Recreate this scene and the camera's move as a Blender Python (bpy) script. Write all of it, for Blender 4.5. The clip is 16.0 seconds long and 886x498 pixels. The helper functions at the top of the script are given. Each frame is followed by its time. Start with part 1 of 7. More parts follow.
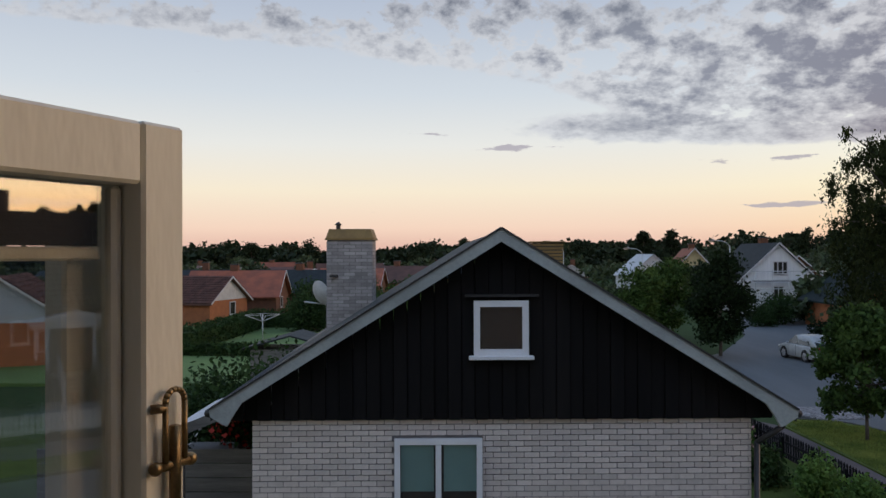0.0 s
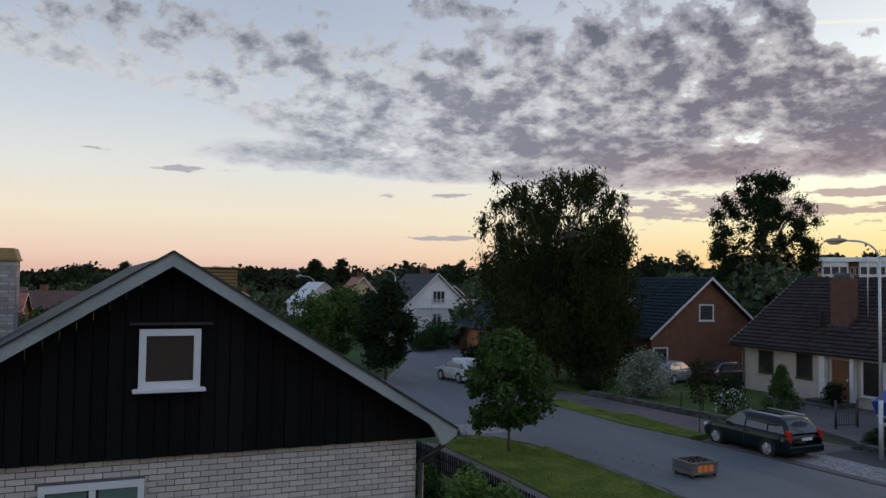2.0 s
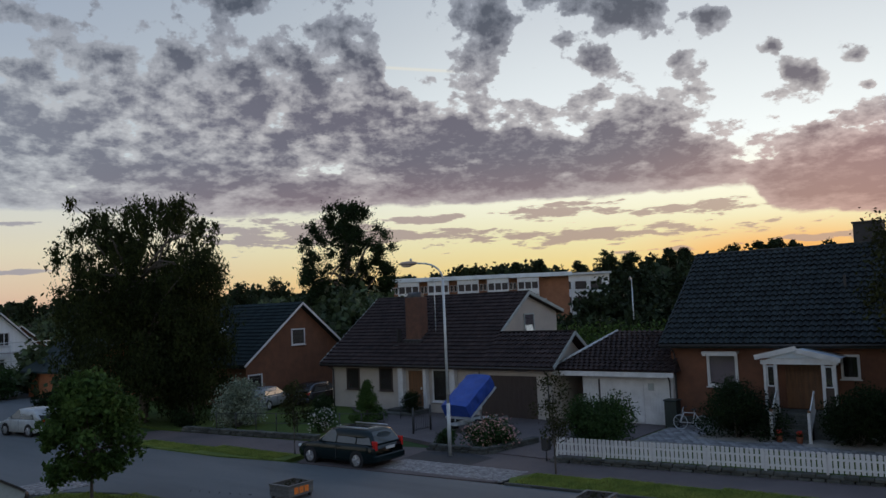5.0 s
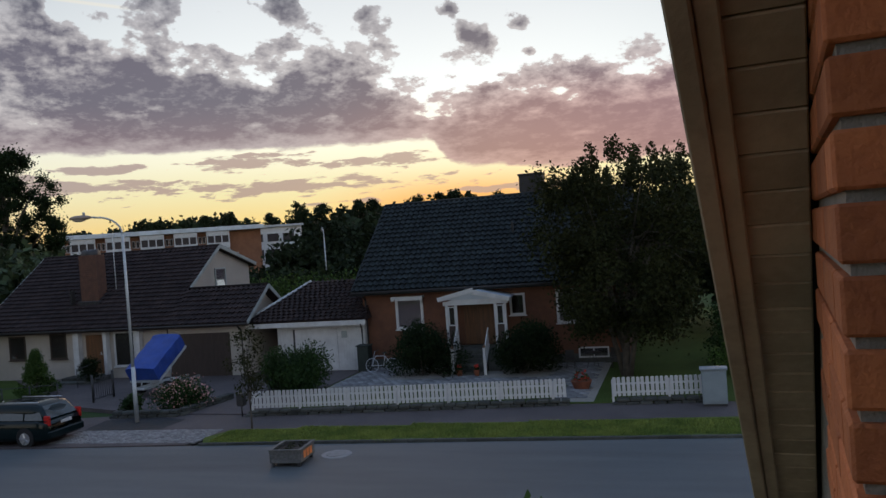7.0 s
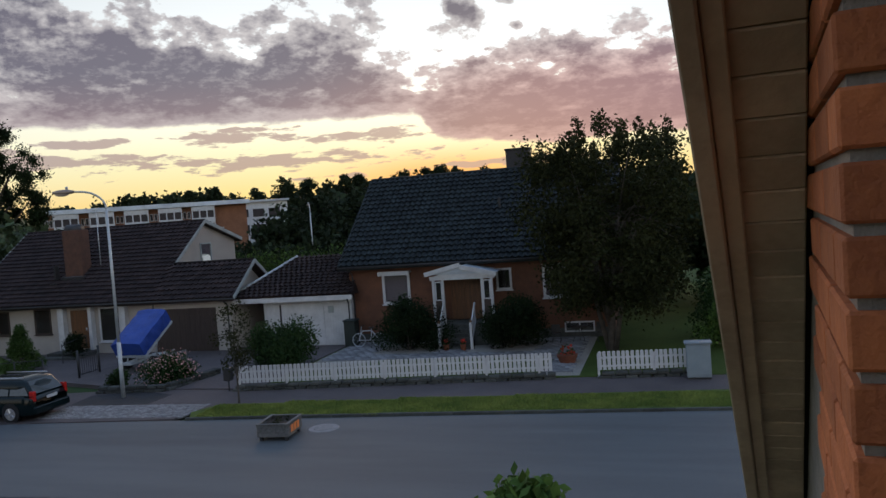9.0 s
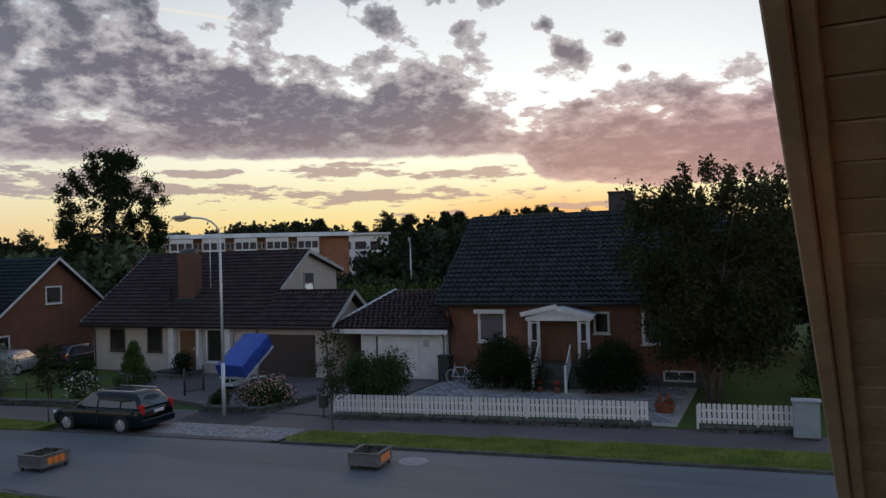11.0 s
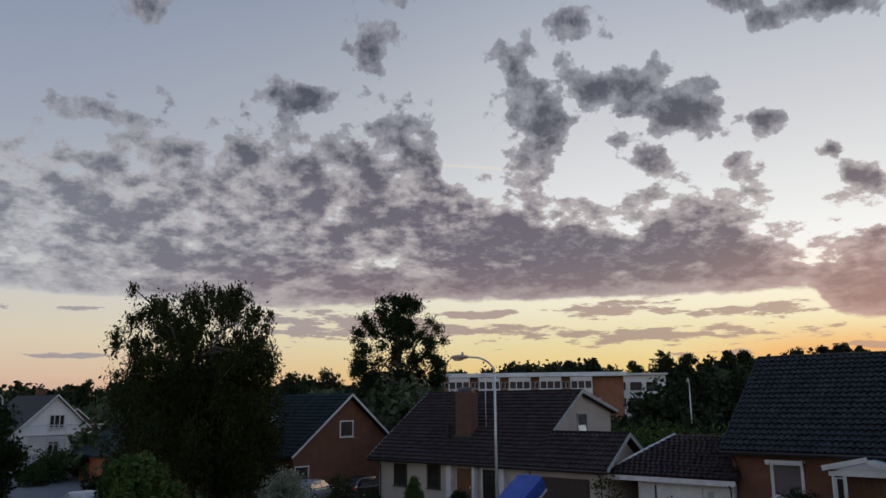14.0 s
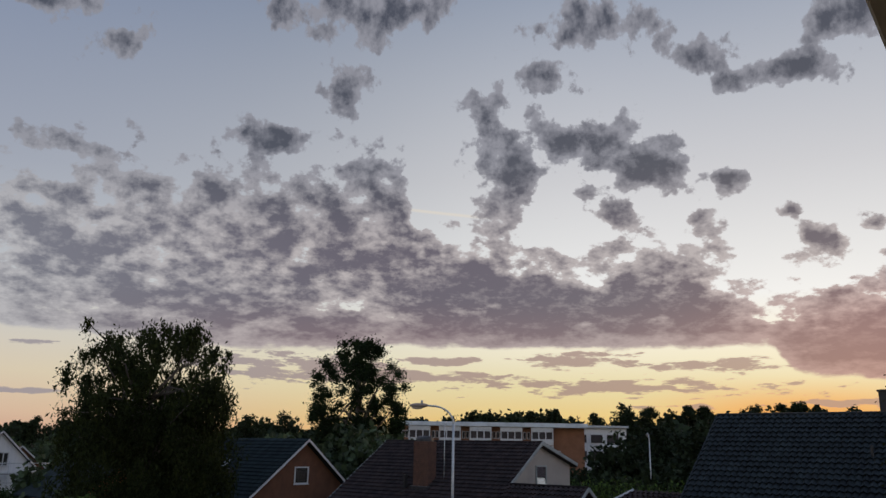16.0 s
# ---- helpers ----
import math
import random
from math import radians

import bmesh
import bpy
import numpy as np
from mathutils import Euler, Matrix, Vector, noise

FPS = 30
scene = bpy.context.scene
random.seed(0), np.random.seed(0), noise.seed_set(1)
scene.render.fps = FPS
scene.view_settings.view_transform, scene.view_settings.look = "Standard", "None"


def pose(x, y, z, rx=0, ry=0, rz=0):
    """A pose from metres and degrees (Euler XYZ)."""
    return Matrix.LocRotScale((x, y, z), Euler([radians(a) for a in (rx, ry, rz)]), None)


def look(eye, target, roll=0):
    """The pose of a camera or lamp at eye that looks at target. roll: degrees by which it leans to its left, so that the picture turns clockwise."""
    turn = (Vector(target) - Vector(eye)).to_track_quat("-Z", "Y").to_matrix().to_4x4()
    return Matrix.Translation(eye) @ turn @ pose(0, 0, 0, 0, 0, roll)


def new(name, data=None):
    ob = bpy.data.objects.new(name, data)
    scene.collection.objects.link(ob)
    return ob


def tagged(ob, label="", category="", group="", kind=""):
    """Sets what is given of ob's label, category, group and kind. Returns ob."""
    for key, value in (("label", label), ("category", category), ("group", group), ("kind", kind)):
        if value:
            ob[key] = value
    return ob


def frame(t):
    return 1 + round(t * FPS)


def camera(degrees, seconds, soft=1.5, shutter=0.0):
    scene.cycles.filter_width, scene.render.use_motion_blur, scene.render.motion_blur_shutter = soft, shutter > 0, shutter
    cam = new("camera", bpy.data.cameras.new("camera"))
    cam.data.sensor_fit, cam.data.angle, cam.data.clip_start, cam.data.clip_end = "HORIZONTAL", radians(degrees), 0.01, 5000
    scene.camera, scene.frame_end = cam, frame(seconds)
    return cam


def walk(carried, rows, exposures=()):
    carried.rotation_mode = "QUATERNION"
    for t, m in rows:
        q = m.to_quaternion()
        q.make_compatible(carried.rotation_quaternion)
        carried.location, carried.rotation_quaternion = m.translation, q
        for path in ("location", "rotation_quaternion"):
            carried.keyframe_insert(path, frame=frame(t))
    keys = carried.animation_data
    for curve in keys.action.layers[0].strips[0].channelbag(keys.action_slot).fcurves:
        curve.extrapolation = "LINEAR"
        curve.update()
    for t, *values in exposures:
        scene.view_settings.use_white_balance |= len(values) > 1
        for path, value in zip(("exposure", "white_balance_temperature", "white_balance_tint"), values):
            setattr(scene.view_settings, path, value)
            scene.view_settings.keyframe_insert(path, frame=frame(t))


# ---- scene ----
cam = camera(58.5, 16.0)
PATH = [
    (0, (0.084, -0.426, 6.314), (0.053, 1.574, 6.326), -0.2),
    (0.5, (0.078, -0.423, 6.307), (0.058, 1.576, 6.31), -0.1),
    (1, (0.032, -0.412, 6.309), (0.216, 1.579, 6.325), 0.9),
    (1.5, (0.0, -0.395, 6.302), (0.47, 1.547, 6.38), 1.3),
    (2, (0.027, -0.347, 6.314), (0.792, 1.499, 6.399), 0.8),
    (2.5, (0.028, -0.318, 6.31), (0.968, 1.447, 6.302), -0.6),
    (3, (0.035, -0.339, 6.327), (1.135, 1.33, 6.238), -2.7),
    (3.5, (0.038, -0.311, 6.33), (1.285, 1.253, 6.338), -2.4),
    (4, (0.061, -0.319, 6.353), (1.431, 1.136, 6.439), -2.2),
    (4.2, (0.058, -0.328, 6.349), (1.471, 1.084, 6.451), -2.1),
    (6.3, (0.22, -0.237, 6.31), (2.028, 0.617, 6.383), -4.6),
    (6.5, (0.246, -0.219, 6.308), (2.094, 0.545, 6.351), -4.8),
    (7, (0.281, -0.185, 6.3), (2.196, 0.39, 6.275), -4.2),
    (7.5, (0.285, -0.169, 6.291), (2.201, 0.396, 6.202), -4.6),
    (8, (0.303, -0.173, 6.286), (2.218, 0.394, 6.169), -4.5),
    (10.3, (0.256, -0.16, 6.283), (2.177, 0.398, 6.278), -3.3),
    (10.5, (0.242, -0.183, 6.274), (2.147, 0.426, 6.278), -2.5),
    (11, (0.178, -0.191, 6.259), (2.022, 0.584, 6.279), -1.6),
    (11.5, (0.209, -0.207, 6.259), (2.002, 0.68, 6.296), -0.9),
    (12, (0.158, -0.268, 6.29), (1.878, 0.753, 6.332), -0.4),
    (12.5, (0.131, -0.278, 6.294), (1.748, 0.898, 6.36), 0.0),
    (13, (0.031, -0.271, 6.271), (1.582, 0.99, 6.353), 0.2),
    (13.5, (0.031, -0.294, 6.232), (1.545, 1.01, 6.316), 0.2),
    (14, (0.085, -0.293, 6.255), (1.540, 1.025, 6.636), -0.5),
    (14.5, (0.139, -0.292, 6.279), (1.563, 1.023, 6.770), 0.3),
    (15, (0.193, -0.292, 6.302), (1.645, 0.990, 6.801), 1.2),
    (15.5, (0.257, -0.271, 6.325), (1.746, 0.968, 6.823), 1.0),
    (16, (0.247, -0.291, 6.325), (1.738, 0.948, 6.819), 1.1),
]
EXPOSURES = [(0.0, 0.12, 6500, 5), (1.0, 0.08, 6500, 5), (1.5, 0.0, 6500, 5), (2.0, 0.04, 6500, 5), (2.7, -0.03, 6400, 4), (3.5, -0.15, 6280, 2), (4.2, -0.2, 6250, 2), (6.5, -0.38, 6450, 4), (7.0, -0.15, 6450, 4), (8.0, 0.02, 6400, 3), (10.5, -0.08, 6500, 5), (12.5, -0.18, 6500, 5), (13.6, -0.25, 6500, 5), (14.2, -0.4, 6650, 8), (16.0, -0.42, 6700, 8)]
walk(cam, [(t, look(eye, target, roll)) for t, eye, target, roll in PATH], EXPOSURES)

# ---- world: dusk sky with broken cloud ----
SUN_AZ, SUN_EL = radians(77.0), radians(7.0)


def lin(r, g, b):
    f = lambda c: c / 12.92 if c <= 0.04045 else ((c + 0.055) / 1.055) ** 2.4
    return (f(r), f(g), f(b), 1.0)


class Nodes:
    """Short ways to write a node tree."""

    def __init__(self, tree):
        self.t = tree

    def n(self, kind):
        return self.t.nodes.new(kind)

    def put(self, sock, v):
        if isinstance(v, bpy.types.NodeSocket):
            self.t.links.new(v, sock)
        elif v is not None:
            sock.default_value = v

    def m(self, op, a, b=None, c=None, clamp=False):
        nd = self.n("ShaderNodeMath")
        nd.operation, nd.use_clamp = op, clamp
        for s, v in zip(nd.inputs, (a, b, c)):
            self.put(s, v)
        return nd.outputs[0]

    def step(self, v, lo, hi, a=0.0, b=1.0):
        nd = self.n("ShaderNodeMapRange")
        nd.interpolation_type = "SMOOTHSTEP"
        for s, x in zip(nd.inputs, (v, lo, hi, a, b)):
            self.put(s, x)
        return nd.outputs[0]

    def mix(self, f, a, b, blend="MIX"):
        nd = self.n("ShaderNodeMix")
        nd.data_type, nd.blend_type = "RGBA", blend
        self.put(nd.inputs[0], f), self.put(nd.inputs[6], a), self.put(nd.inputs[7], b)
        return nd.outputs[2]

    def ramp(self, f, stops):
        nd = self.n("ShaderNodeValToRGB")
        el = nd.color_ramp.elements
        while len(el) < len(stops):
            el.new(0.5)
        for e, (p, c) in zip(el, stops):
            e.position, e.color = p, c
        self.put(nd.inputs[0], f)
        return nd.outputs[0]

    def vec(self, x, y, z=0.0):
        nd = self.n("ShaderNodeCombineXYZ")
        self.put(nd.inputs[0], x), self.put(nd.inputs[1], y), self.put(nd.inputs[2], z)
        return nd.outputs[0]

    def curve(self, v, v0, v1, pts, high):
        """A value that follows v along straight pieces: pts are (v, value), with values from 0 to high."""
        f = self.m("DIVIDE", self.m("SUBTRACT", v, v0), v1 - v0, clamp=True)
        return self.m("MULTIPLY", self.ramp(f, [((q - v0) / (v1 - v0), (h / high,) * 3 + (1,)) for q, h in pts]), high)

    def oval(self, v, a, e, ra, re_, k):
        """k in the middle of an ellipse, 0 on its edge, negative outside."""
        sub, div, ln = self.n("ShaderNodeVectorMath"), self.n("ShaderNodeVectorMath"), self.n("ShaderNodeVectorMath")
        sub.operation, div.operation, ln.operation = "SUBTRACT", "DIVIDE", "LENGTH"
        self.put(sub.inputs[0], v)
        sub.inputs[1].default_value, div.inputs[1].default_value = (a, e, 0), (ra, re_, 1)
        self.put(div.inputs[0], sub.outputs[0]), self.put(ln.inputs[0], div.outputs[0])
        return self.m("MULTIPLY", self.m("SUBTRACT", 1.0, ln.outputs["Value"]), k)

    def noise(self, v, scale, detail=3.0, rough=0.55, warp=0.0):
        nd = self.n("ShaderNodeTexNoise")
        self.put(nd.inputs["Vector"], v)
        nd.inputs["Scale"].default_value, nd.inputs["Detail"].default_value = scale, detail
        nd.inputs["Roughness"].default_value, nd.inputs["Distortion"].default_value = rough, warp
        return nd.outputs[0]


# the evening's clouds, in degrees: (azimuth, elevation) along the bank, and (azimuth, elevation, half width, half height)
BANK_BASE = [(-40, 15.0), (-20, 15.0), (-8, 14.2), (2, 12.8), (9, 11.0), (14, 8.0), (18, 7.2), (30, 6.9), (36, 6.6), (48, 7.2), (73, 7.1), (74.5, 5.2), (82, 4.5), (100, 4.5)]
BANK_TOP = [(-40, 16.5), (-20, 17.0), (-8, 17.3), (6, 18.0), (18, 16.5), (25, 18.4), (31, 19.6), (37, 19.2), (45, 20.6), (47.3, 19.5), (48.3, 15.4), (52, 16.0), (58, 14.8), (60.5, 13.6), (66, 14.8), (69.5, 13.2), (70.8, 10.8), (76, 10.6), (79, 11.9), (86, 11.3), (100, 11)]
BANK_BODY = [(-40, 0.2), (-15, 0.6), (0, 0.9), (12, 1.1), (20, 1.5), (30, 1.9), (40, 2.3), (47, 2.6), (55, 3.4), (100, 3.6)]
CLOUDS_HIGH = [(62.1, 29.8, 4.2, 2.0), (68.7, 27.1, 4.8, 1.6), (74.3, 25.2, 4.2, 1.0), (42.1, 25.8, 1.6, 2.0), (53.9, 24.3, 1.8, 2.0), (41.8, 30.4, 5.5, 1.9), (47.3, 31.2, 3.5, 1.3), (58.1, 26.4, 2.6, 1.1), (25.6, 26.3, 2.6, 1.3), (20.8, 28.3, 5.0, 1.2), (80.5, 28.5, 4.0, 1.6)]
CLOUDS_MID = [(55.4, 20.5, 2.7, 3.4), (59.2, 21.9, 2.4, 1.5), (64.6, 19.6, 3.8, 2.8), (63.0, 16.8, 2.0, 1.1), (76.6, 13.8, 2.0, 1.5), (71.8, 18.4, 1.4, 1.2), (74.9, 16.2, 0.9, 0.7), (68.6, 15.8, 1.6, 0.8), (23.6, 19.4, 2.4, 1.0), (38.0, 21.7, 4.5, 1.1), (79.9, 14.6, 0.9, 0.5), (80.6, 12.8, 0.7, 0.4), (88.0, 12.2, 1.8, 0.9), (69.0, 15.6, 1.6, 0.9), (14.5, 8.9, 10.5, 1.3)]
CLOUDS_LOW = [(60.8, 6.3, 4.0, 0.6), (70.0, 5.9, 4.2, 0.42), (49.8, 6.2, 3.2, 0.32), (47.5, 5.0, 8.0, 0.42), (62.0, 4.5, 10.0, 0.5), (40.5, 5.5, 7.5, 0.9), (22.0, 6.3, 2.4, 0.16), (22.4, 3.2, 3.6, 0.16), (4.5, 7.6, 2.0, 0.18), (-2.0, 8.6, 1.2, 0.12), (80.0, 3.4, 6.0, 0.3), (66.0, 3.2, 3.0, 0.14)]


def make_world():
    w = bpy.data.worlds.new("dusk")
    scene.world = w
    w.use_nodes = True
    w.node_tree.nodes.clear()
    g = Nodes(w.node_tree)
    sep = g.n("ShaderNodeSeparateXYZ")
    w.node_tree.links.new(g.n("ShaderNodeTexCoord").outputs["Generated"], sep.inputs[0])
    x, y, z = sep.outputs
    el = g.m("MULTIPLY", g.m("ARCSINE", z), 57.2958)          # degrees
    az = g.m("MULTIPLY", g.m("ARCTAN2", x, y), 57.2958)
    # clear sky: one gradient away from the sunset, one towards it
    e01 = g.m("DIVIDE", el, 60.0, clamp=True)
    side = g.ramp(e01, [(0.0, lin(.84, .66, .62)), (0.03, lin(.93, .80, .73)), (0.075, lin(.94, .88, .80)), (0.13, lin(.885, .875, .87)), (0.19, lin(.80, .82, .86)),
                        (0.30, lin(.69, .722, .80)), (0.55, lin(.52, .59, .73)), (1.0, lin(.46, .55, .72))])
    glow = g.ramp(e01, [(0.0, lin(.98, .70, .38)), (0.035, lin(1, .86, .56)), (0.07, lin(1, .94, .74)), (0.105, lin(1, .97, .86)), (0.18, lin(.96, .97, .98)),
                        (0.32, lin(.83, .84, .87)), (0.55, lin(.59, .64, .73)), (1.0, lin(.46, .55, .72))])
    off = g.m("ABSOLUTE", g.m("SUBTRACT", az, 72.0))
    clear = g.mix(g.step(off, 62.0, 12.0), side, glow)
    # the sunset's own orange, low down
    hot = g.m("MULTIPLY", g.step(g.m("ABSOLUTE", g.m("SUBTRACT", az, 75.0)), 13.0, 0.0), g.step(el, 5.6, 2.2))
    clear = g.mix(g.m("MULTIPLY", hot, 0.85), clear, lin(1.0, .62, .26))
    clear = g.mix(g.m("MULTIPLY", g.step(off, 38.0, 8.0), g.step(el, 4.0, 9.0)), clear, g.mix(1.0, clear, (1.22, 1.2, 1.2, 1.0), "MULTIPLY"))
    # cloud: azimuth and stretched elevation as plane coordinates
    up = g.m("LOGARITHM", g.m("MAXIMUM", g.m("ADD", el, 4.0), 0.5), math.e)
    p = g.vec(g.m("MULTIPLY", az, 0.0175 * 7.0), g.m("MULTIPLY", up, 3.4), 2.6)
    fine = g.m("ADD", g.m("MULTIPLY", g.noise(p, 1.5, 3.0, 0.5), 0.4), g.m("MULTIPLY", g.noise(p, 3.4, 9.0, 0.60), 0.6))
    fluff = g.noise(p, 7.5, 7.0, 0.62)
    # the bank: a level base and a billowed top, both changing with the azimuth
    base = g.curve(az, -40, 100, BANK_BASE, 24.0)
    top = g.curve(az, -40, 100, BANK_TOP, 24.0)
    whole = g.curve(az, -40, 100, BANK_BODY, 24.0)
    over = g.m("SUBTRACT", el, base)
    body = g.m("MINIMUM", g.m("MINIMUM", g.m("MULTIPLY", over, 2.4), g.m("SUBTRACT", top, el)), whole)
    pos = g.vec(az, el)
    for ca, ce, ra, re_ in CLOUDS_HIGH + CLOUDS_MID:
        body = g.m("MAXIMUM", body, g.oval(pos, ca, ce, ra, re_, 3.0))
    body = g.m("MAXIMUM", body, -3.4)
    rag = g.m("MULTIPLY", g.m("SUBTRACT", fine, 0.5), g.m("MULTIPLY", g.step(over, 0.0, 2.2, 5.0, 20.0), g.step(el, 13.0, 6.0, 1.0, 0.8)))
    field = g.m("ADD", body, rag)
    dens = g.step(field, -0.15, 0.75)
    # thin level streaks and lens shapes below the bank
    ps = g.vec(g.m("MULTIPLY", az, 0.16), g.m("MULTIPLY", el, 0.75), 3.0)
    st = g.noise(ps, 2.6, 9.0, 0.62)
    low = -2.0
    for ca, ce, ra, re_ in CLOUDS_LOW:
        low = g.m("MAXIMUM", low, g.oval(pos, ca, ce, ra, re_, 1.5))
    dst = g.step(g.m("ADD", low, g.m("MULTIPLY", g.m("SUBTRACT", st, 0.5), 9.0)), -0.1, 0.7)
    # a short bright vapour trail over the bank
    trail = g.m("ABSOLUTE", g.m("SUBTRACT", el, g.m("SUBTRACT", 17.1, g.m("MULTIPLY", g.m("SUBTRACT", az, 47.4), 0.085))))
    trail = g.m("MULTIPLY", g.step(trail, 0.17, 0.03), g.m("MULTIPLY", g.step(az, 46.5, 48.5), g.step(az, 55.0, 51.5)))
    clear = g.mix(g.m("MULTIPLY", trail, 0.5), clear, lin(1, .95, .88))
    # cloud colour: grey violet, paler where thin, pink near the sunset
    depth = g.m("ADD", g.step(field, 0.1, 3.6), g.m("MULTIPLY", g.m("SUBTRACT", 0.5, fluff), 1.9), clamp=True)
    grey = g.mix(depth, g.mix(g.step(az, 15.0, 48.0), lin(.80, .80, .83), lin(.80, .765, .78)), g.mix(g.step(az, 8.0, 50.0), lin(.54, .55, .61), lin(.41, .38, .45)))
    high = g.m("MULTIPLY", g.step(el, 13.0, 21.0), 0.9)
    grey = g.mix(high, grey, g.mix(depth, lin(.60, .61, .67), lin(.30, .32, .38)))
    pink = g.m("MULTIPLY", g.step(az, 60.0, 84.0), g.step(el, 14.0, 6.0))
    grey = g.mix(g.m("MULTIPLY", pink, 0.72), grey, g.mix(depth, lin(.90, .64, .62), lin(.66, .41, .44)))
    rosy = g.m("MULTIPLY", g.step(az, 15.0, 50.0), g.step(el, 11.0, 7.0))
    grey = g.mix(g.m("MULTIPLY", rosy, 0.45), grey, lin(.62, .49, .53))
    sky = g.mix(g.m("MULTIPLY", dst, 0.85), clear, g.mix(g.step(az, 20.0, 60.0), lin(.66, .63, .68), lin(.70, .585, .58)))
    sky = g.mix(g.m("MULTIPLY", dens, 0.95), sky, grey)
    # the sky overhead and to the east is broader and brighter than the cloud bank
    open_sky = g.m("MAXIMUM", g.step(el, 34.0, 62.0), g.step(g.m("ABSOLUTE", g.m("SUBTRACT", az, 38.0)), 78.0, 125.0))
    sky = g.mix(g.m("MULTIPLY", open_sky, g.step(el, 0.0, 6.0)), sky, g.mix(1.0, sky, (1.72, 1.66, 1.55, 1.0), "MULTIPLY"))
    # below the horizon: dim land
    sky = g.mix(g.step(el, -0.2, -3.0), sky, lin(.2, .2, .2))
    bg = g.n("ShaderNodeBackground")
    g.put(bg.inputs[0], sky)
    bg.inputs[1].default_value = SKY
    nish = g.n("ShaderNodeTexSky")
    nish.sky_type, nish.sun_disc, nish.sun_elevation, nish.sun_rotation = "NISHITA", False, SUN_EL, SUN_AZ
    bg2 = g.n("ShaderNodeBackground")
    g.put(bg2.inputs[0], nish.outputs[0])
    bg2.inputs[1].default_value = 0.003
    add = g.n("ShaderNodeAddShader")
    out = g.n("ShaderNodeOutputWorld")
    g.put(add.inputs[0], bg.outputs[0]), g.put(add.inputs[1], bg2.outputs[0]), g.put(out.inputs[0], add.outputs[0])


SKY = 1.0
make_world()
sun_data = bpy.data.lights.new("sun", "SUN")
sun_data.energy, sun_data.angle, sun_data.color = 1.3, radians(50), (1.0, 0.62, 0.36)
sun = new("sun", sun_data)
sun.matrix_world = look((math.sin(SUN_AZ) * 90, math.cos(SUN_AZ) * 90, 40), (0, 0, 40 - 90 * math.tan(SUN_EL)))

# ---- materials ----
MATS = {}


def mat(name, base, second=None, rough=0.8, scale=3.0, metal=0.0, bump=0.15, spots=0.0, rand=0.0, grain=None, spec=0.5, trans=0.0, stretch=(1, 1, 1)):
    """A surface in two tones that vary at two scales, with a fine relief. rand: change from piece to piece."""
    if name in MATS:
        return MATS[name]
    m = bpy.data.materials.new(name)
    m.use_nodes = True
    g = Nodes(m.node_tree)
    bs = m.node_tree.nodes["Principled BSDF"]
    second = second or tuple(c * 0.72 for c in base)
    mp = g.n("ShaderNodeMapping")
    g.put(mp.inputs[0], g.n("ShaderNodeTexCoord").outputs["Object"])
    mp.inputs["Scale"].default_value = stretch
    v = mp.outputs[0]
    a = g.noise(v, scale, 4.0, 0.6)
    b = g.noise(v, grain or scale * 14, 3.0, 0.6)
    f = g.step(g.m("ADD", g.m("MULTIPLY", a, 0.65), g.m("MULTIPLY", b, 0.35)), 0.34, 0.66)
    col = g.mix(f, (*second, 1), (*base, 1))
    if spots:
        col = g.mix(g.m("MULTIPLY", g.step(g.noise(v, scale * 0.35, 5.0, 0.65), 0.52, 0.68), spots), col, tuple(c * 0.45 for c in base) + (1,))
    if rand:
        r = g.n("ShaderNodeObjectInfo").outputs["Random"]
        isl = g.n("ShaderNodeNewGeometry").outputs["Random Per Island"]
        k = g.m("FRACT", g.m("ADD", r, isl))
        col = g.mix(1.0, col, g.ramp(k, [(0, (1 - rand,) * 3 + (1,)), (1, (1 + rand,) * 3 + (1,))]), "MULTIPLY")
    g.put(bs.inputs["Base Color"], col)
    g.put(bs.inputs["Roughness"], g.m("ADD", rough - 0.08, g.m("MULTIPLY", b, 0.16), clamp=True))
    bs.inputs["Metallic"].default_value = metal
    bs.inputs["Specular IOR Level"].default_value = spec
    if bump:
        bp = g.n("ShaderNodeBump")
        bp.inputs["Strength"].default_value, bp.inputs["Distance"].default_value = bump, 0.02
        g.put(bp.inputs["Height"], b)
        g.put(bs.inputs["Normal"], bp.outputs[0])
    if trans:
        tr = g.n("ShaderNodeBsdfTranslucent")
        g.put(tr.inputs[0], col)
        ms = g.n("ShaderNodeMixShader")
        ms.inputs[0].default_value = trans
        g.put(ms.inputs[1], bs.outputs[0]), g.put(ms.inputs[2], tr.outputs[0])
        g.put(m.node_tree.nodes["Material Output"].inputs[0], ms.outputs[0])
    MATS[name] = m
    return m


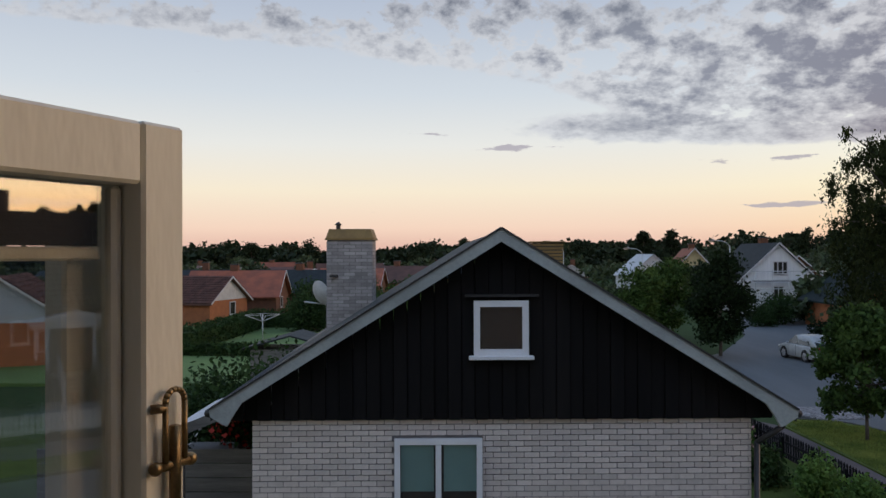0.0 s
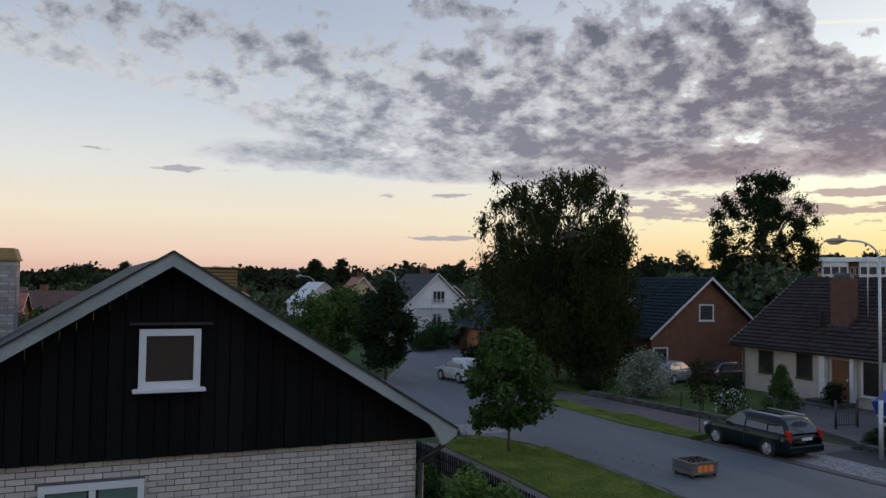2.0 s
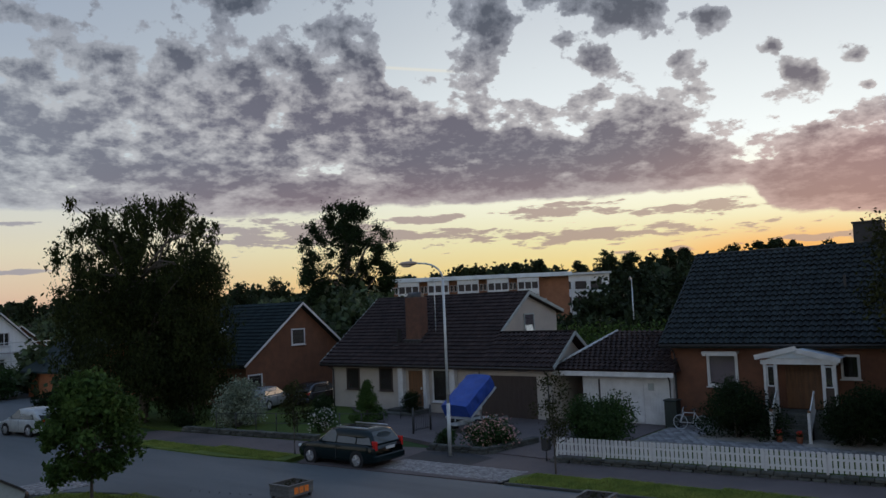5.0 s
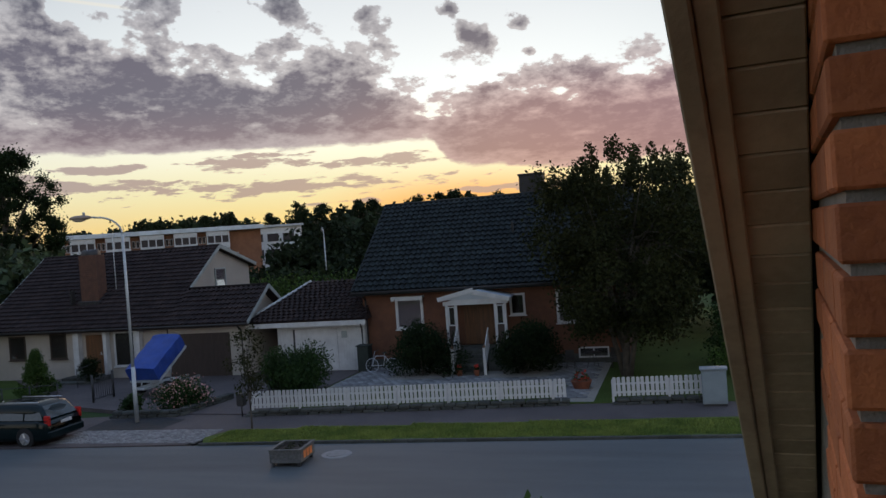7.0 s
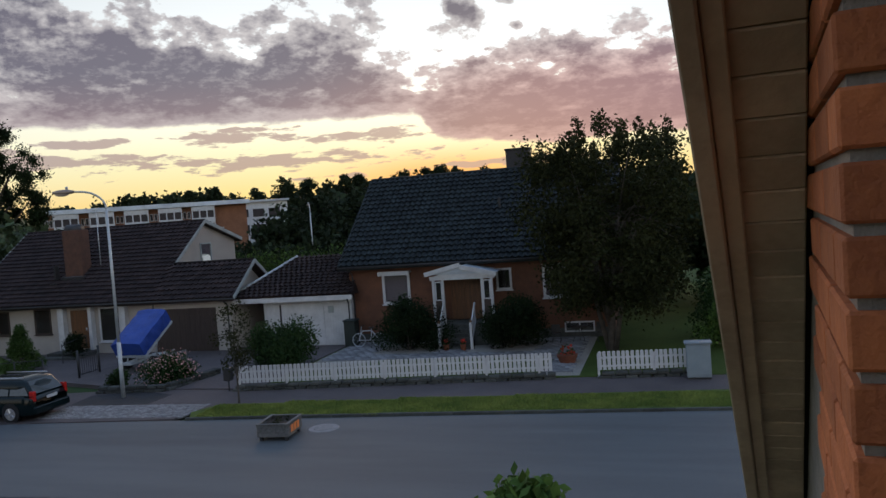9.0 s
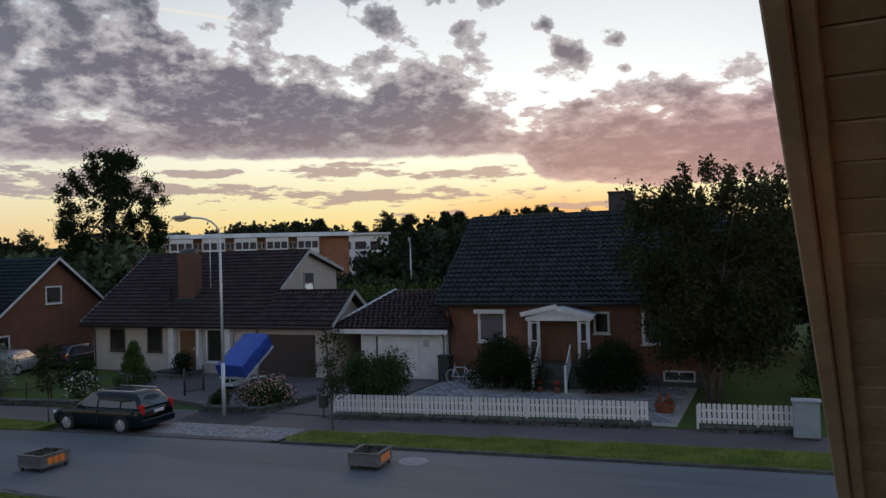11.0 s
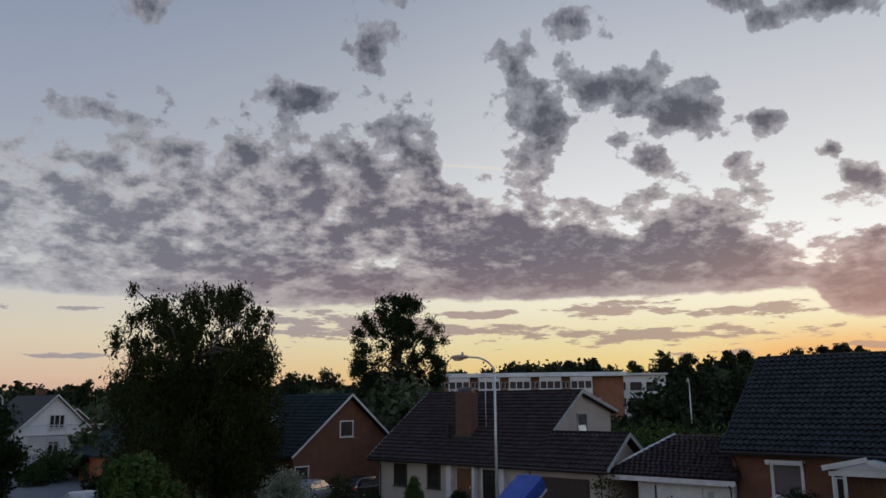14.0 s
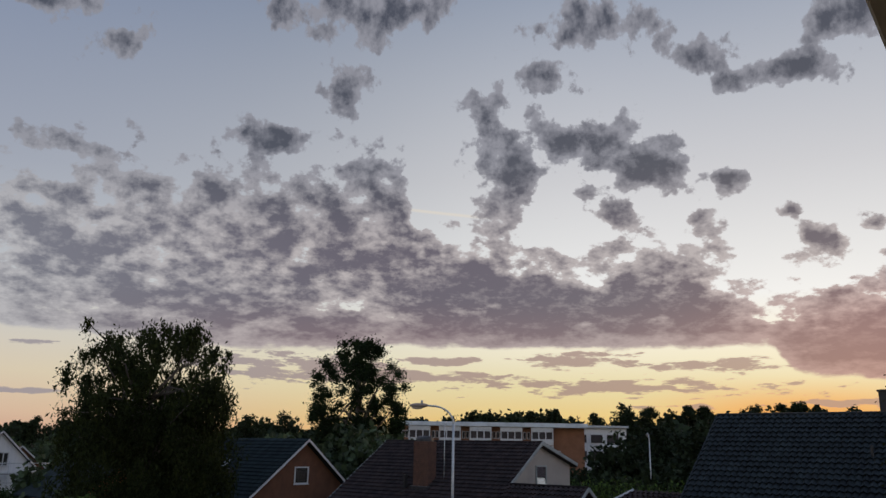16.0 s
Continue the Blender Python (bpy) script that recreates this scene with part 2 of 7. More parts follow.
def glass(name, tint=(0.95, 0.97, 0.96), clear=0.9, mirror=0.07):
    """A thin pane: lets most light straight through and mirrors by its angle."""
    if name in MATS:
        return MATS[name]
    m = bpy.data.materials.new(name)
    m.use_nodes = True
    g = Nodes(m.node_tree)
    m.node_tree.nodes.remove(m.node_tree.nodes["Principled BSDF"])
    tr, gl, ms = g.n("ShaderNodeBsdfTransparent"), g.n("ShaderNodeBsdfGlossy"), g.n("ShaderNodeMixShader")
    tr.inputs[0].default_value = (*[c * clear for c in tint], 1)
    gl.inputs["Roughness"].default_value = 0.02
    lw = g.n("ShaderNodeLayerWeight")
    lw.inputs[0].default_value = 0.5
    g.put(ms.inputs[0], g.m("ADD", mirror, g.m("MULTIPLY", g.m("POWER", lw.outputs["Facing"], 3.5), 0.9 - mirror))), g.put(ms.inputs[1], tr.outputs[0]), g.put(ms.inputs[2], gl.outputs[0])
    g.put(m.node_tree.nodes["Material Output"].inputs[0], ms.outputs[0])
    MATS[name] = m
    return m


asphalt = mat("asphalt", (.112, .121, .125), (.080, .089, .093), 0.75, 0.45, spots=0.4, grain=60, bump=0.3, stretch=(1.6, 0.22, 1))
path_asphalt = mat("path_asphalt", (.098, .080, .080), (.066, .054, .056), 0.85, 0.6, spots=0.3, grain=60, bump=0.3)
patch = mat("fresh_asphalt", (.020, .020, .023), None, 0.8, 2.0, grain=60, bump=0.3)
soil = mat("soil", (.06, .045, .035), None, 0.95, 4.0, bump=0.6)
grass_ground = mat("grass_ground", (.135, .165, .045), (.06, .09, .024), 0.95, 0.9, grain=30, bump=0.6, spots=0.6, spec=0.08)
far_lawn = mat("far_lawn", (.12, .20, .05), (.085, .14, .04), 0.95, 0.25, grain=45, bump=0.5)
lawn_ground = mat("lawn_ground", (.075, .105, .026), (.045, .068, .018), 0.95, 0.25, grain=45, bump=0.5, spec=0.08)
land = mat("land", (.05, .085, .03), (.035, .055, .022), 0.95, 0.05, bump=0.3, spec=0.08)
cobble = mat("cobble", (.26, .25, .25), (.17, .165, .165), 0.8, 3.0, rand=0.25)
paver = mat("paver", (.25, .25, .26), (.12, .12, .125), 0.8, 3.0, rand=0.35)
stone = mat("stone", (.075, .078, .072), (.034, .037, .032), 0.9, 2.5, rand=0.3, bump=0.5)
white_brick = mat("white_brick", (.66, .605, .57), (.55, .50, .47), 0.8, 5.0, rand=0.12, bump=0.3, grain=60)
mortar = mat("mortar", (.20, .19, .19), None, 0.95, 8.0)
red_brick = mat("red_brick", (.54, .175, .062), (.40, .12, .045), 0.85, 6.0, rand=0.18, bump=0.4, grain=50)
pale_mortar = mat("pale_mortar", (.32, .30, .27), None, 0.95, 10.0, bump=0.4)
brick_wall = mat("brick_wall", (.150, .066, .036), (.098, .044, .026), 0.9, 1.5, grain=20, spots=0.15)
dark_boards = mat("dark_boards", (.011, .010, .010), (.006, .006, .007), 0.8, 1.2, spec=0.15, stretch=(1, 1, .15), rand=0.25)
white_paint = mat("white_paint", (.58, .59, .60), (.46, .465, .48), 0.55, 2.5, spots=0.12)
grey_paint = mat("grey_paint", (.36, .40, .40), (.27, .30, .30), 0.6, 2.0, spots=0.35)
cream_wood = mat("cream_wood", (.86, .82, .68), (.76, .72, .59), 0.5, 5.0, spots=0.12, stretch=(1, 1, .3), grain=30)
soffit_wood = mat("soffit_wood", (.47, .37, .27), (.37, .285, .205), 0.8, 6.0, spots=0.4, grain=40, rand=0.15)
brass = mat("aged_brass", (.30, .20, .09), (.18, .12, .06), 0.4, 30.0, metal=0.9)
render_beige = mat("beige_render", (.42, .38, .34), (.36, .33, .30), 0.9, 1.0, grain=40, bump=0.4, spots=0.12)
white_render = mat("white_render", (.70, .72, .74), (.60, .62, .65), 0.8, 1.0, stretch=(6, 6, .3))
yellow_render = mat("yellow_render", (.52, .43, .24), None, 0.9, 1.0)
tile_brown = mat("brown_tile", (.044, .030, .029), (.018, .013, .013), 0.75, 2.2, spec=0.25, rand=0.3, spots=0.3)
tile_dark = mat("dark_tile", (.022, .030, .032), (.011, .015, .017), 0.65, 2.2, spec=0.25, rand=0.28, spots=0.3)
tile_green = mat("green_black_tile", (.018, .030, .032), (.011, .018, .020), 0.7, 1.2, spec=0.2, rand=0.25, spots=0.2)
tile_red = mat("red_tile", (.30, .09, .045), (.18, .06, .035), 0.8, 1.0, rand=0.3, spots=0.25)
tile_old = mat("old_red_tile", (.125, .06, .045), (.08, .04, .032), 0.85, 1.0, rand=0.3, spots=0.3)
metal_roof = mat("metal_roof", (.42, .47, .52), (.36, .40, .45), 0.45, 0.4, metal=0.2)
brown_door = mat("brown_door", (.15, .068, .026), (.085, .040, .018), 0.5, 2.0, stretch=(6, 6, .6))
dark_door = mat("dark_brown_door", (.055, .038, .032), None, 0.6, 2.0, stretch=(6, 6, .6))
dark_metal = mat("dark_metal", (.03, .03, .032), None, 0.5, 6.0)
lamp_steel = mat("galvanised_steel", (.50, .53, .55), (.40, .43, .45), 0.45, 4.0, metal=0.3)
blue_tarp = mat("blue_tarpaulin", (.018, .06, .32), (.012, .04, .22), 0.55, 1.5, bump=0.4)
weathered_wood = mat("weathered_wood", (.15, .147, .142), (.085, .083, .08), 0.85, 3.0, stretch=(.4, 4, 4), rand=0.2)
orange_reflector = mat("orange_reflector", (.9, .25, .04), None, 0.3, 20.0, bump=0)
bark = mat("bark", (.10, .085, .07), (.05, .042, .035), 0.95, 4.0, bump=0.8)
birch_bark = mat("birch_bark", (.45, .43, .40), (.09, .085, .08), 0.9, 2.5, bump=0.5, stretch=(1, 1, 2.5))
leaf_birch = mat("birch_leaf", (.034, .044, .012), (.018, .026, .008), 0.8, 0.5, bump=0, spec=0.15, rand=0.45, trans=0.35)
leaf_maple = mat("maple_leaf", (.065, .11, .026), (.036, .068, .018), 0.8, 0.5, bump=0, spec=0.15, rand=0.45, trans=0.3)
leaf_dark = mat("dark_leaf", (.019, .034, .011), (.010, .019, .007), 0.8, 0.5, bump=0, spec=0.15, rand=0.45, trans=0.25)
leaf_hedge = mat("hedge_leaf", (.038, .072, .021), (.019, .037, .012), 0.8, 0.7, bump=0, spec=0.15, rand=0.45, trans=0.2)
leaf_light = mat("light_leaf", (.11, .19, .045), (.07, .13, .03), 0.8, 0.7, bump=0, spec=0.15, rand=0.45, trans=0.3)
leaf_silver = mat("silver_leaf", (.24, .28, .22), (.14, .17, .12), 0.8, 0.7, bump=0, spec=0.15, rand=0.45, trans=0.2)
leaf_russet = mat("russet_leaf", (.040, .044, .015), (.022, .026, .009), 0.8, 0.4, bump=0, spec=0.15, rand=0.5, trans=0.3)
leaf_far = mat("far_leaf", (.024, .036, .015), (.014, .022, .010), 0.8, 0.06, bump=0, spec=0.15, rand=0.4, trans=0.1)
petal_pink = mat("pink_petal", (.62, .33, .30), None, 0.6, 3.0, bump=0, rand=0.3)
petal_white = mat("white_petal", (.7, .68, .66), None, 0.6, 3.0, bump=0, rand=0.2)
petal_red = mat("red_petal", (.5, .03, .02), None, 0.6, 3.0, bump=0, rand=0.3)
pane = glass("window_glass")
# opaque dark colour painted in for unlit insides behind windows and balconies
painted_room_dark = mat("painted_room_dark", (.06, .05, .05), None, 0.9, 1.0, bump=0)
window_white = mat("window_white", (.80, .82, .85), (.72, .74, .77), 0.5, 2.5, spots=0.06)
curtain = mat("curtain", (.30, .24, .28), (.24, .19, .23), 0.9, 2.0, stretch=(14, 14, .3))
blind_green = mat("pleated_blind", (.38, .60, .60), (.31, .50, .50), 0.8, 2.0)
yellow_sheet = mat("yellow_sheet_metal", (.25, .165, .055), (.17, .112, .04), 0.6, 2.0, metal=0.15)

# ---- mesh helpers ----


def mesh_ob(name, verts, faces, material, parent=None, label="", smooth=False):
    me = bpy.data.meshes.new(name)
    me.from_pydata([tuple(v) for v in verts], [], [tuple(f) for f in faces])
    me.materials.append(material)
    if smooth:
        me.shade_smooth()
    ob = new(name, me)
    ob.parent = parent
    return tagged(ob, label)


def part(name, bm, material, parent=None, label="", smooth=False):
    """One bmesh as one mesh object under a thing or a part."""
    me = bpy.data.meshes.new(name)
    bm.normal_update()
    bm.to_mesh(me)
    bm.free()
    me.materials.append(material)
    if smooth:
        me.shade_smooth()
    ob = new(name, me)
    ob.parent = parent
    return tagged(ob, label)


def thing(name, label, category, group="", kind="", at=(0, 0, 0)):
    ob = new(name)
    ob.empty_display_size = 0.2
    ob.location = at
    return tagged(ob, label, category, group, kind)


def add_box(bm, x0, x1, y0, y1, z0, z1, bevel=0.0, m=None):
    r = bmesh.ops.create_cube(bm, size=1.0)
    vs = r["verts"]
    bmesh.ops.transform(bm, matrix=Matrix.Translation(((x0 + x1) / 2, (y0 + y1) / 2, (z0 + z1) / 2)) @ Matrix.Diagonal((x1 - x0, y1 - y0, z1 - z0, 1)), verts=vs)
    if bevel:
        es = list({e for v in vs for e in v.link_edges})
        vs = list({v for f in bmesh.ops.bevel(bm, geom=es, offset=bevel, segments=1, affect="EDGES")["faces"] for v in f.verts} | {v for v in vs if v.is_valid})
    if m is not None:
        bmesh.ops.transform(bm, matrix=m, verts=vs)


def box(name, x0, x1, y0, y1, z0, z1, material, parent=None, label="", bevel=0.0, m=None):
    bm = bmesh.new()
    add_box(bm, x0, x1, y0, y1, z0, z1, bevel, m)
    return part(name, bm, material, parent, label)


def add_rod(bm, a, b, r0, r1=None, seg=8):
    a, b = Vector(a), Vector(b)
    d = b - a
    m = Matrix.Translation((a + b) / 2) @ d.to_track_quat("Z", "Y").to_matrix().to_4x4()
    bmesh.ops.create_cone(bm, cap_ends=True, segments=seg, radius1=r0, radius2=r0 if r1 is None else r1, depth=d.length, matrix=m)


def rod(name, a, b, r0, material, parent=None, label="", r1=None, seg=8):
    bm = bmesh.new()
    add_rod(bm, a, b, r0, r1, seg)
    return part(name, bm, material, parent, label, smooth=True)


def tube(name, pts, r, material, parent=None, label="", seg=8):
    bm = bmesh.new()
    for a, b in zip(pts, pts[1:]):
        add_rod(bm, a, b, r, r, seg)
    for p in pts[1:-1]:
        bmesh.ops.create_uvsphere(bm, u_segments=seg, v_segments=6, radius=r, matrix=Matrix.Translation(p))
    return part(name, bm, material, parent, label, smooth=True)


def slab(name, outline, z, thick, material, parent=None, label="", kind="", category=""):
    """A level sheet with the given outline, its top at z."""
    n = len(outline)
    vs = [(x, y, z) for x, y in outline] + [(x, y, z - thick) for x, y in outline]
    fs = [list(range(n)), list(range(2 * n - 1, n - 1, -1))] + [[i, n + i, n + (i + 1) % n, (i + 1) % n] for i in range(n)]
    ob = mesh_ob(name, vs, fs, material, parent)
    return tagged(ob, label, category, "", kind)


def leaves(name, centres, radii, count, size, material, parent=None, label="", seed=1, shell=0.45, droop=0.0, kind="", flat=1.0, fuzz=0.11):
    """Many small folded leaf clumps spread in and on a set of rough balls."""
    rng = np.random.default_rng(seed)
    c = np.array(centres, float)
    r = np.array(radii, float)
    if r.ndim == 1:
        r = np.repeat(r[:, None], 3, 1)
    w = r.prod(1) ** (2 / 3)
    k = rng.choice(len(c), count, p=w / w.sum())
    d = rng.normal(size=(count, 3))
    d /= np.linalg.norm(d, axis=1)[:, None]
    rad = 1 - shell * rng.random(count) ** 1.6 + fuzz * rng.normal(size=count)
    p = c[k] + d * r[k] * rad[:, None]
    p[:, 2] -= droop * rng.random(count) ** 3
    u = rng.normal(size=(count, 3))
    u /= np.linalg.norm(u, axis=1)[:, None]
    if droop:
        u[:, 2] -= 0.8
    v = np.cross(u, rng.normal(size=(count, 3)))
    v /= np.linalg.norm(v, axis=1)[:, None] + 1e-9
    s = size * (0.6 + 0.8 * rng.random(count))[:, None]
    verts = np.stack([p - u * s, p + v * s * 0.55 * flat, p + u * s, p - v * s * 0.55 * flat], 1).reshape(-1, 3)
    me = bpy.data.meshes.new(name)
    me.vertices.add(count * 4)
    me.vertices.foreach_set("co", verts.ravel())
    me.loops.add(count * 4)
    me.loops.foreach_set("vertex_index", np.arange(count * 4, dtype=np.int32))
    me.polygons.add(count)
    me.polygons.foreach_set("loop_start", np.arange(0, count * 4, 4, dtype=np.int32))
    me.update(calc_edges=True)
    me.materials.append(material)
    ob = new(name, me)
    ob.parent = parent
    return tagged(ob, label, kind=kind)


def balls(seed, n, cx, cy, z0, z1, rx, ry, r, profile=None):
    """Centres and sizes of n clumps that fill a crown, wider where profile(0..1) says so."""
    rng = random.Random(seed)
    out, rr = [], []
    for _ in range(n):
        f = rng.random()
        w = profile(f) if profile else math.sin(math.pi * (0.12 + 0.8 * f)) ** 0.6
        a, q = rng.uniform(0, 2 * math.pi), math.sqrt(rng.random())
        out.append((cx + math.cos(a) * q * rx * w, cy + math.sin(a) * q * ry * w, z0 + (z1 - z0) * f))
        rr.append(r * rng.uniform(0.65, 1.25))
    return out, rr


def wood(name, base, height, r, crown, material, parent, seed=1, limbs=9, lean=(0, 0), from_h=0.3):
    """A tapered trunk with limbs that reach into the crown's clumps."""
    rng = random.Random(seed)
    bm = bmesh.new()
    b = Vector(base)
    pts = [b + Vector((lean[0] * f + rng.uniform(-1, 1) * r * 0.5 * (f > 0), lean[1] * f + rng.uniform(-1, 1) * r * 0.5 * (f > 0), height * f)) for f in (0, 0.25, 0.5, 0.75, 1.0)]
    for i, (p, q) in enumerate(zip(pts, pts[1:])):
        add_rod(bm, p, q, r * (1.15 - 0.24 * i), r * (1.15 - 0.24 * (i + 1)))
    for c in rng.sample(crown, min(limbs, len(crown))):
        f = rng.uniform(from_h, 0.85)
        s = b + Vector((lean[0] * f, lean[1] * f, height * f))
        e = Vector(c)
        mid = (s + e) / 2 + Vector((0, 0, 0.12 * (e - s).length))
        add_rod(bm, s, mid, r * 0.42, r * 0.26, 6)
        add_rod(bm, mid, e, r * 0.26, r * 0.08, 6)
    return part(name, bm, material, parent, "", smooth=True)


def pantiles(name, corner, along, up, n_along, n_up, material, parent, wave=0.095, lap=0.075, sub=4):
    """Courses of wavy roof tiles: along the eave and up the slope, each course lapping the one below."""
    c, a, u = Vector(corner), Vector(along), Vector(up)
    nrm = a.cross(u).normalized()
    if nrm.z < 0:
        nrm = -nrm
    rng = random.Random(n_along * 31 + n_up)
    vs, fs = [], []
    for j in range(n_up):
        for i in range(n_along):
            b, slip = len(vs), rng.uniform(-0.006, 0.006)
            for f, h in ((j / n_up, lap - 0.05), (j / n_up, lap), ((j + 1) / n_up, 0.0)):
                for k in range(sub + 1):
                    vs.append(c + a * ((i + k / sub) / n_along) + u * f + nrm * (h + slip + wave * (0.5 + 0.5 * math.sin(2 * math.pi * k / sub))))
            fs += [(b + q * (sub + 1) + k, b + q * (sub + 1) + k + 1, b + (q + 1) * (sub + 1) + k + 1, b + (q + 1) * (sub + 1) + k) for q in (0, 1) for k in range(sub)]
    ob = mesh_ob(name, vs, fs, material, parent, smooth=False)
    ob["kind"] = "stuff"
    return ob


def gable_walls(name, x0, x1, y0, y1, h, xr, hr, material, parent, t=0.25, z0=0.0, h1=None):
    """Four walls of a house whose ridge runs along y; both ends rise to the ridge."""
    h1 = h1 or h
    for xa, xb, ht in ((x0, x0 + t, h), (x1 - t, x1, h1)):
        box(name, xa, xb, y0 + t, y1 - t, z0, ht, material, parent)
    for ya, yb in ((y0, y0 + t), (y1 - t, y1)):
        pr = [(x0, z0), (x1, z0), (x1, h1), (xr, hr), (x0, h)]
        vs = [(x, ya, z) for x, z in pr] + [(x, yb, z) for x, z in pr]
        fs = [(0, 1, 2, 3, 4), (9, 8, 7, 6, 5)] + [(i, 5 + i, 5 + (i + 1) % 5, (i + 1) % 5) for i in range(5)]
        mesh_ob(name, vs, fs, material, parent)


def roof_slab(name, xe, ze, xr, zr, y0, y1, t, material, parent, label=""):
    """One slope of a roof from the eave (xe, ze) to the ridge (xr, zr)."""
    vs = [(x, y, z - d) for d in (0, t) for x, z in ((xe, ze), (xr, zr)) for y in (y0, y1)]
    fs = [(0, 1, 3, 2), (4, 6, 7, 5), (0, 4, 5, 1), (2, 3, 7, 6), (0, 2, 6, 4), (1, 5, 7, 3)]
    return mesh_ob(name, vs, fs, material, parent, label)


def wall_window(name, c, w, h, normal, parent, frame_mat, inside=None, bars=0, fw=0.08, sill=True, deep=0.06):
    """A framed window laid on a wall face: frame, glass and a sheet just behind, a curtain or dark colour painted in
    for the unlit inside. normal: '-x' or '-y'.
    """
    base = Matrix.Translation(c) @ (Matrix.Rotation(radians(-90), 4, "Z") if normal == "-x" else Matrix.Identity(4))
    rim = [(sx * (w / 2 - q), y, sz * (h / 2 - q)) for q in (0, fw) for y in (-deep, 0.0) for sx, sz in ((-1, -1), (1, -1), (1, 1), (-1, 1))]
    quads = [(a + k, a + (k + 1) % 4, b + (k + 1) % 4, b + k) for a, b in ((0, 8), (8, 12), (12, 4), (4, 0)) for k in range(4)]
    win = mesh_ob(name, [base @ Vector(v) for v in rim], quads, frame_mat, parent)
    for i in range(bars):
        x = -w / 2 + w * (i + 1) / (bars + 1)
        box("bar", x - fw / 2, x + fw / 2, -deep + 0.002, -0.002, -h / 2 + fw, h / 2 - fw, frame_mat, win, bevel=0.006, m=base)
    box("pane", -w / 2 + fw, w / 2 - fw, -0.022, -0.016, -h / 2 + fw, h / 2 - fw, pane, win, m=base)
    box("curtain" if inside == curtain else "room", -w / 2 + fw, w / 2 - fw, -0.008, -0.003, -h / 2 + fw, h / 2 - fw, inside or painted_room_dark, win, m=base)
    if sill:
        box("sill", -w / 2 - 0.06, w / 2 + 0.06, -deep - 0.06, -0.0, -h / 2 - 0.045, -h / 2 - 0.002, frame_mat, win, bevel=0.006, m=base)
    return win

# ---- ground ----
ground = mesh_ob("ground", [(-2500, -2500, -0.12), (2500, -2500, -0.12), (2500, 2500, -0.12), (-2500, 2500, -0.12)], [(0, 1, 2, 3)], land)
tagged(ground, "dark green land reaching to the horizon", "ground", kind="structure")
slab("road", [(15.8, -60), (26.5, -60), (24.35, -3), (23.05, 16), (22.2, 26.2), (21.3, 36), (21.6, 44), (25.5, 50), (31, 68), (36, 82), (29, 82), (22, 60), (17, 50), (12, 44), (2, 42), (2, 31.5), (12.6, 31.2), (14.6, 29.0), (15.4, 27.0), (15.7, 24)], 0.0, 0.2, asphalt, label="worn grey asphalt street with a side road", kind="structure", category="road")
slab("verge", [(26.6, -60), (28.7, -60), (26.6, -1.4), (26.15, 4), (24.95, 15.6), (23.9, 16.0), (23.15, 15.6), (23.66, 9), (24.4, -3)], 0.06, 0.2, grass_ground, label="strip of mown grass beside the road", kind="structure", category="verge")
slab("verge", [(22.25, 26.3), (23.55, 26.6), (23.0, 32), (22.45, 38), (21.9, 38), (21.35, 36), (21.55, 30)], 0.06, 0.2, grass_ground, label="narrow strip of grass beside the road", kind="structure", category="verge")
slab("pavement", [(28.75, -60), (31, -60), (28.95, -3), (28.75, 4), (27.35, 16.2), (27.6, 21), (26.6, 26), (26.0, 30), (24.9, 40), (22.6, 41), (22.5, 38), (23.05, 32), (23.65, 26.3), (22.3, 25.6), (22.75, 20), (23.15, 16.2), (24.0, 16.1), (25.0, 15.7), (26.2, 4), (26.65, -1.4)], 0.03, 0.2, path_asphalt, label="grey brown asphalt footpath", kind="structure", category="pavement")
slab("verge", [(12.3, -40), (15.65, -40), (15.55, 24), (15.2, 27.0), (14.4, 28.8), (12.6, 29.6), (11.9, 28.6), (12.1, 23)], 0.06, 0.2, grass_ground, label="wide uneven grass verge along the near kerb", kind="structure", category="verge")
slab("pavement", [(10.6, -40), (12.25, -40), (12.05, 23), (11.85, 28.5), (10.6, 30.5), (9.85, 29.4), (10.35, 22)], 0.03, 0.2, path_asphalt, label="narrow grey footpath along the garden fence", kind="structure", category="pavement")
slab("garden", [(-30, 3), (10.5, 3), (10.25, 22), (9.75, 29.5), (-30, 30.5)], 0.05, 0.2, lawn_ground, label="mown green garden lawn", kind="structure", category="lawn")
slab("garden", [(26.5, 28.2), (60, 30), (60, 60), (27, 60), (25.3, 40)], 0.04, 0.2, lawn_ground, label="mown lawn in front of the brick house", kind="structure", category="lawn")
slab("garden", [(28.9, -20), (60, -20), (60, 15.4), (27.5, 15.4), (28.8, 4), (28.95, -3)], 0.05, 0.2, lawn_ground, label="green lawn round the dark roofed house", kind="structure", category="lawn")
slab("driveway", [(27.45, 15.5), (37.3, 15.5), (37.3, 38), (29.5, 27.5), (27.65, 21)], 0.05, 0.2, path_asphalt, label="grey paved driveway in front of the garages", kind="structure", category="driveway")
slab("garden", [(-60, 38), (-2, 38), (-2, 75), (-60, 75)], 0.05, 0.2, far_lawn, label="bright green lawn with a clothes dryer", kind="structure", category="lawn")


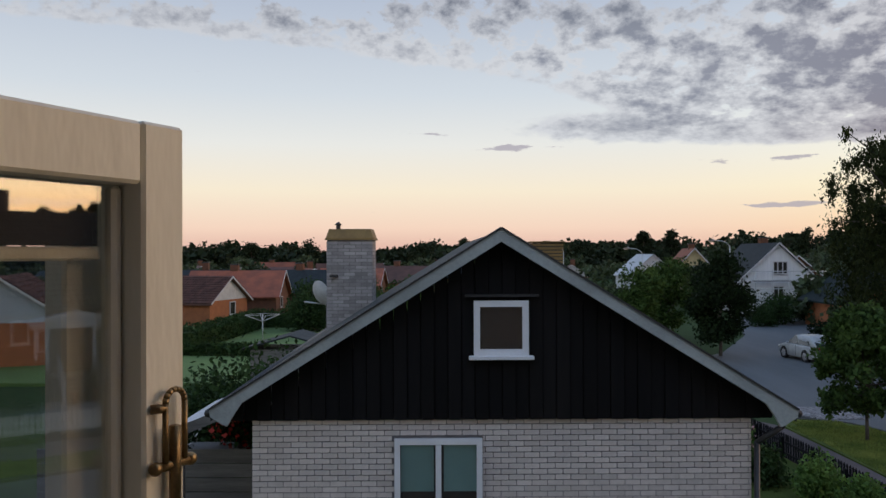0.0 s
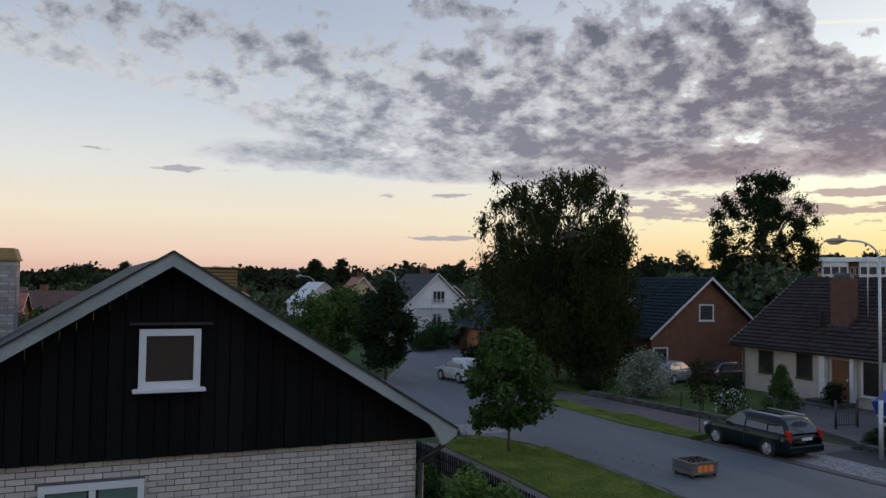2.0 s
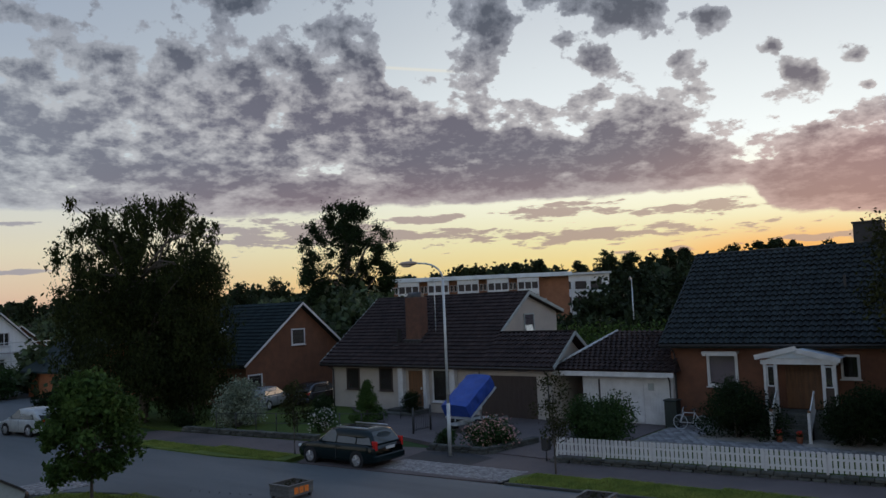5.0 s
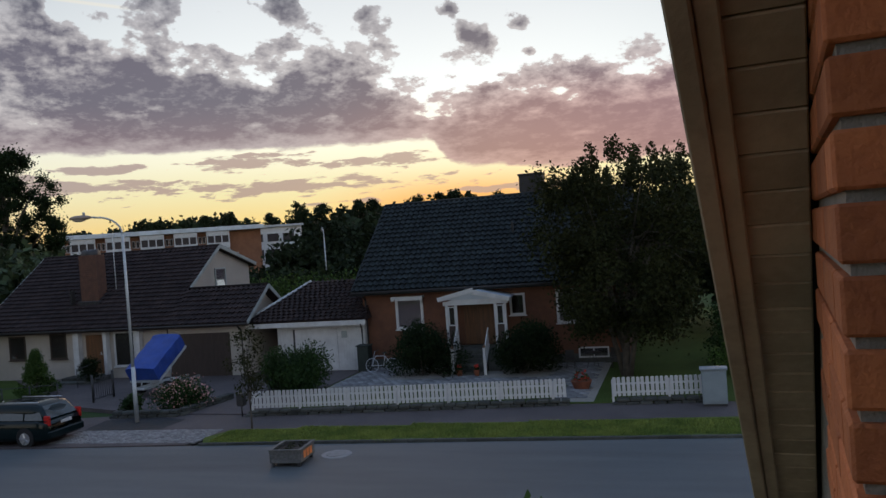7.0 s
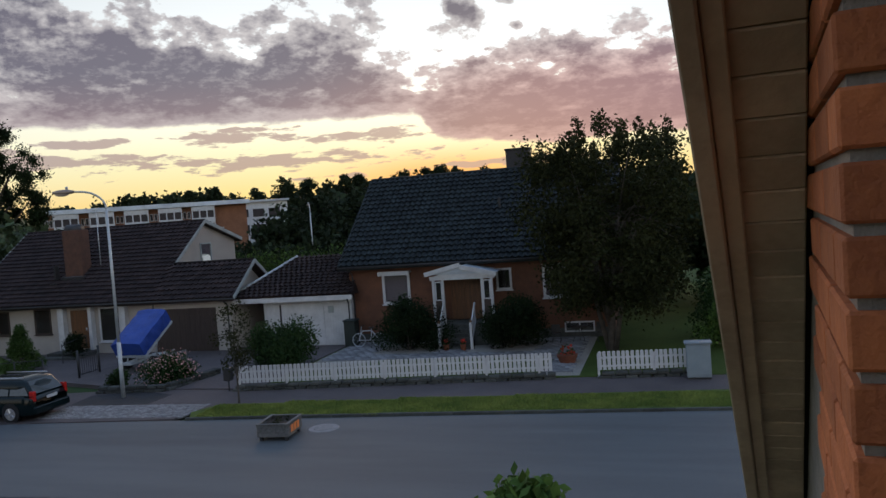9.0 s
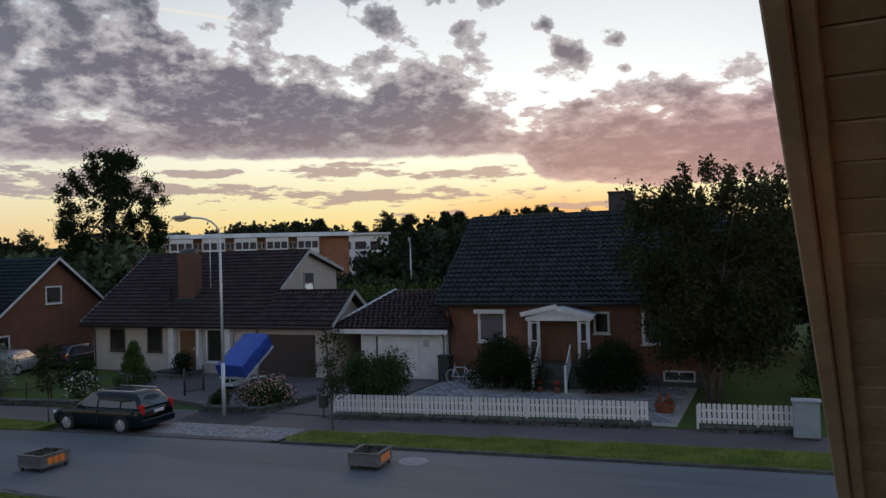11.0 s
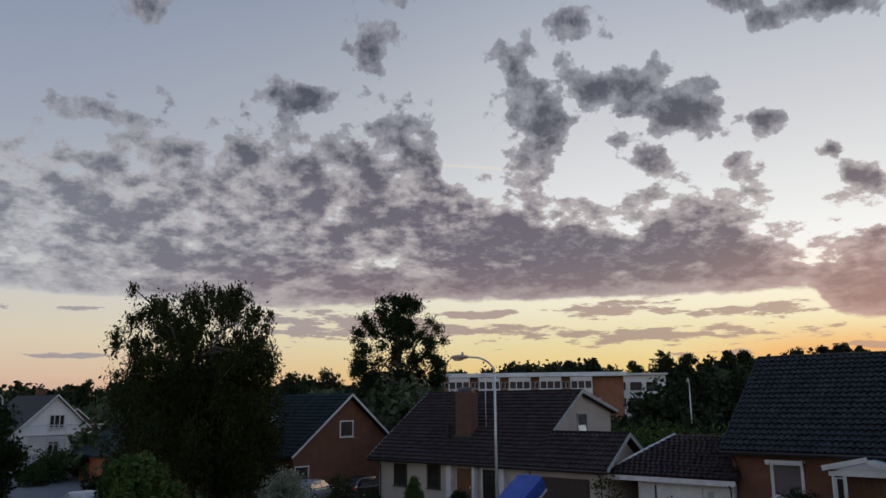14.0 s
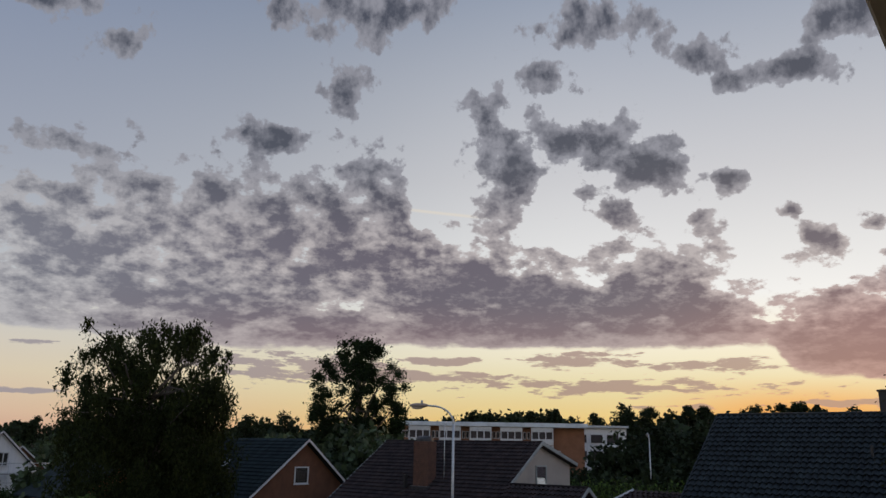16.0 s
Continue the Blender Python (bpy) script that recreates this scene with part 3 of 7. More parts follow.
def kerb_line(name, pts, label):
    e = thing(name, label, "kerb", kind="structure")
    for (ax, ay), (bx, by) in zip(pts, pts[1:]):
        d = math.hypot(bx - ax, by - ay)
        n = max(1, round(d / 1.0))
        a = math.atan2(by - ay, bx - ax)
        me = None
        for i in range(n):
            f = (i + 0.5) / n
            ob = box("kerb_stone", -d / n / 2 + 0.006, d / n / 2 - 0.006, -0.06, 0.06, -0.1, 0.085, stone, e, bevel=0.012) if me is None else new("kerb_stone", me)
            me = ob.data
            ob.parent = e
            ob.matrix_basis = pose(ax + (bx - ax) * f, ay + (by - ay) * f, 0, 0, 0, math.degrees(a))


kerb_line("kerb", [(15.72, 5), (15.62, 24), (15.25, 27.1), (14.45, 28.9), (12.6, 29.75)], "grey granite kerb along the near verge")
kerb_line("kerb", [(24.37, -3), (23.7, 8.5), (23.1, 15.7)], "grey granite kerb along the far verge")

# ---- the house with the black gable ----
gh = thing("house", "white brick house with black boarded gable and grey bargeboards", "house", at=(0, 0, 0))
GX0, GX1, GY, GZ, AX, AZ = -2.46, 3.65, 9.2, 4.725, 0.56, 7.01
SL = 0.616
box("wall", GX0 + 0.012, GX1 - 0.012, GY + 0.012, GY + 0.3, -0.1, GZ - 0.002, mortar, gh, "pale mortar core of the brick gable wall")
box("wall", GX0, GX0 + 0.25, GY + 0.31, 20, -0.1, GZ, white_brick, gh)
box("wall", GX1 - 0.25, GX1, GY + 0.31, 20, -0.1, GZ, white_brick, gh)
box("wall", GX0 + 0.26, GX1 - 0.26, 19.7, 19.95, -0.1, GZ, white_brick, gh)
roof_slab("roof", GX0 - 0.42, AZ - (AX - GX0 + 0.42) * SL, AX, AZ, GY - 0.32, 20.3, 0.12, tile_dark, gh, "dark grey roof seen edge on")
roof_slab("roof", GX1 + 0.42, AZ - (GX1 + 0.42 - AX) * SL, AX, AZ, GY - 0.32, 20.3, 0.12, tile_dark, gh, "dark grey roof seen edge on")
# upright boards of the gable, battens over the joints
n_b = 40
for i in range(n_b):
    xa = GX0 - 0.25 + (GX1 - GX0 + 0.5) * i / n_b
    xb = GX0 - 0.25 + (GX1 - GX0 + 0.5) * (i + 1) / n_b - 0.008
    top = [AZ - 0.122 - abs(x - AX) * SL for x in (xa, xb)]
    pr = (0.0, 0.022) if i % 2 else (0.022, 0.044)
    ya, yb = GY - 0.03 - pr[1], GY - 0.005 - pr[0]
    z0 = GZ - 0.004
    if max(top) < z0 + 0.02:
        continue
    top = [max(t, z0 + 0.01) for t in top]
    vs = [(xa, ya, z0), (xb, ya, z0), (xb, ya, top[1]), (xa, ya, top[0]), (xa, yb, z0), (xb, yb, z0), (xb, yb, top[1]), (xa, yb, top[0])]
    mesh_ob("board", vs, [(0, 1, 2, 3), (7, 6, 5, 4), (0, 4, 5, 1), (1, 5, 6, 2), (2, 6, 7, 3), (3, 7, 4, 0)], dark_boards, gh)
mesh_ob("gable_core", [(GX0, GY + 0.02, GZ), (GX1, GY + 0.02, GZ), (AX, GY + 0.02, AZ - 0.2), (GX0, GY + 0.2, GZ), (GX1, GY + 0.2, GZ), (AX, GY + 0.2, AZ - 0.2)],
        [(0, 1, 2), (5, 4, 3), (0, 3, 4, 1), (1, 4, 5, 2), (2, 5, 3, 0)], dark_boards, gh)
for sx in (-1, 1):
    ex = (GX1 + 0.42) if sx > 0 else (GX0 - 0.42)
    ez = AZ - abs(ex - AX) * SL
    kx = ex - sx * 0.38
    kz = AZ - abs(kx - AX) * SL
    pr = [(AX, AZ + 0.02), (ex, ez + 0.02), (ex - sx * 0.01, ez - 0.06), (ex - sx * 0.08, ez - 0.10), (ex - sx * 0.15, ez - 0.15), (ex - sx * 0.21, ez - 0.17), (ex - sx * 0.27, ez - 0.06), (kx, kz - 0.13), (AX, AZ - 0.13)]
    ya, yb = GY - 0.37, GY - 0.325
    n = len(pr)
    vs = [(x, ya, z) for x, z in pr] + [(x, yb, z) for x, z in pr]
    mesh_ob("bargeboard", vs, [list(range(n)), list(range(2 * n - 1, n - 1, -1))] + [(i, n + i, n + (i + 1) % n, (i + 1) % n) for i in range(n)], grey_paint, gh, "weathered grey painted bargeboard with a curved foot")
    box("verge_cap", 0, math.hypot(ex - AX, ez - AZ), -0.02, 0.1, -0.012, 0.012, dark_metal, gh, m=Matrix.Translation((AX, GY - 0.37, AZ + 0.035)) @ Matrix.Rotation(math.atan2(AZ - ez, ex - AX) if sx > 0 else math.pi - math.atan2(AZ - ez, AX - ex), 4, "Y") if sx > 0 else Matrix.Translation((AX, GY - 0.37, AZ + 0.035)) @ Matrix.Rotation(math.pi + math.atan2(-(AZ - ez), AX - ex), 4, "Y"))
    tube("downpipe", [(ex - sx * 0.1, GY - 0.25, ez - 0.06), (ex - sx * 0.12, GY - 0.2, ez - 0.2), (ex - sx * 0.38, GY - 0.08, ez - 0.42), (ex - sx * 0.40, GY - 0.07, 0.05)] if sx > 0 else [(ex + 0.05, GY + 1, ez - 0.05), (ex + 0.05, GY + 3, ez - 0.05)], 0.035, dark_metal, gh, "black steel downpipe")
    tube("gutter", [(ex + sx * 0.03, GY - 0.3, ez - 0.03), (ex + sx * 0.03, 20.2, ez - 0.03)], 0.05, dark_metal, gh)
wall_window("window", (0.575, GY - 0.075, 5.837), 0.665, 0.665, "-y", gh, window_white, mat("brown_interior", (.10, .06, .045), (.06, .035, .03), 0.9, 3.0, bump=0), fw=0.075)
box("window_hood", 0.14, 1.03, GY - 0.16, GY - 0.05, 6.215, 6.245, dark_metal, gh)
lw = wall_window("window", (-0.19, GY - 0.02, 3.87), 1.07, 1.24, "-y", gh, window_white, None, bars=1, fw=0.07, sill=True)
for k in (0, 1):
    xa = -0.19 - 0.535 + 0.08 + k * 0.52
    bm = bmesh.new()
    for j in range(24):
        add_box(bm, xa, xa + 0.40, GY - 0.034, GY - 0.029 + 0.002 * (j % 2), 4.41 - 0.0235 * (j + 1), 4.41 - 0.0235 * j - 0.002)
    part("pleated_blind", bm, blind_green, lw, "pale green pleated blind")

gh.matrix_basis = Matrix.Translation((-2.400, 9.2, -0.425)) @ Matrix.Rotation(radians(1.5), 4, "Z") @ Matrix.Translation((2.46, -9.2, 0))

# chimney on the far part of the roof
ch = thing("chimney", "pale brick chimney with a yellow metal cap on the roof", "chimney")
bm = bmesh.new()
CX0, CX1, CY0, CY1 = -2.80, -1.80, 16.7, 17.5
add_box(bm, CX0 + 0.012, CX1 - 0.012, CY0 + 0.012, CY1 - 0.012, 4.4, 6.95)
part("mortar_core", bm, mortar, ch)
bm = bmesh.new()
rng = random.Random(4)
for j in range(33):
    z = 4.45 + j * 0.075
    for side in range(2):
        yy = (CY0, CY0 + 0.1) if side == 0 else (CY1 - 0.1, CY1)
        k = 0
        x = CX0 - (0.13 if j % 2 else 0)
        while x < CX1 - 0.02:
            xa, xb = max(x, CX0), min(x + 0.25, CX1)
            if xb - xa > 0.03:
                add_box(bm, xa, xb - 0.01, yy[0] - rng.uniform(0, .006), yy[1], z, z + 0.064)
            x += 0.255
    for xs in ((CX0, CX0 + 0.1), (CX1 - 0.1, CX1)):
        for q in range(3):
            add_box(bm, xs[0], xs[1], CY0 + 0.105 + q * 0.2, CY0 + 0.29 + q * 0.2, z, z + 0.064)
ob = part("bricks", bm, mat("grey_brick", (.38, .36, .36), (.25, .24, .24), 0.9, 2.0, rand=0.25, grain=30), ch)
ob["kind"] = "stuff"
bm = bmesh.new()
add_box(bm, CX0 - 0.03, CX1 + 0.03, CY0 - 0.03, CY1 + 0.03, 6.95, 6.99)
r = bmesh.ops.create_cube(bm, size=1, matrix=Matrix.Translation(((CX0 + CX1) / 2, (CY0 + CY1) / 2, 7.09)) @ Matrix.Diagonal((1.03, 0.83, 0.2, 1)))
for v in r["verts"]:
    if v.co.z > 7.1:
        v.co.x += 0.06 * (1 if v.co.x < -2.3 else -1)
        v.co.y += 0.06 * (1 if v.co.y < 17.1 else -1)
part("cap", bm, yellow_sheet, ch, "yellow painted sheet metal cap")
rod("flue", (-2.6, 17.1, 7.15), (-2.6, 17.1, 7.31), 0.05, dark_metal, ch)
rod("cowl", (-2.6, 17.1, 7.29), (-2.6, 17.1, 7.36), 0.09, dark_metal, ch, r1=0.01)
box("bracket", -2.72, -2.56, 16.6, 16.7, 6.15, 6.2, dark_metal, ch)

ch.location = (0.09, 0, -0.33)

# ---- own house: brick wall with the open window, verge soffit ----
WA = radians(-6.5)                               # the wall runs a little off the x axis
WM = Matrix.Translation((1.196, -0.342, 0.03)) @ Matrix.Rotation(WA, 4, "Z")   # local x along the wall, outside at +y
own = thing("wall_own_house", "orange brick outer wall with an open window", "wall", kind="structure")
JX0, JX1 = -1.68, 0.0                              # opening
WZ0, WZ1 = 5.75, 7.02
box("core", JX1 + 0.012, 6.0, -0.4, -0.012, -0.1, 9.0, pale_mortar, own, m=WM)
box("core", -7.0, JX0 - 0.012, -0.4, -0.012, -0.1, 9.0, pale_mortar, own, m=WM)
box("core", JX0 - 0.01, JX1 + 0.01, -0.4, -0.012, -0.1, WZ0, pale_mortar, own, m=WM)
box("core", JX0 - 0.01, JX1 + 0.01, -0.4, -0.012, WZ1, 9.0, pale_mortar, own, m=WM)
me = None
for j in range(46):
    z = 5.05 + j * 0.0775
    for i in range(3):
        xa = JX1 + (0.0 if j % 2 else 0.13) + i * 0.26 - (0.13 if j % 2 == 0 and i == 0 else 0)
        ln = 0.12 if (j % 2 == 0 and i == 0) else 0.25
        if j % 2 == 0 and i:
            xa = JX1 + 0.13 + (i - 1) * 0.26
        ob = box("brick", xa, xa + ln, -0.12, 0.0, z, z + 0.064, red_brick, own, bevel=0.004)
        ob.matrix_basis = WM
    ob = box("brick", JX1 - 0.0, JX1 + 0.11, -0.26, -0.13, z, z + 0.064, red_brick, own, bevel=0.004)
    ob.matrix_basis = WM
box("reveal_lining", JX1 - 0.035, JX1 + 0.02, -0.42, -0.27, WZ0, WZ1, cream_wood, own, m=WM)
SLOPE = math.tan(radians(38))
# roof plane over the wall: its underside meets the wall at local x = XJ at eye height 6.25
XJ, ZJ = 0.66, 6.25
sof = thing("verge_soffit", "brown painted boarded underside of the roof verge with bargeboards", "soffit")
SM = WM @ Matrix.Translation((XJ, 0, ZJ)) @ Matrix.Rotation(radians(38), 4, "Y")   # local x runs down the slope, y outwards
for i in range(-24, 22):
    box("board", i * 0.098, i * 0.098 + 0.094, 0.002, 0.130, 0.0, 0.02, soffit_wood, sof, bevel=0.003, m=SM)
box("batten", -2.4, 2.2, 0.112, 0.146, -0.022, -0.002, soffit_wood, sof, bevel=0.003, m=SM)
box("bargeboard", -2.4, 2.2, 0.147, 0.184, -0.04, 0.16, soffit_wood, sof, bevel=0.004, m=SM)
box("roof_deck", -2.4, 2.2, -3.0, 0.146, 0.03, 0.12, tile_brown, sof, m=SM)
SM2 = WM @ Matrix.Translation((-1.35, 0, ZJ + 1.82 * SLOPE)) @ Matrix.Rotation(radians(-38), 4, "Y")
box("roof_deck", -6.5, 0.0, -3.0, 0.136, 0.03, 0.12, tile_brown, sof, m=SM2)
box("room_floor", -6, 5.5, -6, -0.45, 4.6, 4.7, mat("room_floor", (.2, .13, .08), None, 0.6, 3.0), own, m=WM)
box("room_back", -6, 5.5, -6.2, -6, 4.6, 9, mat("room_wall", (.3, .28, .26), None, 0.9, 2.0), own, m=WM)

# open casement, hung on the far jamb
CAZ = radians(25)
CM = Matrix.Translation((-0.1705, 0.275, -0.4635)) @ Matrix.Rotation(radians(90) - CAZ, 4, "Z")  # local x: from the hinge to the free edge at 0
cas = thing("window_casement", "open cream painted wooden casement with double glass and brass hook", "window")
W, ZT, ZB = 0.56, 6.889, 5.80


def cpart(name, x0, x1, y0, y1, z0, z1, m, lab="", bev=0.003):
    return box(name, x0, x1, y0, y1, z0, z1, m, cas, lab, bevel=bev, m=CM)


cpart("stile", -0.047, 0.0, -0.018, 0.018, ZB, ZT, cream_wood)
cpart("stile", -W, -W + 0.047, -0.018, 0.018, ZB, ZT, cream_wood)
cpart("rail", -W + 0.0473, -0.0473, -0.0175, 0.0175, ZT - 0.053, ZT - 0.0008, cream_wood)
cpart("rail", -W + 0.0473, -0.0473, -0.0175, 0.0175, ZB, ZB + 0.055, cream_wood)
cpart("stile", -0.085, -0.010, 0.030, 0.055, ZB, ZT - 0.01, cream_wood, "outer sash stile, cream painted")
cpart("stile", -W, -W + 0.05, 0.030, 0.055, ZB, ZT - 0.01, cream_wood)
cpart("rail", -W + 0.0505, -0.0855, 0.031, 0.054, ZT - 0.066, ZT - 0.011, cream_wood)
cpart("rail", -W + 0.0505, -0.0855, 0.031, 0.054, ZB, ZB + 0.066, cream_wood)
cpart("glazing_bead", -0.058, -0.0475, 0.004, 0.0172, ZB + 0.056, ZT - 0.054, cream_wood)
gl = cpart("pane", -W + 0.048, -0.0478, 0.008, 0.011, ZB + 0.056, ZT - 0.0535, glass("casement_glass", (0.95, 0.96, 0.95), 0.93, 0.2), bev=0)
gl.visible_shadow = False
cpart("roller_blind", -W + 0.055, -0.062, 0.018, 0.021, ZT - 0.104, ZT - 0.055, mat("blind_fabric", (.05, .045, .04), None, 0.8, 10.0), "dark brown roller blind pulled a little way down", bev=0)
cpart("blind_bar", -W + 0.055, -0.062, 0.014, 0.024, ZT - 0.116, ZT - 0.105, cream_wood, bev=0.002)
bm = bmesh.new()
HZ = 6.652
ring = [(-0.020 + 0.011 * math.cos(a), -0.026, HZ + 0.011 * math.sin(a)) for a in [i * math.pi / 8 for i in range(9)]]
path = [(ring[-1][0], -0.026, HZ - 0.050)] + ring[::-1] + [(ring[0][0], -0.026, HZ - 0.050)]
for a, b in zip(path, path[1:]):
    add_rod(bm, a, b, 0.0026)
for a, b, r in (((-0.020, -0.026, HZ - 0.02), (-0.020, -0.026, HZ - 0.085), 0.005), ((-0.020, -0.026, HZ - 0.085), (-0.036, -0.03, HZ - 0.115), 0.003), ((-0.020, -0.026, HZ - 0.085), (-0.004, -0.03, HZ - 0.115), 0.003),
                ((-0.036, -0.03, HZ - 0.115), (-0.036, -0.03, HZ - 0.15), 0.003), ((-0.004, -0.03, HZ - 0.115), (-0.004, -0.03, HZ - 0.15), 0.003), ((-0.038, -0.024, HZ - 0.053), (-0.002, -0.024, HZ - 0.053), 0.0045),
                ((-0.040, -0.018, HZ - 0.004), (-0.030, -0.026, HZ - 0.004), 0.004), ((-0.020, -0.017, HZ - 0.05), (-0.020, -0.026, HZ - 0.05), 0.006)):
    add_rod(bm, a, b, r)
bmesh.ops.create_uvsphere(bm, u_segments=8, v_segments=6, radius=0.006, matrix=Matrix.Translation((-0.040, -0.024, HZ - 0.053)))
bmesh.ops.create_uvsphere(bm, u_segments=8, v_segments=6, radius=0.006, matrix=Matrix.Translation((0.0, -0.024, HZ - 0.053)))
bm.transform(CM)
part("hook", bm, brass, cas, "aged brass window hook", smooth=True)

# ---- houses across the street ----


def simple_house(label, loc, rot, w, l, wall_h, ridge_h, wall_m, roof_m, over=0.45, wins=(), gable_m=None, chimney=None, trim=None, roof_wave=True, name="house", group="houses of the town"):
    """A house with a pitched roof; its ridge along local y, one gable at local y = 0 facing -y."""
    e = thing(name, label, "house", group)
    gable_walls("wall", -w / 2, w / 2, 0, l, wall_h, 0, ridge_h - 0.1, wall_m, e)
    s = (ridge_h - wall_h) / (w / 2)
    for sx in (-1, 1):
        xe, ze = sx * (w / 2 + over), wall_h - over * s + 0.05
        roof_slab("roof", xe, ze, 0, ridge_h + 0.05, -over, l + over, 0.14, roof_m, e)
        if roof_wave:
            ln = math.hypot(w / 2 + over, ridge_h - ze)
            pantiles("roof_tiles", (xe, -over, ze + 0.01), (0, l + 2 * over, 0), (-xe, 0, ridge_h + 0.05 - ze), round((l + 2 * over) / 0.3), round(ln / 0.36), roof_m, e)
        if trim:
            d = Vector((-xe, 0, ridge_h + 0.05 - ze))
            a = math.atan2(d.z, abs(d.x))
            box("bargeboard", 0, d.length, -0.03, 0.0, -0.1, 0.04, trim, e, m=Matrix.Translation((xe, -over - 0.005, ze)) @ (Matrix.Rotation(-a, 4, "Y") if sx < 0 else Matrix.Rotation(math.pi + a, 4, "Y") @ Matrix.Diagonal((1, 1, -1, 1))))
    if gable_m:
        mesh_ob("gable", [(-w / 2, -0.03, wall_h), (w / 2, -0.03, wall_h), (0, -0.03, ridge_h - 0.15), (-w / 2, -0.003, wall_h), (w / 2, -0.003, wall_h), (0, -0.003, ridge_h - 0.15)],
                [(0, 1, 2), (5, 4, 3), (0, 3, 4, 1), (1, 4, 5, 2), (2, 5, 3, 0)], gable_m, e)
    for nx, nz, ww, hh, bars in wins:
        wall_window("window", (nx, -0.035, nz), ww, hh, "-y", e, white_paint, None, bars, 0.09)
    if chimney:
        cx, cy, ct = chimney
        box("chimney", cx - 0.4, cx + 0.4, cy - 0.4, cy + 0.4, wall_h, ct, brick_wall, e, bevel=0.02)
        box("chimney_cap", cx - 0.46, cx + 0.46, cy - 0.46, cy + 0.46, ct, ct + 0.12, dark_metal, e, bevel=0.02)
    e.matrix_basis = Matrix.Translation(loc) @ Matrix.Rotation(radians(rot), 4, "Z")
    return e


# brick house with a green-black roof
hA = simple_house("red brown brick house with a green black tiled roof", (37.9, 43.2, 0), 0, 9.4, 12.0, 3.15, 6.85, brick_wall, tile_green, 0.5,
                  [(-0.15, 4.5, 1.25, 1.15, 0), (-4.0, 1.6, 1.2, 1.2, 0)], trim=white_paint, group="houses on the street")
for yy, zz in ((50.0, 0.62), (47.2, 0.35)):
    x = 33.2 + (yy - 43) * 0.0 + zz * 4.2
    box("roof_vent", -0.2, 0.2, -0.25, 0.25, 0, 0.55, dark_metal, hA, bevel=0.03, m=Matrix.Translation((x - 37.9, yy - 43.2, 3.15 + (x - 33.2) * 0.787)))
box("roof_window", -0.35, 0.35, -0.3, 0.3, 0.05, 0.12, lamp_steel, hA, m=Matrix.Translation((-2.3, 5.6, 5.10)) @ Matrix.Rotation(radians(-38.2), 4, "Y"))

# beige house with a brown tiled roof and a lower garage wing
hB = thing("house", "beige rendered house with brown pantile roof, brick chimney and garage wing", "house", "houses on the street")
gable_walls("wall", 36.3, 45.1, 26.3, 38.2, 2.95, 41.5, 6.7, render_beige, hB, h1=5.6)
gable_walls("wall", 36.3, 40.2, 21.6, 26.2, 2.95, 38.2, 4.35, render_beige, hB)
sB = (6.85 - 2.78) / (41.5 - 35.75)
# the lower roof runs on from the main slope
for xe, y0, y1, xr, zr, ze in ((35.75, 26.0, 38.75, 41.5, 6.85, 2.78), (45.55, 26.0, 38.75, 41.5, 6.85, 5.6), (35.75, 21.1, 25.995, 38.2, 2.78 + 2.45 * sB, 2.78), (40.65, 21.1, 25.995, 38.2, 2.78 + 2.45 * sB, 2.78)):
    roof_slab("roof", xe, ze, xr, zr, y0, y1, 0.14, tile_brown, hB)
    ln = math.hypot(xr - xe, zr - ze)
    pantiles("roof_tiles", (xe, y0, ze + 0.02), (0, y1 - y0, 0), (xr - xe, 0, zr - ze), round((y1 - y0) / 0.3), round(ln / 0.36), tile_brown, hB)
    rod("ridge", (xr, y0, zr + 0.05), (xr, y1, zr + 0.05), 0.1, tile_brown, hB)
    a = math.atan2(zr - ze, abs(xr - xe))
    for yb in (y0 - 0.03, y1 + 0.0) if y0 > 22 else (y0 - 0.03,):
        box("bargeboard", ln * (38.2 - xe) / (xr - xe) if (xe, yb) == (35.75, 26.0 - 0.03) else 0, ln, 0.0, 0.03, -0.1, 0.09, grey_paint, hB, "grey green painted bargeboard", m=Matrix.Translation((xe, yb, ze + 0.02)) @ (Matrix.Rotation(-a, 4, "Y") if xe < xr else Matrix.Rotation(math.pi + a, 4, "Y") @ Matrix.Diagonal((1, 1, -1, 1))))
tube("gutter", [(35.7, 21.1, 2.76), (35.7, 38.7, 2.76)], 0.06, dark_metal, hB, "dark steel gutter")
for yy in (21.75, 38.0):
    tube("downpipe", [(35.72, yy, 2.72), (36.2, yy, 2.4), (36.22, yy, 0.05)], 0.04, dark_metal, hB)
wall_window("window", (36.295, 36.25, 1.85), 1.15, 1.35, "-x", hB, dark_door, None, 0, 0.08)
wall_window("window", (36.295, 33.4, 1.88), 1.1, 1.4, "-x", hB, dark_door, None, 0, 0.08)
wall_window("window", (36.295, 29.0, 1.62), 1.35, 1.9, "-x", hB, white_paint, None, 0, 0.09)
for yy, wd in ((31.95, 0.38), (30.05, 0.22), (27.95, 0.3)):
    box("pillar", 35.95, 36.285, yy - wd / 2, yy + wd / 2, 0.05, 2.72, white_paint, hB, "white painted pillar", bevel=0.015)
dr = box("door", 36.22, 36.29, 30.35, 31.5, 0.35, 2.45, brown_door, hB, "varnished brown wooden front door", bevel=0.01)
box("door_handle", 36.17, 36.22, 30.45, 30.52, 1.35, 1.5, lamp_steel, dr)
gdo = box("garage_door", 36.25, 36.29, 22.5, 26.2, 0.05, 2.3, dark_door, hB, "dark brown boarded garage door")
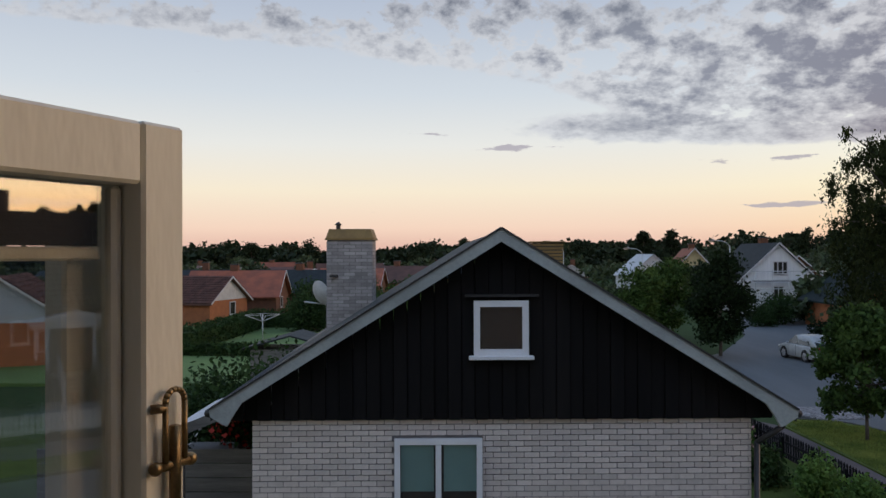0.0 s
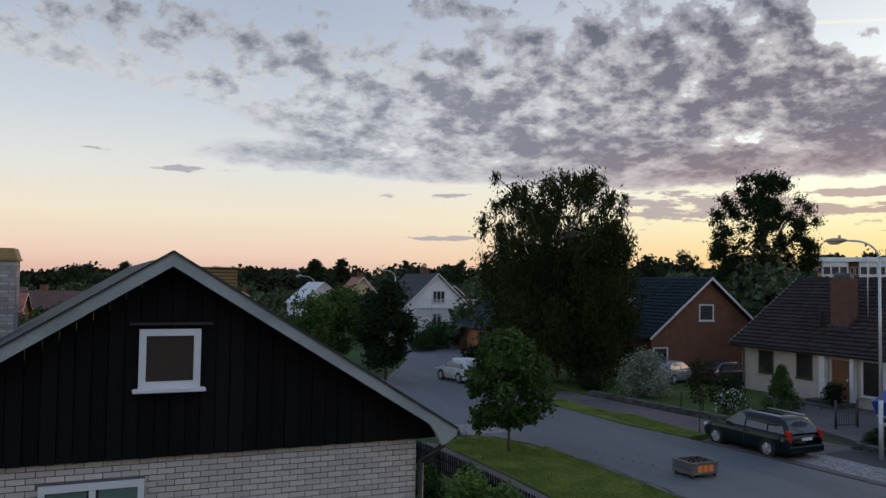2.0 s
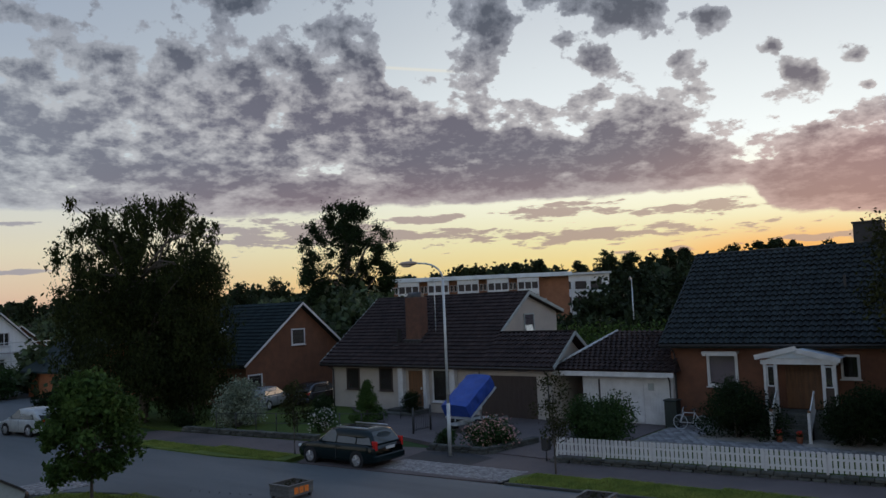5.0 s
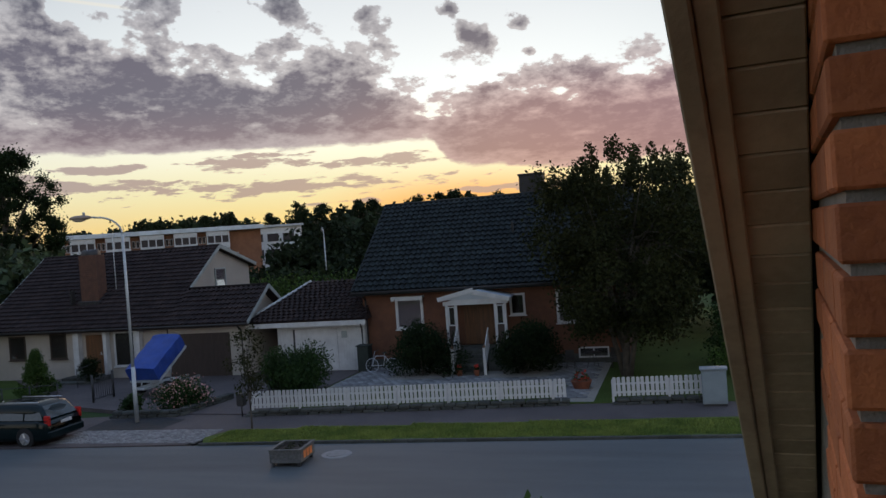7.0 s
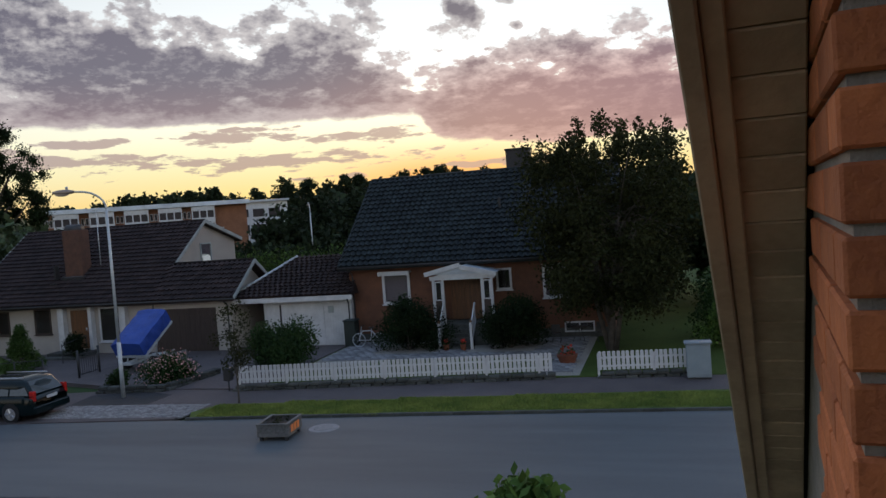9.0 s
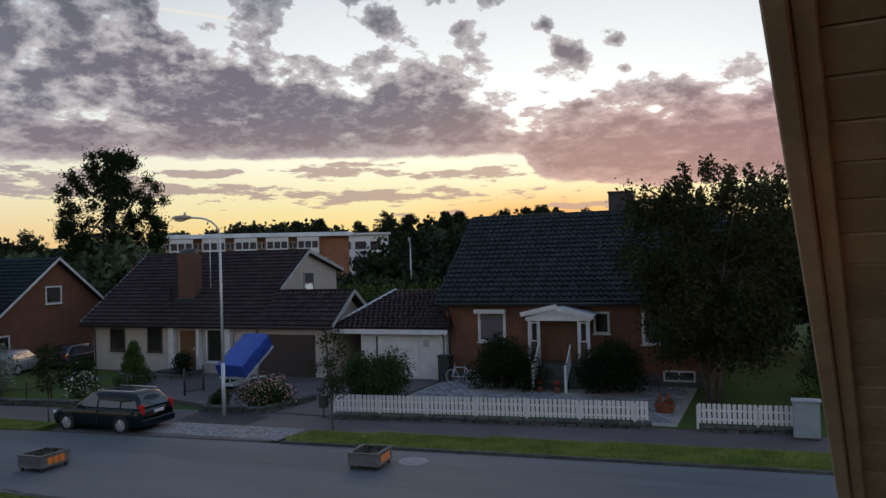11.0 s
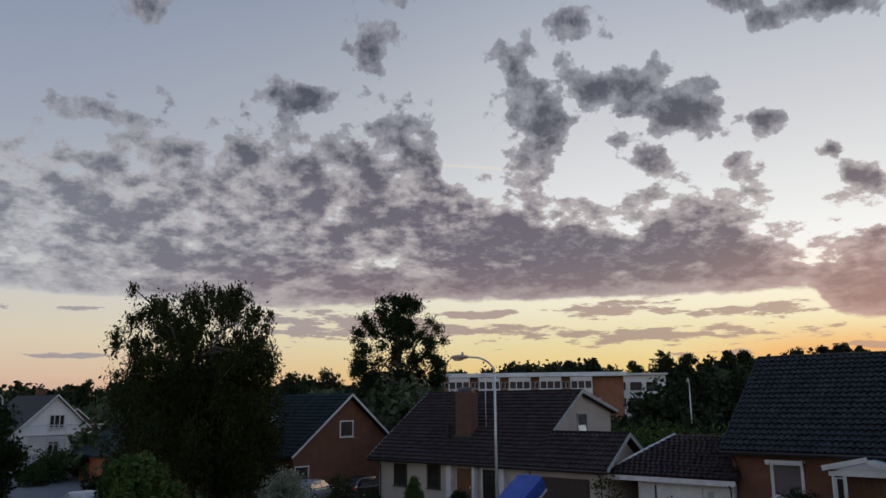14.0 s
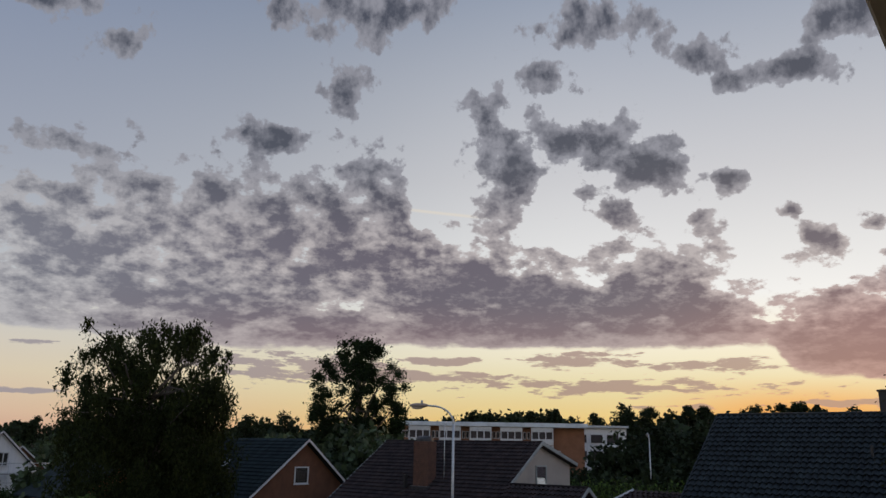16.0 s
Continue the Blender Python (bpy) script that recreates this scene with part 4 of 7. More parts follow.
for i in range(12):
    box("plank", 36.235, 36.248, 22.52 + i * 0.307, 22.52 + i * 0.307 + 0.295, 0.07, 2.28, dark_door, gdo, bevel=0.003)
wall_window("window", (41.75, 26.285, 5.0), 1.15, 1.15, "-y", hB, grey_paint, curtain, 0, 0.08)
box("tilted_sash", -0.4, 0.4, -0.02, 0.02, 0.0, 1.0, glass("sash_glass", clear=0.5, mirror=0.55), hB, "tilted open window sash", m=Matrix.Translation((41.7, 26.2, 4.5)) @ Matrix.Rotation(radians(-14), 4, "X"))
bm = bmesh.new()
add_box(bm, 37.6, 38.35, 31.6, 32.75, 3.8, 6.85, 0.01)
cb = part("chimney", bm, mat("chimney_brick", (.125, .062, .042), (.08, .042, .031), 0.9, 4.0, grain=20), hB, "brown brick chimney with a rounded metal hood")
for j in range(26):
    box("course", 37.59, 38.36, 31.59, 32.76, 4.0 + j * 0.11, 4.0 + j * 0.11 + 0.085, MATS["chimney_brick"], cb, bevel=0.006)
box("flashing", 37.4, 38.45, 31.45, 32.9, 4.0, 4.25, dark_metal, cb, bevel=0.03)
bm = bmesh.new()
bmesh.ops.create_cone(bm, cap_ends=True, segments=16, radius1=0.3, radius2=0.3, depth=0.9, matrix=Matrix.Translation((37.97, 32.2, 6.88)) @ Matrix.Rotation(radians(90), 4, "X"))
part("hood", bm, dark_metal, cb, smooth=True)
box("roof_step", 37.2, 37.5, 33.1, 33.2, 4.1, 4.9, dark_metal, hB)
box("roof_step", 37.0, 37.5, 33.0, 33.4, 3.86, 3.9, dark_metal, hB)
box("chimney", 44.5, 45.3, 27.2, 28.0, 5.0, 6.35, brick_wall, hB, "small chimney with a sheet metal lid", bevel=0.02)
box("lid", 44.4, 45.4, 27.1, 28.1, 6.38, 6.45, lamp_steel, hB)
box("step", 35.0, 36.28, 29.9, 32.2, 0.0, 0.3, stone, hB, bevel=0.02)
box("step", 34.5, 35.0, 29.9, 32.2, 0.0, 0.16, stone, hB, bevel=0.02)

an = thing("tv_antenna", "thin rooftop aerial on a slim mast", "antenna")
rod("mast", (38.4, 31.0, 4.4), (38.4, 31.0, 8.0), 0.025, lamp_steel, an)
rod("boom", (38.4, 30.6, 7.9), (38.4, 31.5, 7.9), 0.015, lamp_steel, an)
for k in range(5):
    rod("element", (38.15, 30.7 + k * 0.18, 7.9), (38.65, 30.7 + k * 0.18, 7.9), 0.01, lamp_steel, an, seg=6)

# garage with a hipped roof
hG = thing("garage", "white boarded double garage with a dark hipped tile roof", "garage")
box("wall", 37.0, 44, 15.25, 20.12, 0.0, 2.45, white_paint, hG)
box("wall", 39.2, 44, 20.13, 21.3, 0.0, 2.45, brick_wall, hG)
for i in range(9):
    box("board", 36.975, 36.998, 15.27 + i * 0.145, 15.27 + i * 0.145 + 0.125, 0.15, 2.4, white_paint, hG, bevel=0.004)
for i in range(6):
    box("board", 36.975, 36.998, 19.24 + i * 0.145, 19.24 + i * 0.145 + 0.13, 0.15, 2.4, white_paint, hG, bevel=0.004)
# raised dark strip stands in for the shade inside the door slot
box("door_gap", 36.972, 36.998, 19.11, 19.22, 0.15, 2.2, dark_metal, hG, "dark strip painted in for the shaded open slot beside the garage door")
gdr = box("garage_door", 36.94, 36.99, 16.75, 19.1, 0.12, 2.2, white_paint, hG, "smooth white garage door", bevel=0.006)
box("door_handle", 36.91, 36.94, 17.9, 18.0, 0.8, 0.84, dark_metal, gdr)
box("meter_box", 36.93, 36.975, 16.2, 16.5, 1.7, 2.05, grey_paint, hG)
box("inner_door", 39.15, 39.19, 20.25, 21.15, 0.1, 2.1, brown_door, hG, "brown wooden door in the carport")
box("fascia", 36.45, 36.5, 14.95, 21.75, 2.38, 2.62, white_paint, hG, "white fascia board")
box("fascia", 36.5, 44.5, 21.72, 21.76, 2.38, 2.62, white_paint, hG)
ev = [(36.45, 14.95), (36.45, 21.8), (44.6, 21.8), (44.6, 14.95)]
vs = [(x, y, 2.63) for x, y in ev] + [(39.9, 15.5, 4.45), (39.9, 19.4, 4.45)]
mesh_ob("roof", vs + [(40.0, 18, 2.6)], [(0, 4, 5, 1), (1, 5, 2), (2, 5, 4, 3), (3, 4, 0), (0, 1, 2, 3)], tile_brown, hG)
n_up = 13
for j in range(n_up):
    f0 = j / n_up
    ya, yb = 14.95 + 0.55 * f0, 21.8 - 2.4 * f0
    xa, za = 36.45 + 3.45 * f0, 2.65 + 1.82 * f0
    cnt = max(3, round((yb - ya) / 0.3))
    pantiles("tile_course", (xa, ya, za), (0, yb - ya - 0.1, 0), (3.45 / n_up, 0, 1.82 / n_up), cnt, 1, tile_brown, hG)
rod("hip", (36.45, 21.8, 2.72), (39.9, 19.4, 4.52), 0.08, lamp_steel, hG)
tube("downpipe", [(36.4, 15.2, 2.4), (36.9, 15.35, 2.15), (36.92, 15.35, 0.05)], 0.035, dark_metal, hG)

# dark roofed brick house with the white porch
hC = thing("house", "red brown brick house with dark tiled roof and white porch", "house", "houses on the street")
gable_walls("wall", 37.4, 47.8, 2.4, 15.4, 3.95, 42.6, 8.1, brick_wall, hC)
for xe in (36.85, 48.35):
    roof_slab("roof", xe, 3.92, 42.6, 8.35, 2.0, 15.75, 0.15, tile_dark, hC)
    pantiles("roof_tiles", (xe, 2.0, 3.94), (0, 13.75, 0), (42.6 - xe, 0, 4.43), 46, 19, tile_dark, hC, wave=0.1, lap=0.08)
rod("ridge", (42.6, 2.0, 8.4), (42.6, 15.75, 8.4), 0.11, tile_dark, hC)
box("bargeboard", 0, math.hypot(5.75, 4.43), 0.0, 0.03, -0.15, 0.09, dark_metal, hC, m=Matrix.Translation((36.85, 15.75, 3.93)) @ Matrix.Rotation(-math.atan2(4.43, 5.75), 4, "Y"))
tube("gutter", [(36.8, 2.0, 3.9), (36.8, 15.75, 3.9)], 0.06, dark_metal, hC)
tube("downpipe", [(36.82, 15.2, 3.85), (37.3, 15.2, 3.5), (37.33, 15.2, 0.05)], 0.04, dark_metal, hC)
bm = bmesh.new()
add_box(bm, 42.75, 43.75, 6.75, 8.0, 7.0, 9.42, 0.015)
add_box(bm, 42.7, 43.8, 6.7, 8.05, 9.42, 9.52, 0.015)
part("chimney", bm, mat("sooty_sheet", (.03, .028, .03), None, 0.7, 3.0), hC, "dark sheet clad chimney")
box("roof_hatch", 39.9, 40.0, 7.9, 8.0, 6.2, 6.9, dark_metal, hC)
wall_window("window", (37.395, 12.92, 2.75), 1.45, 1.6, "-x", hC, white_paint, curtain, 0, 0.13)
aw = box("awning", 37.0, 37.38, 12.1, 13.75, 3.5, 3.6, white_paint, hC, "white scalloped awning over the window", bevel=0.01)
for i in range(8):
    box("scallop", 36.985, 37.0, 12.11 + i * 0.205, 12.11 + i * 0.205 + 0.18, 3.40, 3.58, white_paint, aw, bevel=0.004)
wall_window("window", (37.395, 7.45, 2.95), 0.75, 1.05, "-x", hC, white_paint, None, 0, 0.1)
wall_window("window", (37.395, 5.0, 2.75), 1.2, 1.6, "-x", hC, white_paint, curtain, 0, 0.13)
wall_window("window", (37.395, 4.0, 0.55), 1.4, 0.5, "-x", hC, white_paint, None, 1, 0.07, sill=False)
dd = box("door", 37.28, 37.38, 8.55, 10.1, 1.12, 3.15, brown_door, hC, "brown varnished wooden double front door", bevel=0.01)
for yy in (8.7, 9.4):
    for zz in (1.3, 2.2):
        box("door_panel", 37.265, 37.28, yy, yy + 0.55, zz, zz + 0.75, brown_door, dd, bevel=0.01)
box("plinth", 37.36, 37.4, 2.4, 15.4, 0.0, 0.5, stone, hC)
# porch
po = thing("porch", "white painted wooden porch with shallow gable roof, steps and railing", "porch")
mesh_ob("roof", [(35.75, 10.85, 3.42), (35.75, 7.5, 3.42), (35.75, 9.15, 3.80), (37.38, 10.85, 3.42), (37.38, 7.5, 3.42), (37.38, 9.15, 3.80)], [(0, 1, 2), (0, 2, 5, 3), (1, 4, 5, 2), (0, 3, 4, 1), (3, 5, 4)], metal_roof, po)
for ya, za, yb, zb in ((10.9, 3.40, 9.15, 3.80), (7.45, 3.40, 9.15, 3.80)):
    l = math.hypot(yb - ya, zb - za)
    box("bargeboard", 35.68, 35.74, 0, l, -0.16, 0.05, white_paint, po, m=Matrix.Translation((0, ya, za)) @ (Matrix.Rotation(math.atan2(zb - za, yb - ya), 4, "X") if yb > ya else Matrix.Rotation(math.atan2(zb - za, yb - ya), 4, "X")))
mesh_ob("pediment", [(35.78, 10.7, 3.3), (35.78, 7.6, 3.3), (35.78, 9.15, 3.68), (35.81, 10.7, 3.3), (35.81, 7.6, 3.3), (35.81, 9.15, 3.68)], [(0, 1, 2), (5, 4, 3), (0, 3, 4, 1), (1, 4, 5, 2), (2, 5, 3, 0)], white_paint, po)
box("beam", 35.8, 35.95, 7.6, 10.7, 3.16, 3.34, white_paint, po, bevel=0.01)
for yy in (10.55, 10.1, 8.2, 7.75):
    box("post", 35.84, 35.96, yy - 0.06, yy + 0.06, 1.05, 3.17, white_paint, po, bevel=0.01)
for yy in (10.3, 7.98):
    wall_window("window", (35.9, yy, 2.65), 0.34, 0.9, "-x", po, white_paint, None, 0, 0.05, sill=False)
    # added dark sheet stands in for the dimness between the porch posts
    box("panel", 35.88, 35.93, yy - 0.16, yy + 0.16, 1.1, 2.18, dark_door, po, "dark sheet painted in for the dim open porch side")
box("floor", 35.8, 37.36, 7.7, 10.6, 0.0, 1.08, stone, po)
for i in range(6):
    box("step", 34.75 + i * 0.175, 35.79, 8.7, 10.0, 0.0, 0.18 * (i + 1) - 0.02, stone, po, bevel=0.012)
for yy in (10.1, 8.6):
    box("newel", 34.75, 34.87, yy - 0.06, yy + 0.06, 0.0, 1.28, white_paint, po, bevel=0.01)
    bmx = bmesh.new()
    bmesh.ops.create_uvsphere(bmx, u_segments=10, v_segments=8, radius=0.075, matrix=Matrix.Translation((34.81, yy, 1.33)))
    part("finial", bmx, brown_door, po, smooth=True)
    for zz in (0.35, 1.1):
        l = math.hypot(1.0, 0.95)
        box("rail", 0, l, -0.03, 0.03, -0.04, 0.04, white_paint, po, bevel=0.008, m=Matrix.Translation((34.82, yy, zz)) @ Matrix.Rotation(-math.atan2(0.95, 1.0), 4, "Y"))
    for i in range(7):
        xx = 34.95 + i * 0.125
        box("baluster", xx, xx + 0.07, yy - 0.012, yy + 0.012, 0.35 + (xx - 34.82) * 0.95, 1.1 + (xx - 34.82) * 0.95, white_paint, po)

# ---- houses further off ----
simple_house("white boarded two storey house with dark roof and scaffolding", (33.5, 82, 0), 0, 8.0, 10, 3.55, 7.3, white_render, tile_dark, 0.4,
             [(0.2, 4.75, 1.5, 1.3, 2), (0.0, 2.2, 1.1, 1.3, 1)], trim=white_paint, chimney=(0.4, 5, 7.9), roof_wave=False)
sc = thing("scaffolding", "grey steel tube scaffolding in front of the white house", "scaffolding")
for i in range(5):
    rod("standard", (30.8 + i * 1.7, 81.0, 0), (30.8 + i * 1.7, 81.0, 4.6), 0.05, lamp_steel, sc)
for zz in (1.4, 2.6, 3.5, 4.4):
    rod("ledger", (30.4, 81.0, zz), (38.0, 81.0, zz), 0.045, lamp_steel, sc)
box("deck", 30.6, 37.8, 80.9, 81.6, 3.36, 3.42, weathered_wood, sc)
simple_house("small orange brick house with dark hipped roof and lit porch lamp", (34.2, 61, 0), 0, 6.4, 9, 2.5, 4.7, mat("orange_brick", (.40, .15, .06), (.3, .11, .05), 0.9, 2.0, grain=20), tile_green, 0.5, [(1.2, 1.5, 0.9, 1.6, 0)], trim=dark_metal, roof_wave=False)
lit = bpy.data.materials.new("lit_bulb")
lit.use_nodes = True
lit.node_tree.nodes["Principled BSDF"].inputs["Emission Color"].default_value = (1.0, 0.62, 0.28, 1)
lit.node_tree.nodes["Principled BSDF"].inputs["Emission Strength"].default_value = 6.0
pl = thing("porch_lamp", "small lit globe lamp on the wall of the orange house", "lamp")
box("backplate", 29.76, 29.84, 60.86, 60.99, 2.2, 2.45, dark_metal, pl)
bm = bmesh.new()
bmesh.ops.create_uvsphere(bm, u_segments=10, v_segments=8, radius=0.11, matrix=Matrix.Translation((29.8, 60.76, 2.34)))
part("globe", bm, lit, pl, "glowing warm glass globe", smooth=True)
simple_house("yellow rendered house with a red tiled roof", (31.8, 105, 0), -8, 7.0, 11, 3.0, 6.9, yellow_render, tile_red, 0.4, [(0, 4.0, 1.2, 1.2, 1)], trim=white_paint, chimney=(0.2, 4, 7.5), roof_wave=False)
simple_house("pale blue grey boarded house with a grey roof", (28.8, 115, 0), 0, 6.8, 10, 3.2, 6.1, white_render, metal_roof, 0.4, [(0.3, 3.5, 1.0, 1.0, 1)], trim=white_paint, roof_wave=False)
simple_house("brick house with a dark roof between the trees", (41.5, 96, 0), 0, 7.5, 11, 2.8, 5.9, brick_wall, tile_old, 0.4, trim=white_paint, roof_wave=False)
simple_house("red brick bungalow with old red roof and white gable", (-20.6, 71.6, 0), 75, 6.4, 13, 2.2, 4.25, mat("orange_brick", (.4, .15, .06)), tile_old, 0.4, [(0.5, 1.4, 1.0, 1.2, 0)], gable_m=white_paint, trim=white_paint)
simple_house("brick house with a grey green boarded gable", (-25.4, 43.5, 0), 22, 7.2, 11, 2.5, 5.0, mat("orange_brick", (.4, .15, .06)), tile_old, 0.4, gable_m=metal_roof, trim=white_paint, wins=[])
rg = random.Random(11)
town = [(-33, 61, 80), (-44, 78, 70), (-18, 82, 90), (-13, 90, 88), (-38, 95, 60), (-28, 104, 85), (-20, 112, 20), (-10, 108, 92), (-50, 110, 80), (-34, 126, 15), (-22, 134, 80), (-12, 128, 100),
        (-4, 118, 80), (-45, 140, 30), (2, 140, 85), (8, 125, 10), (-58, 128, 80), (-30, 150, 90), (-16, 156, 10), (4, 160, 80), (14, 150, 85), (20, 135, 0), (-64, 96, 75)]
for x, y, a in town:
    rm = rg.choice([tile_red, tile_old, tile_old, tile_old, tile_dark])
    simple_house("red tiled brick house of the town" if rm != tile_dark else "dark roofed brick house of the town", (x, y, 0), a + rg.uniform(-8, 8), rg.uniform(6, 7.2), rg.uniform(8, 10.5), 2.3, rg.uniform(4.0, 4.8), rg.choice([MATS["orange_brick"], brick_wall, brick_wall]), rm, 0.4,
                 [(rg.uniform(-1, 1), 1.4, 1.1, 1.1, 0)], gable_m=rg.choice([None, white_paint, white_paint]), trim=white_paint, chimney=(0.3, 5, 5.2), roof_wave=False)

# apartment block
ap = thing("apartment_building", "long low brick apartment block with white balconies and grey flat roof", "apartment building")
AM = Matrix.Translation((131.0, 74.0, 0)) @ Matrix.Rotation(math.atan2(100.6 - 74, 111.8 - 131.0), 4, "Z")   # local x along the front, y towards the street side or back
AL = 33.0
orange_brick = MATS["orange_brick"]
apt_brick = mat("brown_orange_brick", (.27, .125, .07), (.20, .09, .05), 0.9, 0.6, grain=8)
box("wall", 0.0, AL, -12, 0, 0, 11.1, apt_brick, ap, m=AM)
box("roof", -0.5, AL + 0.5, -12.6, 1.5, 10.75, 11.5, mat("pale_fascia", (.62, .68, .74), None, 0.5, 0.5), ap, bevel=0.03, m=AM)
for b in range(5):
    x0 = 5.7 + b * 5.6
    for f in range(3):
        z0 = 1.2 + f * 3.2
        bal = box("balcony", x0, x0 + 4.0, 0.01, 1.3, z0, z0 + 1.05, white_paint, ap, bevel=0.02, m=AM)
        # dark sheet painted in for the unlit inside behind the balcony front
        box("recess", x0 + 0.1, x0 + 3.9, 1.0, 1.1, z0 + 1.08, z0 + 2.3, painted_room_dark, bal, m=AM)
        box("lintel", x0, x0 + 4.0, 0.9, 1.28, z0 + 2.3, z0 + 3.1, white_paint, bal, m=AM)
        for q in range(4):
            box("post", x0 + q * 1.26, x0 + q * 1.26 + 0.2, 1.1, 1.25, z0 + 1.05, z0 + 2.3, white_paint, bal, m=AM)
        for q in range(2):
            wx = x0 + 4.15 + q * 0.7
            wn = box("window", wx, wx + 0.55, 0.01, 0.06, z0 + 1.0, z0 + 2.3, white_paint, ap, m=AM)
            # opaque dark slab painted in for glass and the unlit flat behind
            box("pane", wx + 0.08, wx + 0.47, 0.062, 0.07, z0 + 1.1, z0 + 2.2, painted_room_dark, wn, m=AM)
ap2 = thing("apartment_building", "white apartment block behind the brick one", "apartment building")
A2 = Matrix.Translation((150.0, 76.0, 0)) @ Matrix.Rotation(math.atan2(100.6 - 74, 111.8 - 131.0), 4, "Z")
box("wall", -0.7, 9, -12, 0, 0, 11.4, white_render, ap2, m=A2)
box("roof", -1.1, 9.5, -12.5, 0.8, 11.4, 11.8, metal_roof, ap2, m=A2)
for f in range(3):
    for q in range(3):
        # plain dark slabs painted in for windows with unlit insides
        box("window", 0.9 + q * 3.2, 3.2 + q * 3.2, 0.02, 0.15, 2.0 + f * 3.2, 3.6 + f * 3.2, painted_room_dark, ap2, m=A2)

# ---- trees and shrubs ----


def tree(name, label, x, y, h, z0, rx, ry, blob, n_blobs, n_leaves, size, leaf, trunk_r, bark_m=None, seed=1, droop=0.0, profile=None, limbs=9, shell=0.6, lean=(0, 0), group="", category="tree", from_h=0.3, fuzz=0.16):
    e = thing(name, label, category, group)
    c, r = balls(seed, n_blobs, x + lean[0], y + lean[1], z0 + blob * 0.6, h - blob * 0.7, rx - blob * 0.6, ry - blob * 0.6, blob, profile)
    wood("trunk", (x, y, -0.1), h * 0.8, trunk_r, c, bark_m or bark, e, seed, limbs, lean, from_h)
    leaves("crown", c, r, n_leaves, size, leaf, e, seed=seed, droop=droop, shell=shell, fuzz=fuzz)
    return e


def shrub(name, label, x, y, rx, ry, h, leaf, n=2500, size=0.06, seed=1, flowers=None, z=0.0, category="shrub", group=""):
    e = thing(name, label, category, group)
    c, r = balls(seed, 16, x, y, z + h * 0.2, z + h * 0.72, rx * 0.75, ry * 0.75, min(rx, ry, h) * 0.5, lambda f: 1 - 0.45 * f)
    bm = bmesh.new()
    for p in c[:8]:
        add_rod(bm, (x, y, z), p, 0.025, 0.008, 5)
    part("stems", bm, bark, e)
    leaves("foliage", c, r, n, size, leaf, e, seed=seed, shell=0.7)
    if flowers:
        leaves("flowers", c, [q * 1.06 for q in r], n // 6, size * 0.8, flowers, e, seed=seed + 50, shell=0.12, flat=1.6, kind="stuff")
    return e


birch = tree("birch_tree", "tall broad weeping birch with dense dark crown", 26.2, 44.0, 13.6, 6.4, 5.2, 5.2, 0.5, 150, 33000, 0.09, leaf_birch, 0.26, bark, 17, droop=1.0, limbs=30, from_h=0.4, shell=0.9, fuzz=0.42, profile=lambda f: 1.0 if f < 0.85 else 0.85)
cb_, rb_ = balls(18, 120, 26.2, 44.0, 2.0, 8.2, 4.6, 4.6, 0.9)
leaves("lower_crown", cb_, rb_, 42000, 0.085, leaf_birch, birch, "dense hanging lower branches", seed=19, droop=1.4)
tree("birch_tree", "second birch trunk in the same dense clump", 28.4, 42.3, 10.6, 0.8, 3.3, 3.3, 0.8, 90, 30000, 0.08, leaf_birch, 0.2, bark, 8, droop=1.6, limbs=14, profile=lambda f: 0.95 - 0.3 * f)
tree("oak_tree", "tall round crowned oak behind the houses", 56.6, 57.0, 17.2, 4, 5.4, 5.4, 0.62, 210, 52000, 0.12, leaf_dark, 0.45, bark, 5, limbs=24, shell=0.9, fuzz=0.42, profile=lambda f: math.sqrt(max(0.02, 1 - (max(0.0, f - 0.5) / 0.5) ** 2)) * (0.8 + 0.2 * min(1, f * 2)))
tree("maple_tree", "young round maple in the grass verge", 13.75, 26.1, 4.6, 0.95, 1.68, 1.68, 0.36, 110, 10500, 0.095, leaf_maple, 0.06, bark, 2, limbs=18, from_h=0.2, profile=lambda f: math.sqrt(max(0.04, 1 - ((f - 0.36) / 0.66) ** 2)))
tree("street_tree", "dark leafy street tree by the side road", 16.3, 48.3, 6.4, 1.0, 2.2, 2.2, 0.7, 40, 12000, 0.12, leaf_dark, 0.1, bark, 12, limbs=12)
tree("street_tree", "light green trees beside the side road", 12.5, 52.5, 5.4, 0.8, 2.3, 2.3, 0.7, 36, 9000, 0.12, leaf_maple, 0.1, bark, 13, limbs=10)
tree("street_tree", "light green tree beside the side road", 15.4, 57.5, 5.8, 0.8, 2.6, 2.6, 0.7, 40, 9000, 0.13, leaf_maple, 0.1, bark, 15, limbs=10)
tree("garden_tree", "large dark multi stemmed tree in the front garden", 33.9, 2.3, 8.9, 1.7, 4.2, 4.0, 0.62, 190, 46000, 0.08, leaf_russet, 0.16, bark, 6, limbs=40, fuzz=0.35, from_h=0.12, profile=lambda f: 0.75 + 0.3 * math.sin(f * 3.0))
rg = random.Random(77)
spots = [(33.9 + 3.2 * math.cos(q) * w, 2.3 + 3.2 * math.sin(q) * w, 8.5 + 0.9 * (1 - w) + rg.uniform(-0.2, 0.5)) for q, w in ((rg.uniform(0, 6.283), math.sqrt(rg.random())) for _ in range(34))]
leaves("leafy_top", spots, [(0.2, 0.2, rg.uniform(0.3, 0.62)) for _ in spots], 2600, 0.08, leaf_russet, bpy.data.objects["garden_tree"], "long leafy shoots standing out of the crown", seed=78)["kind"] = "stuff"
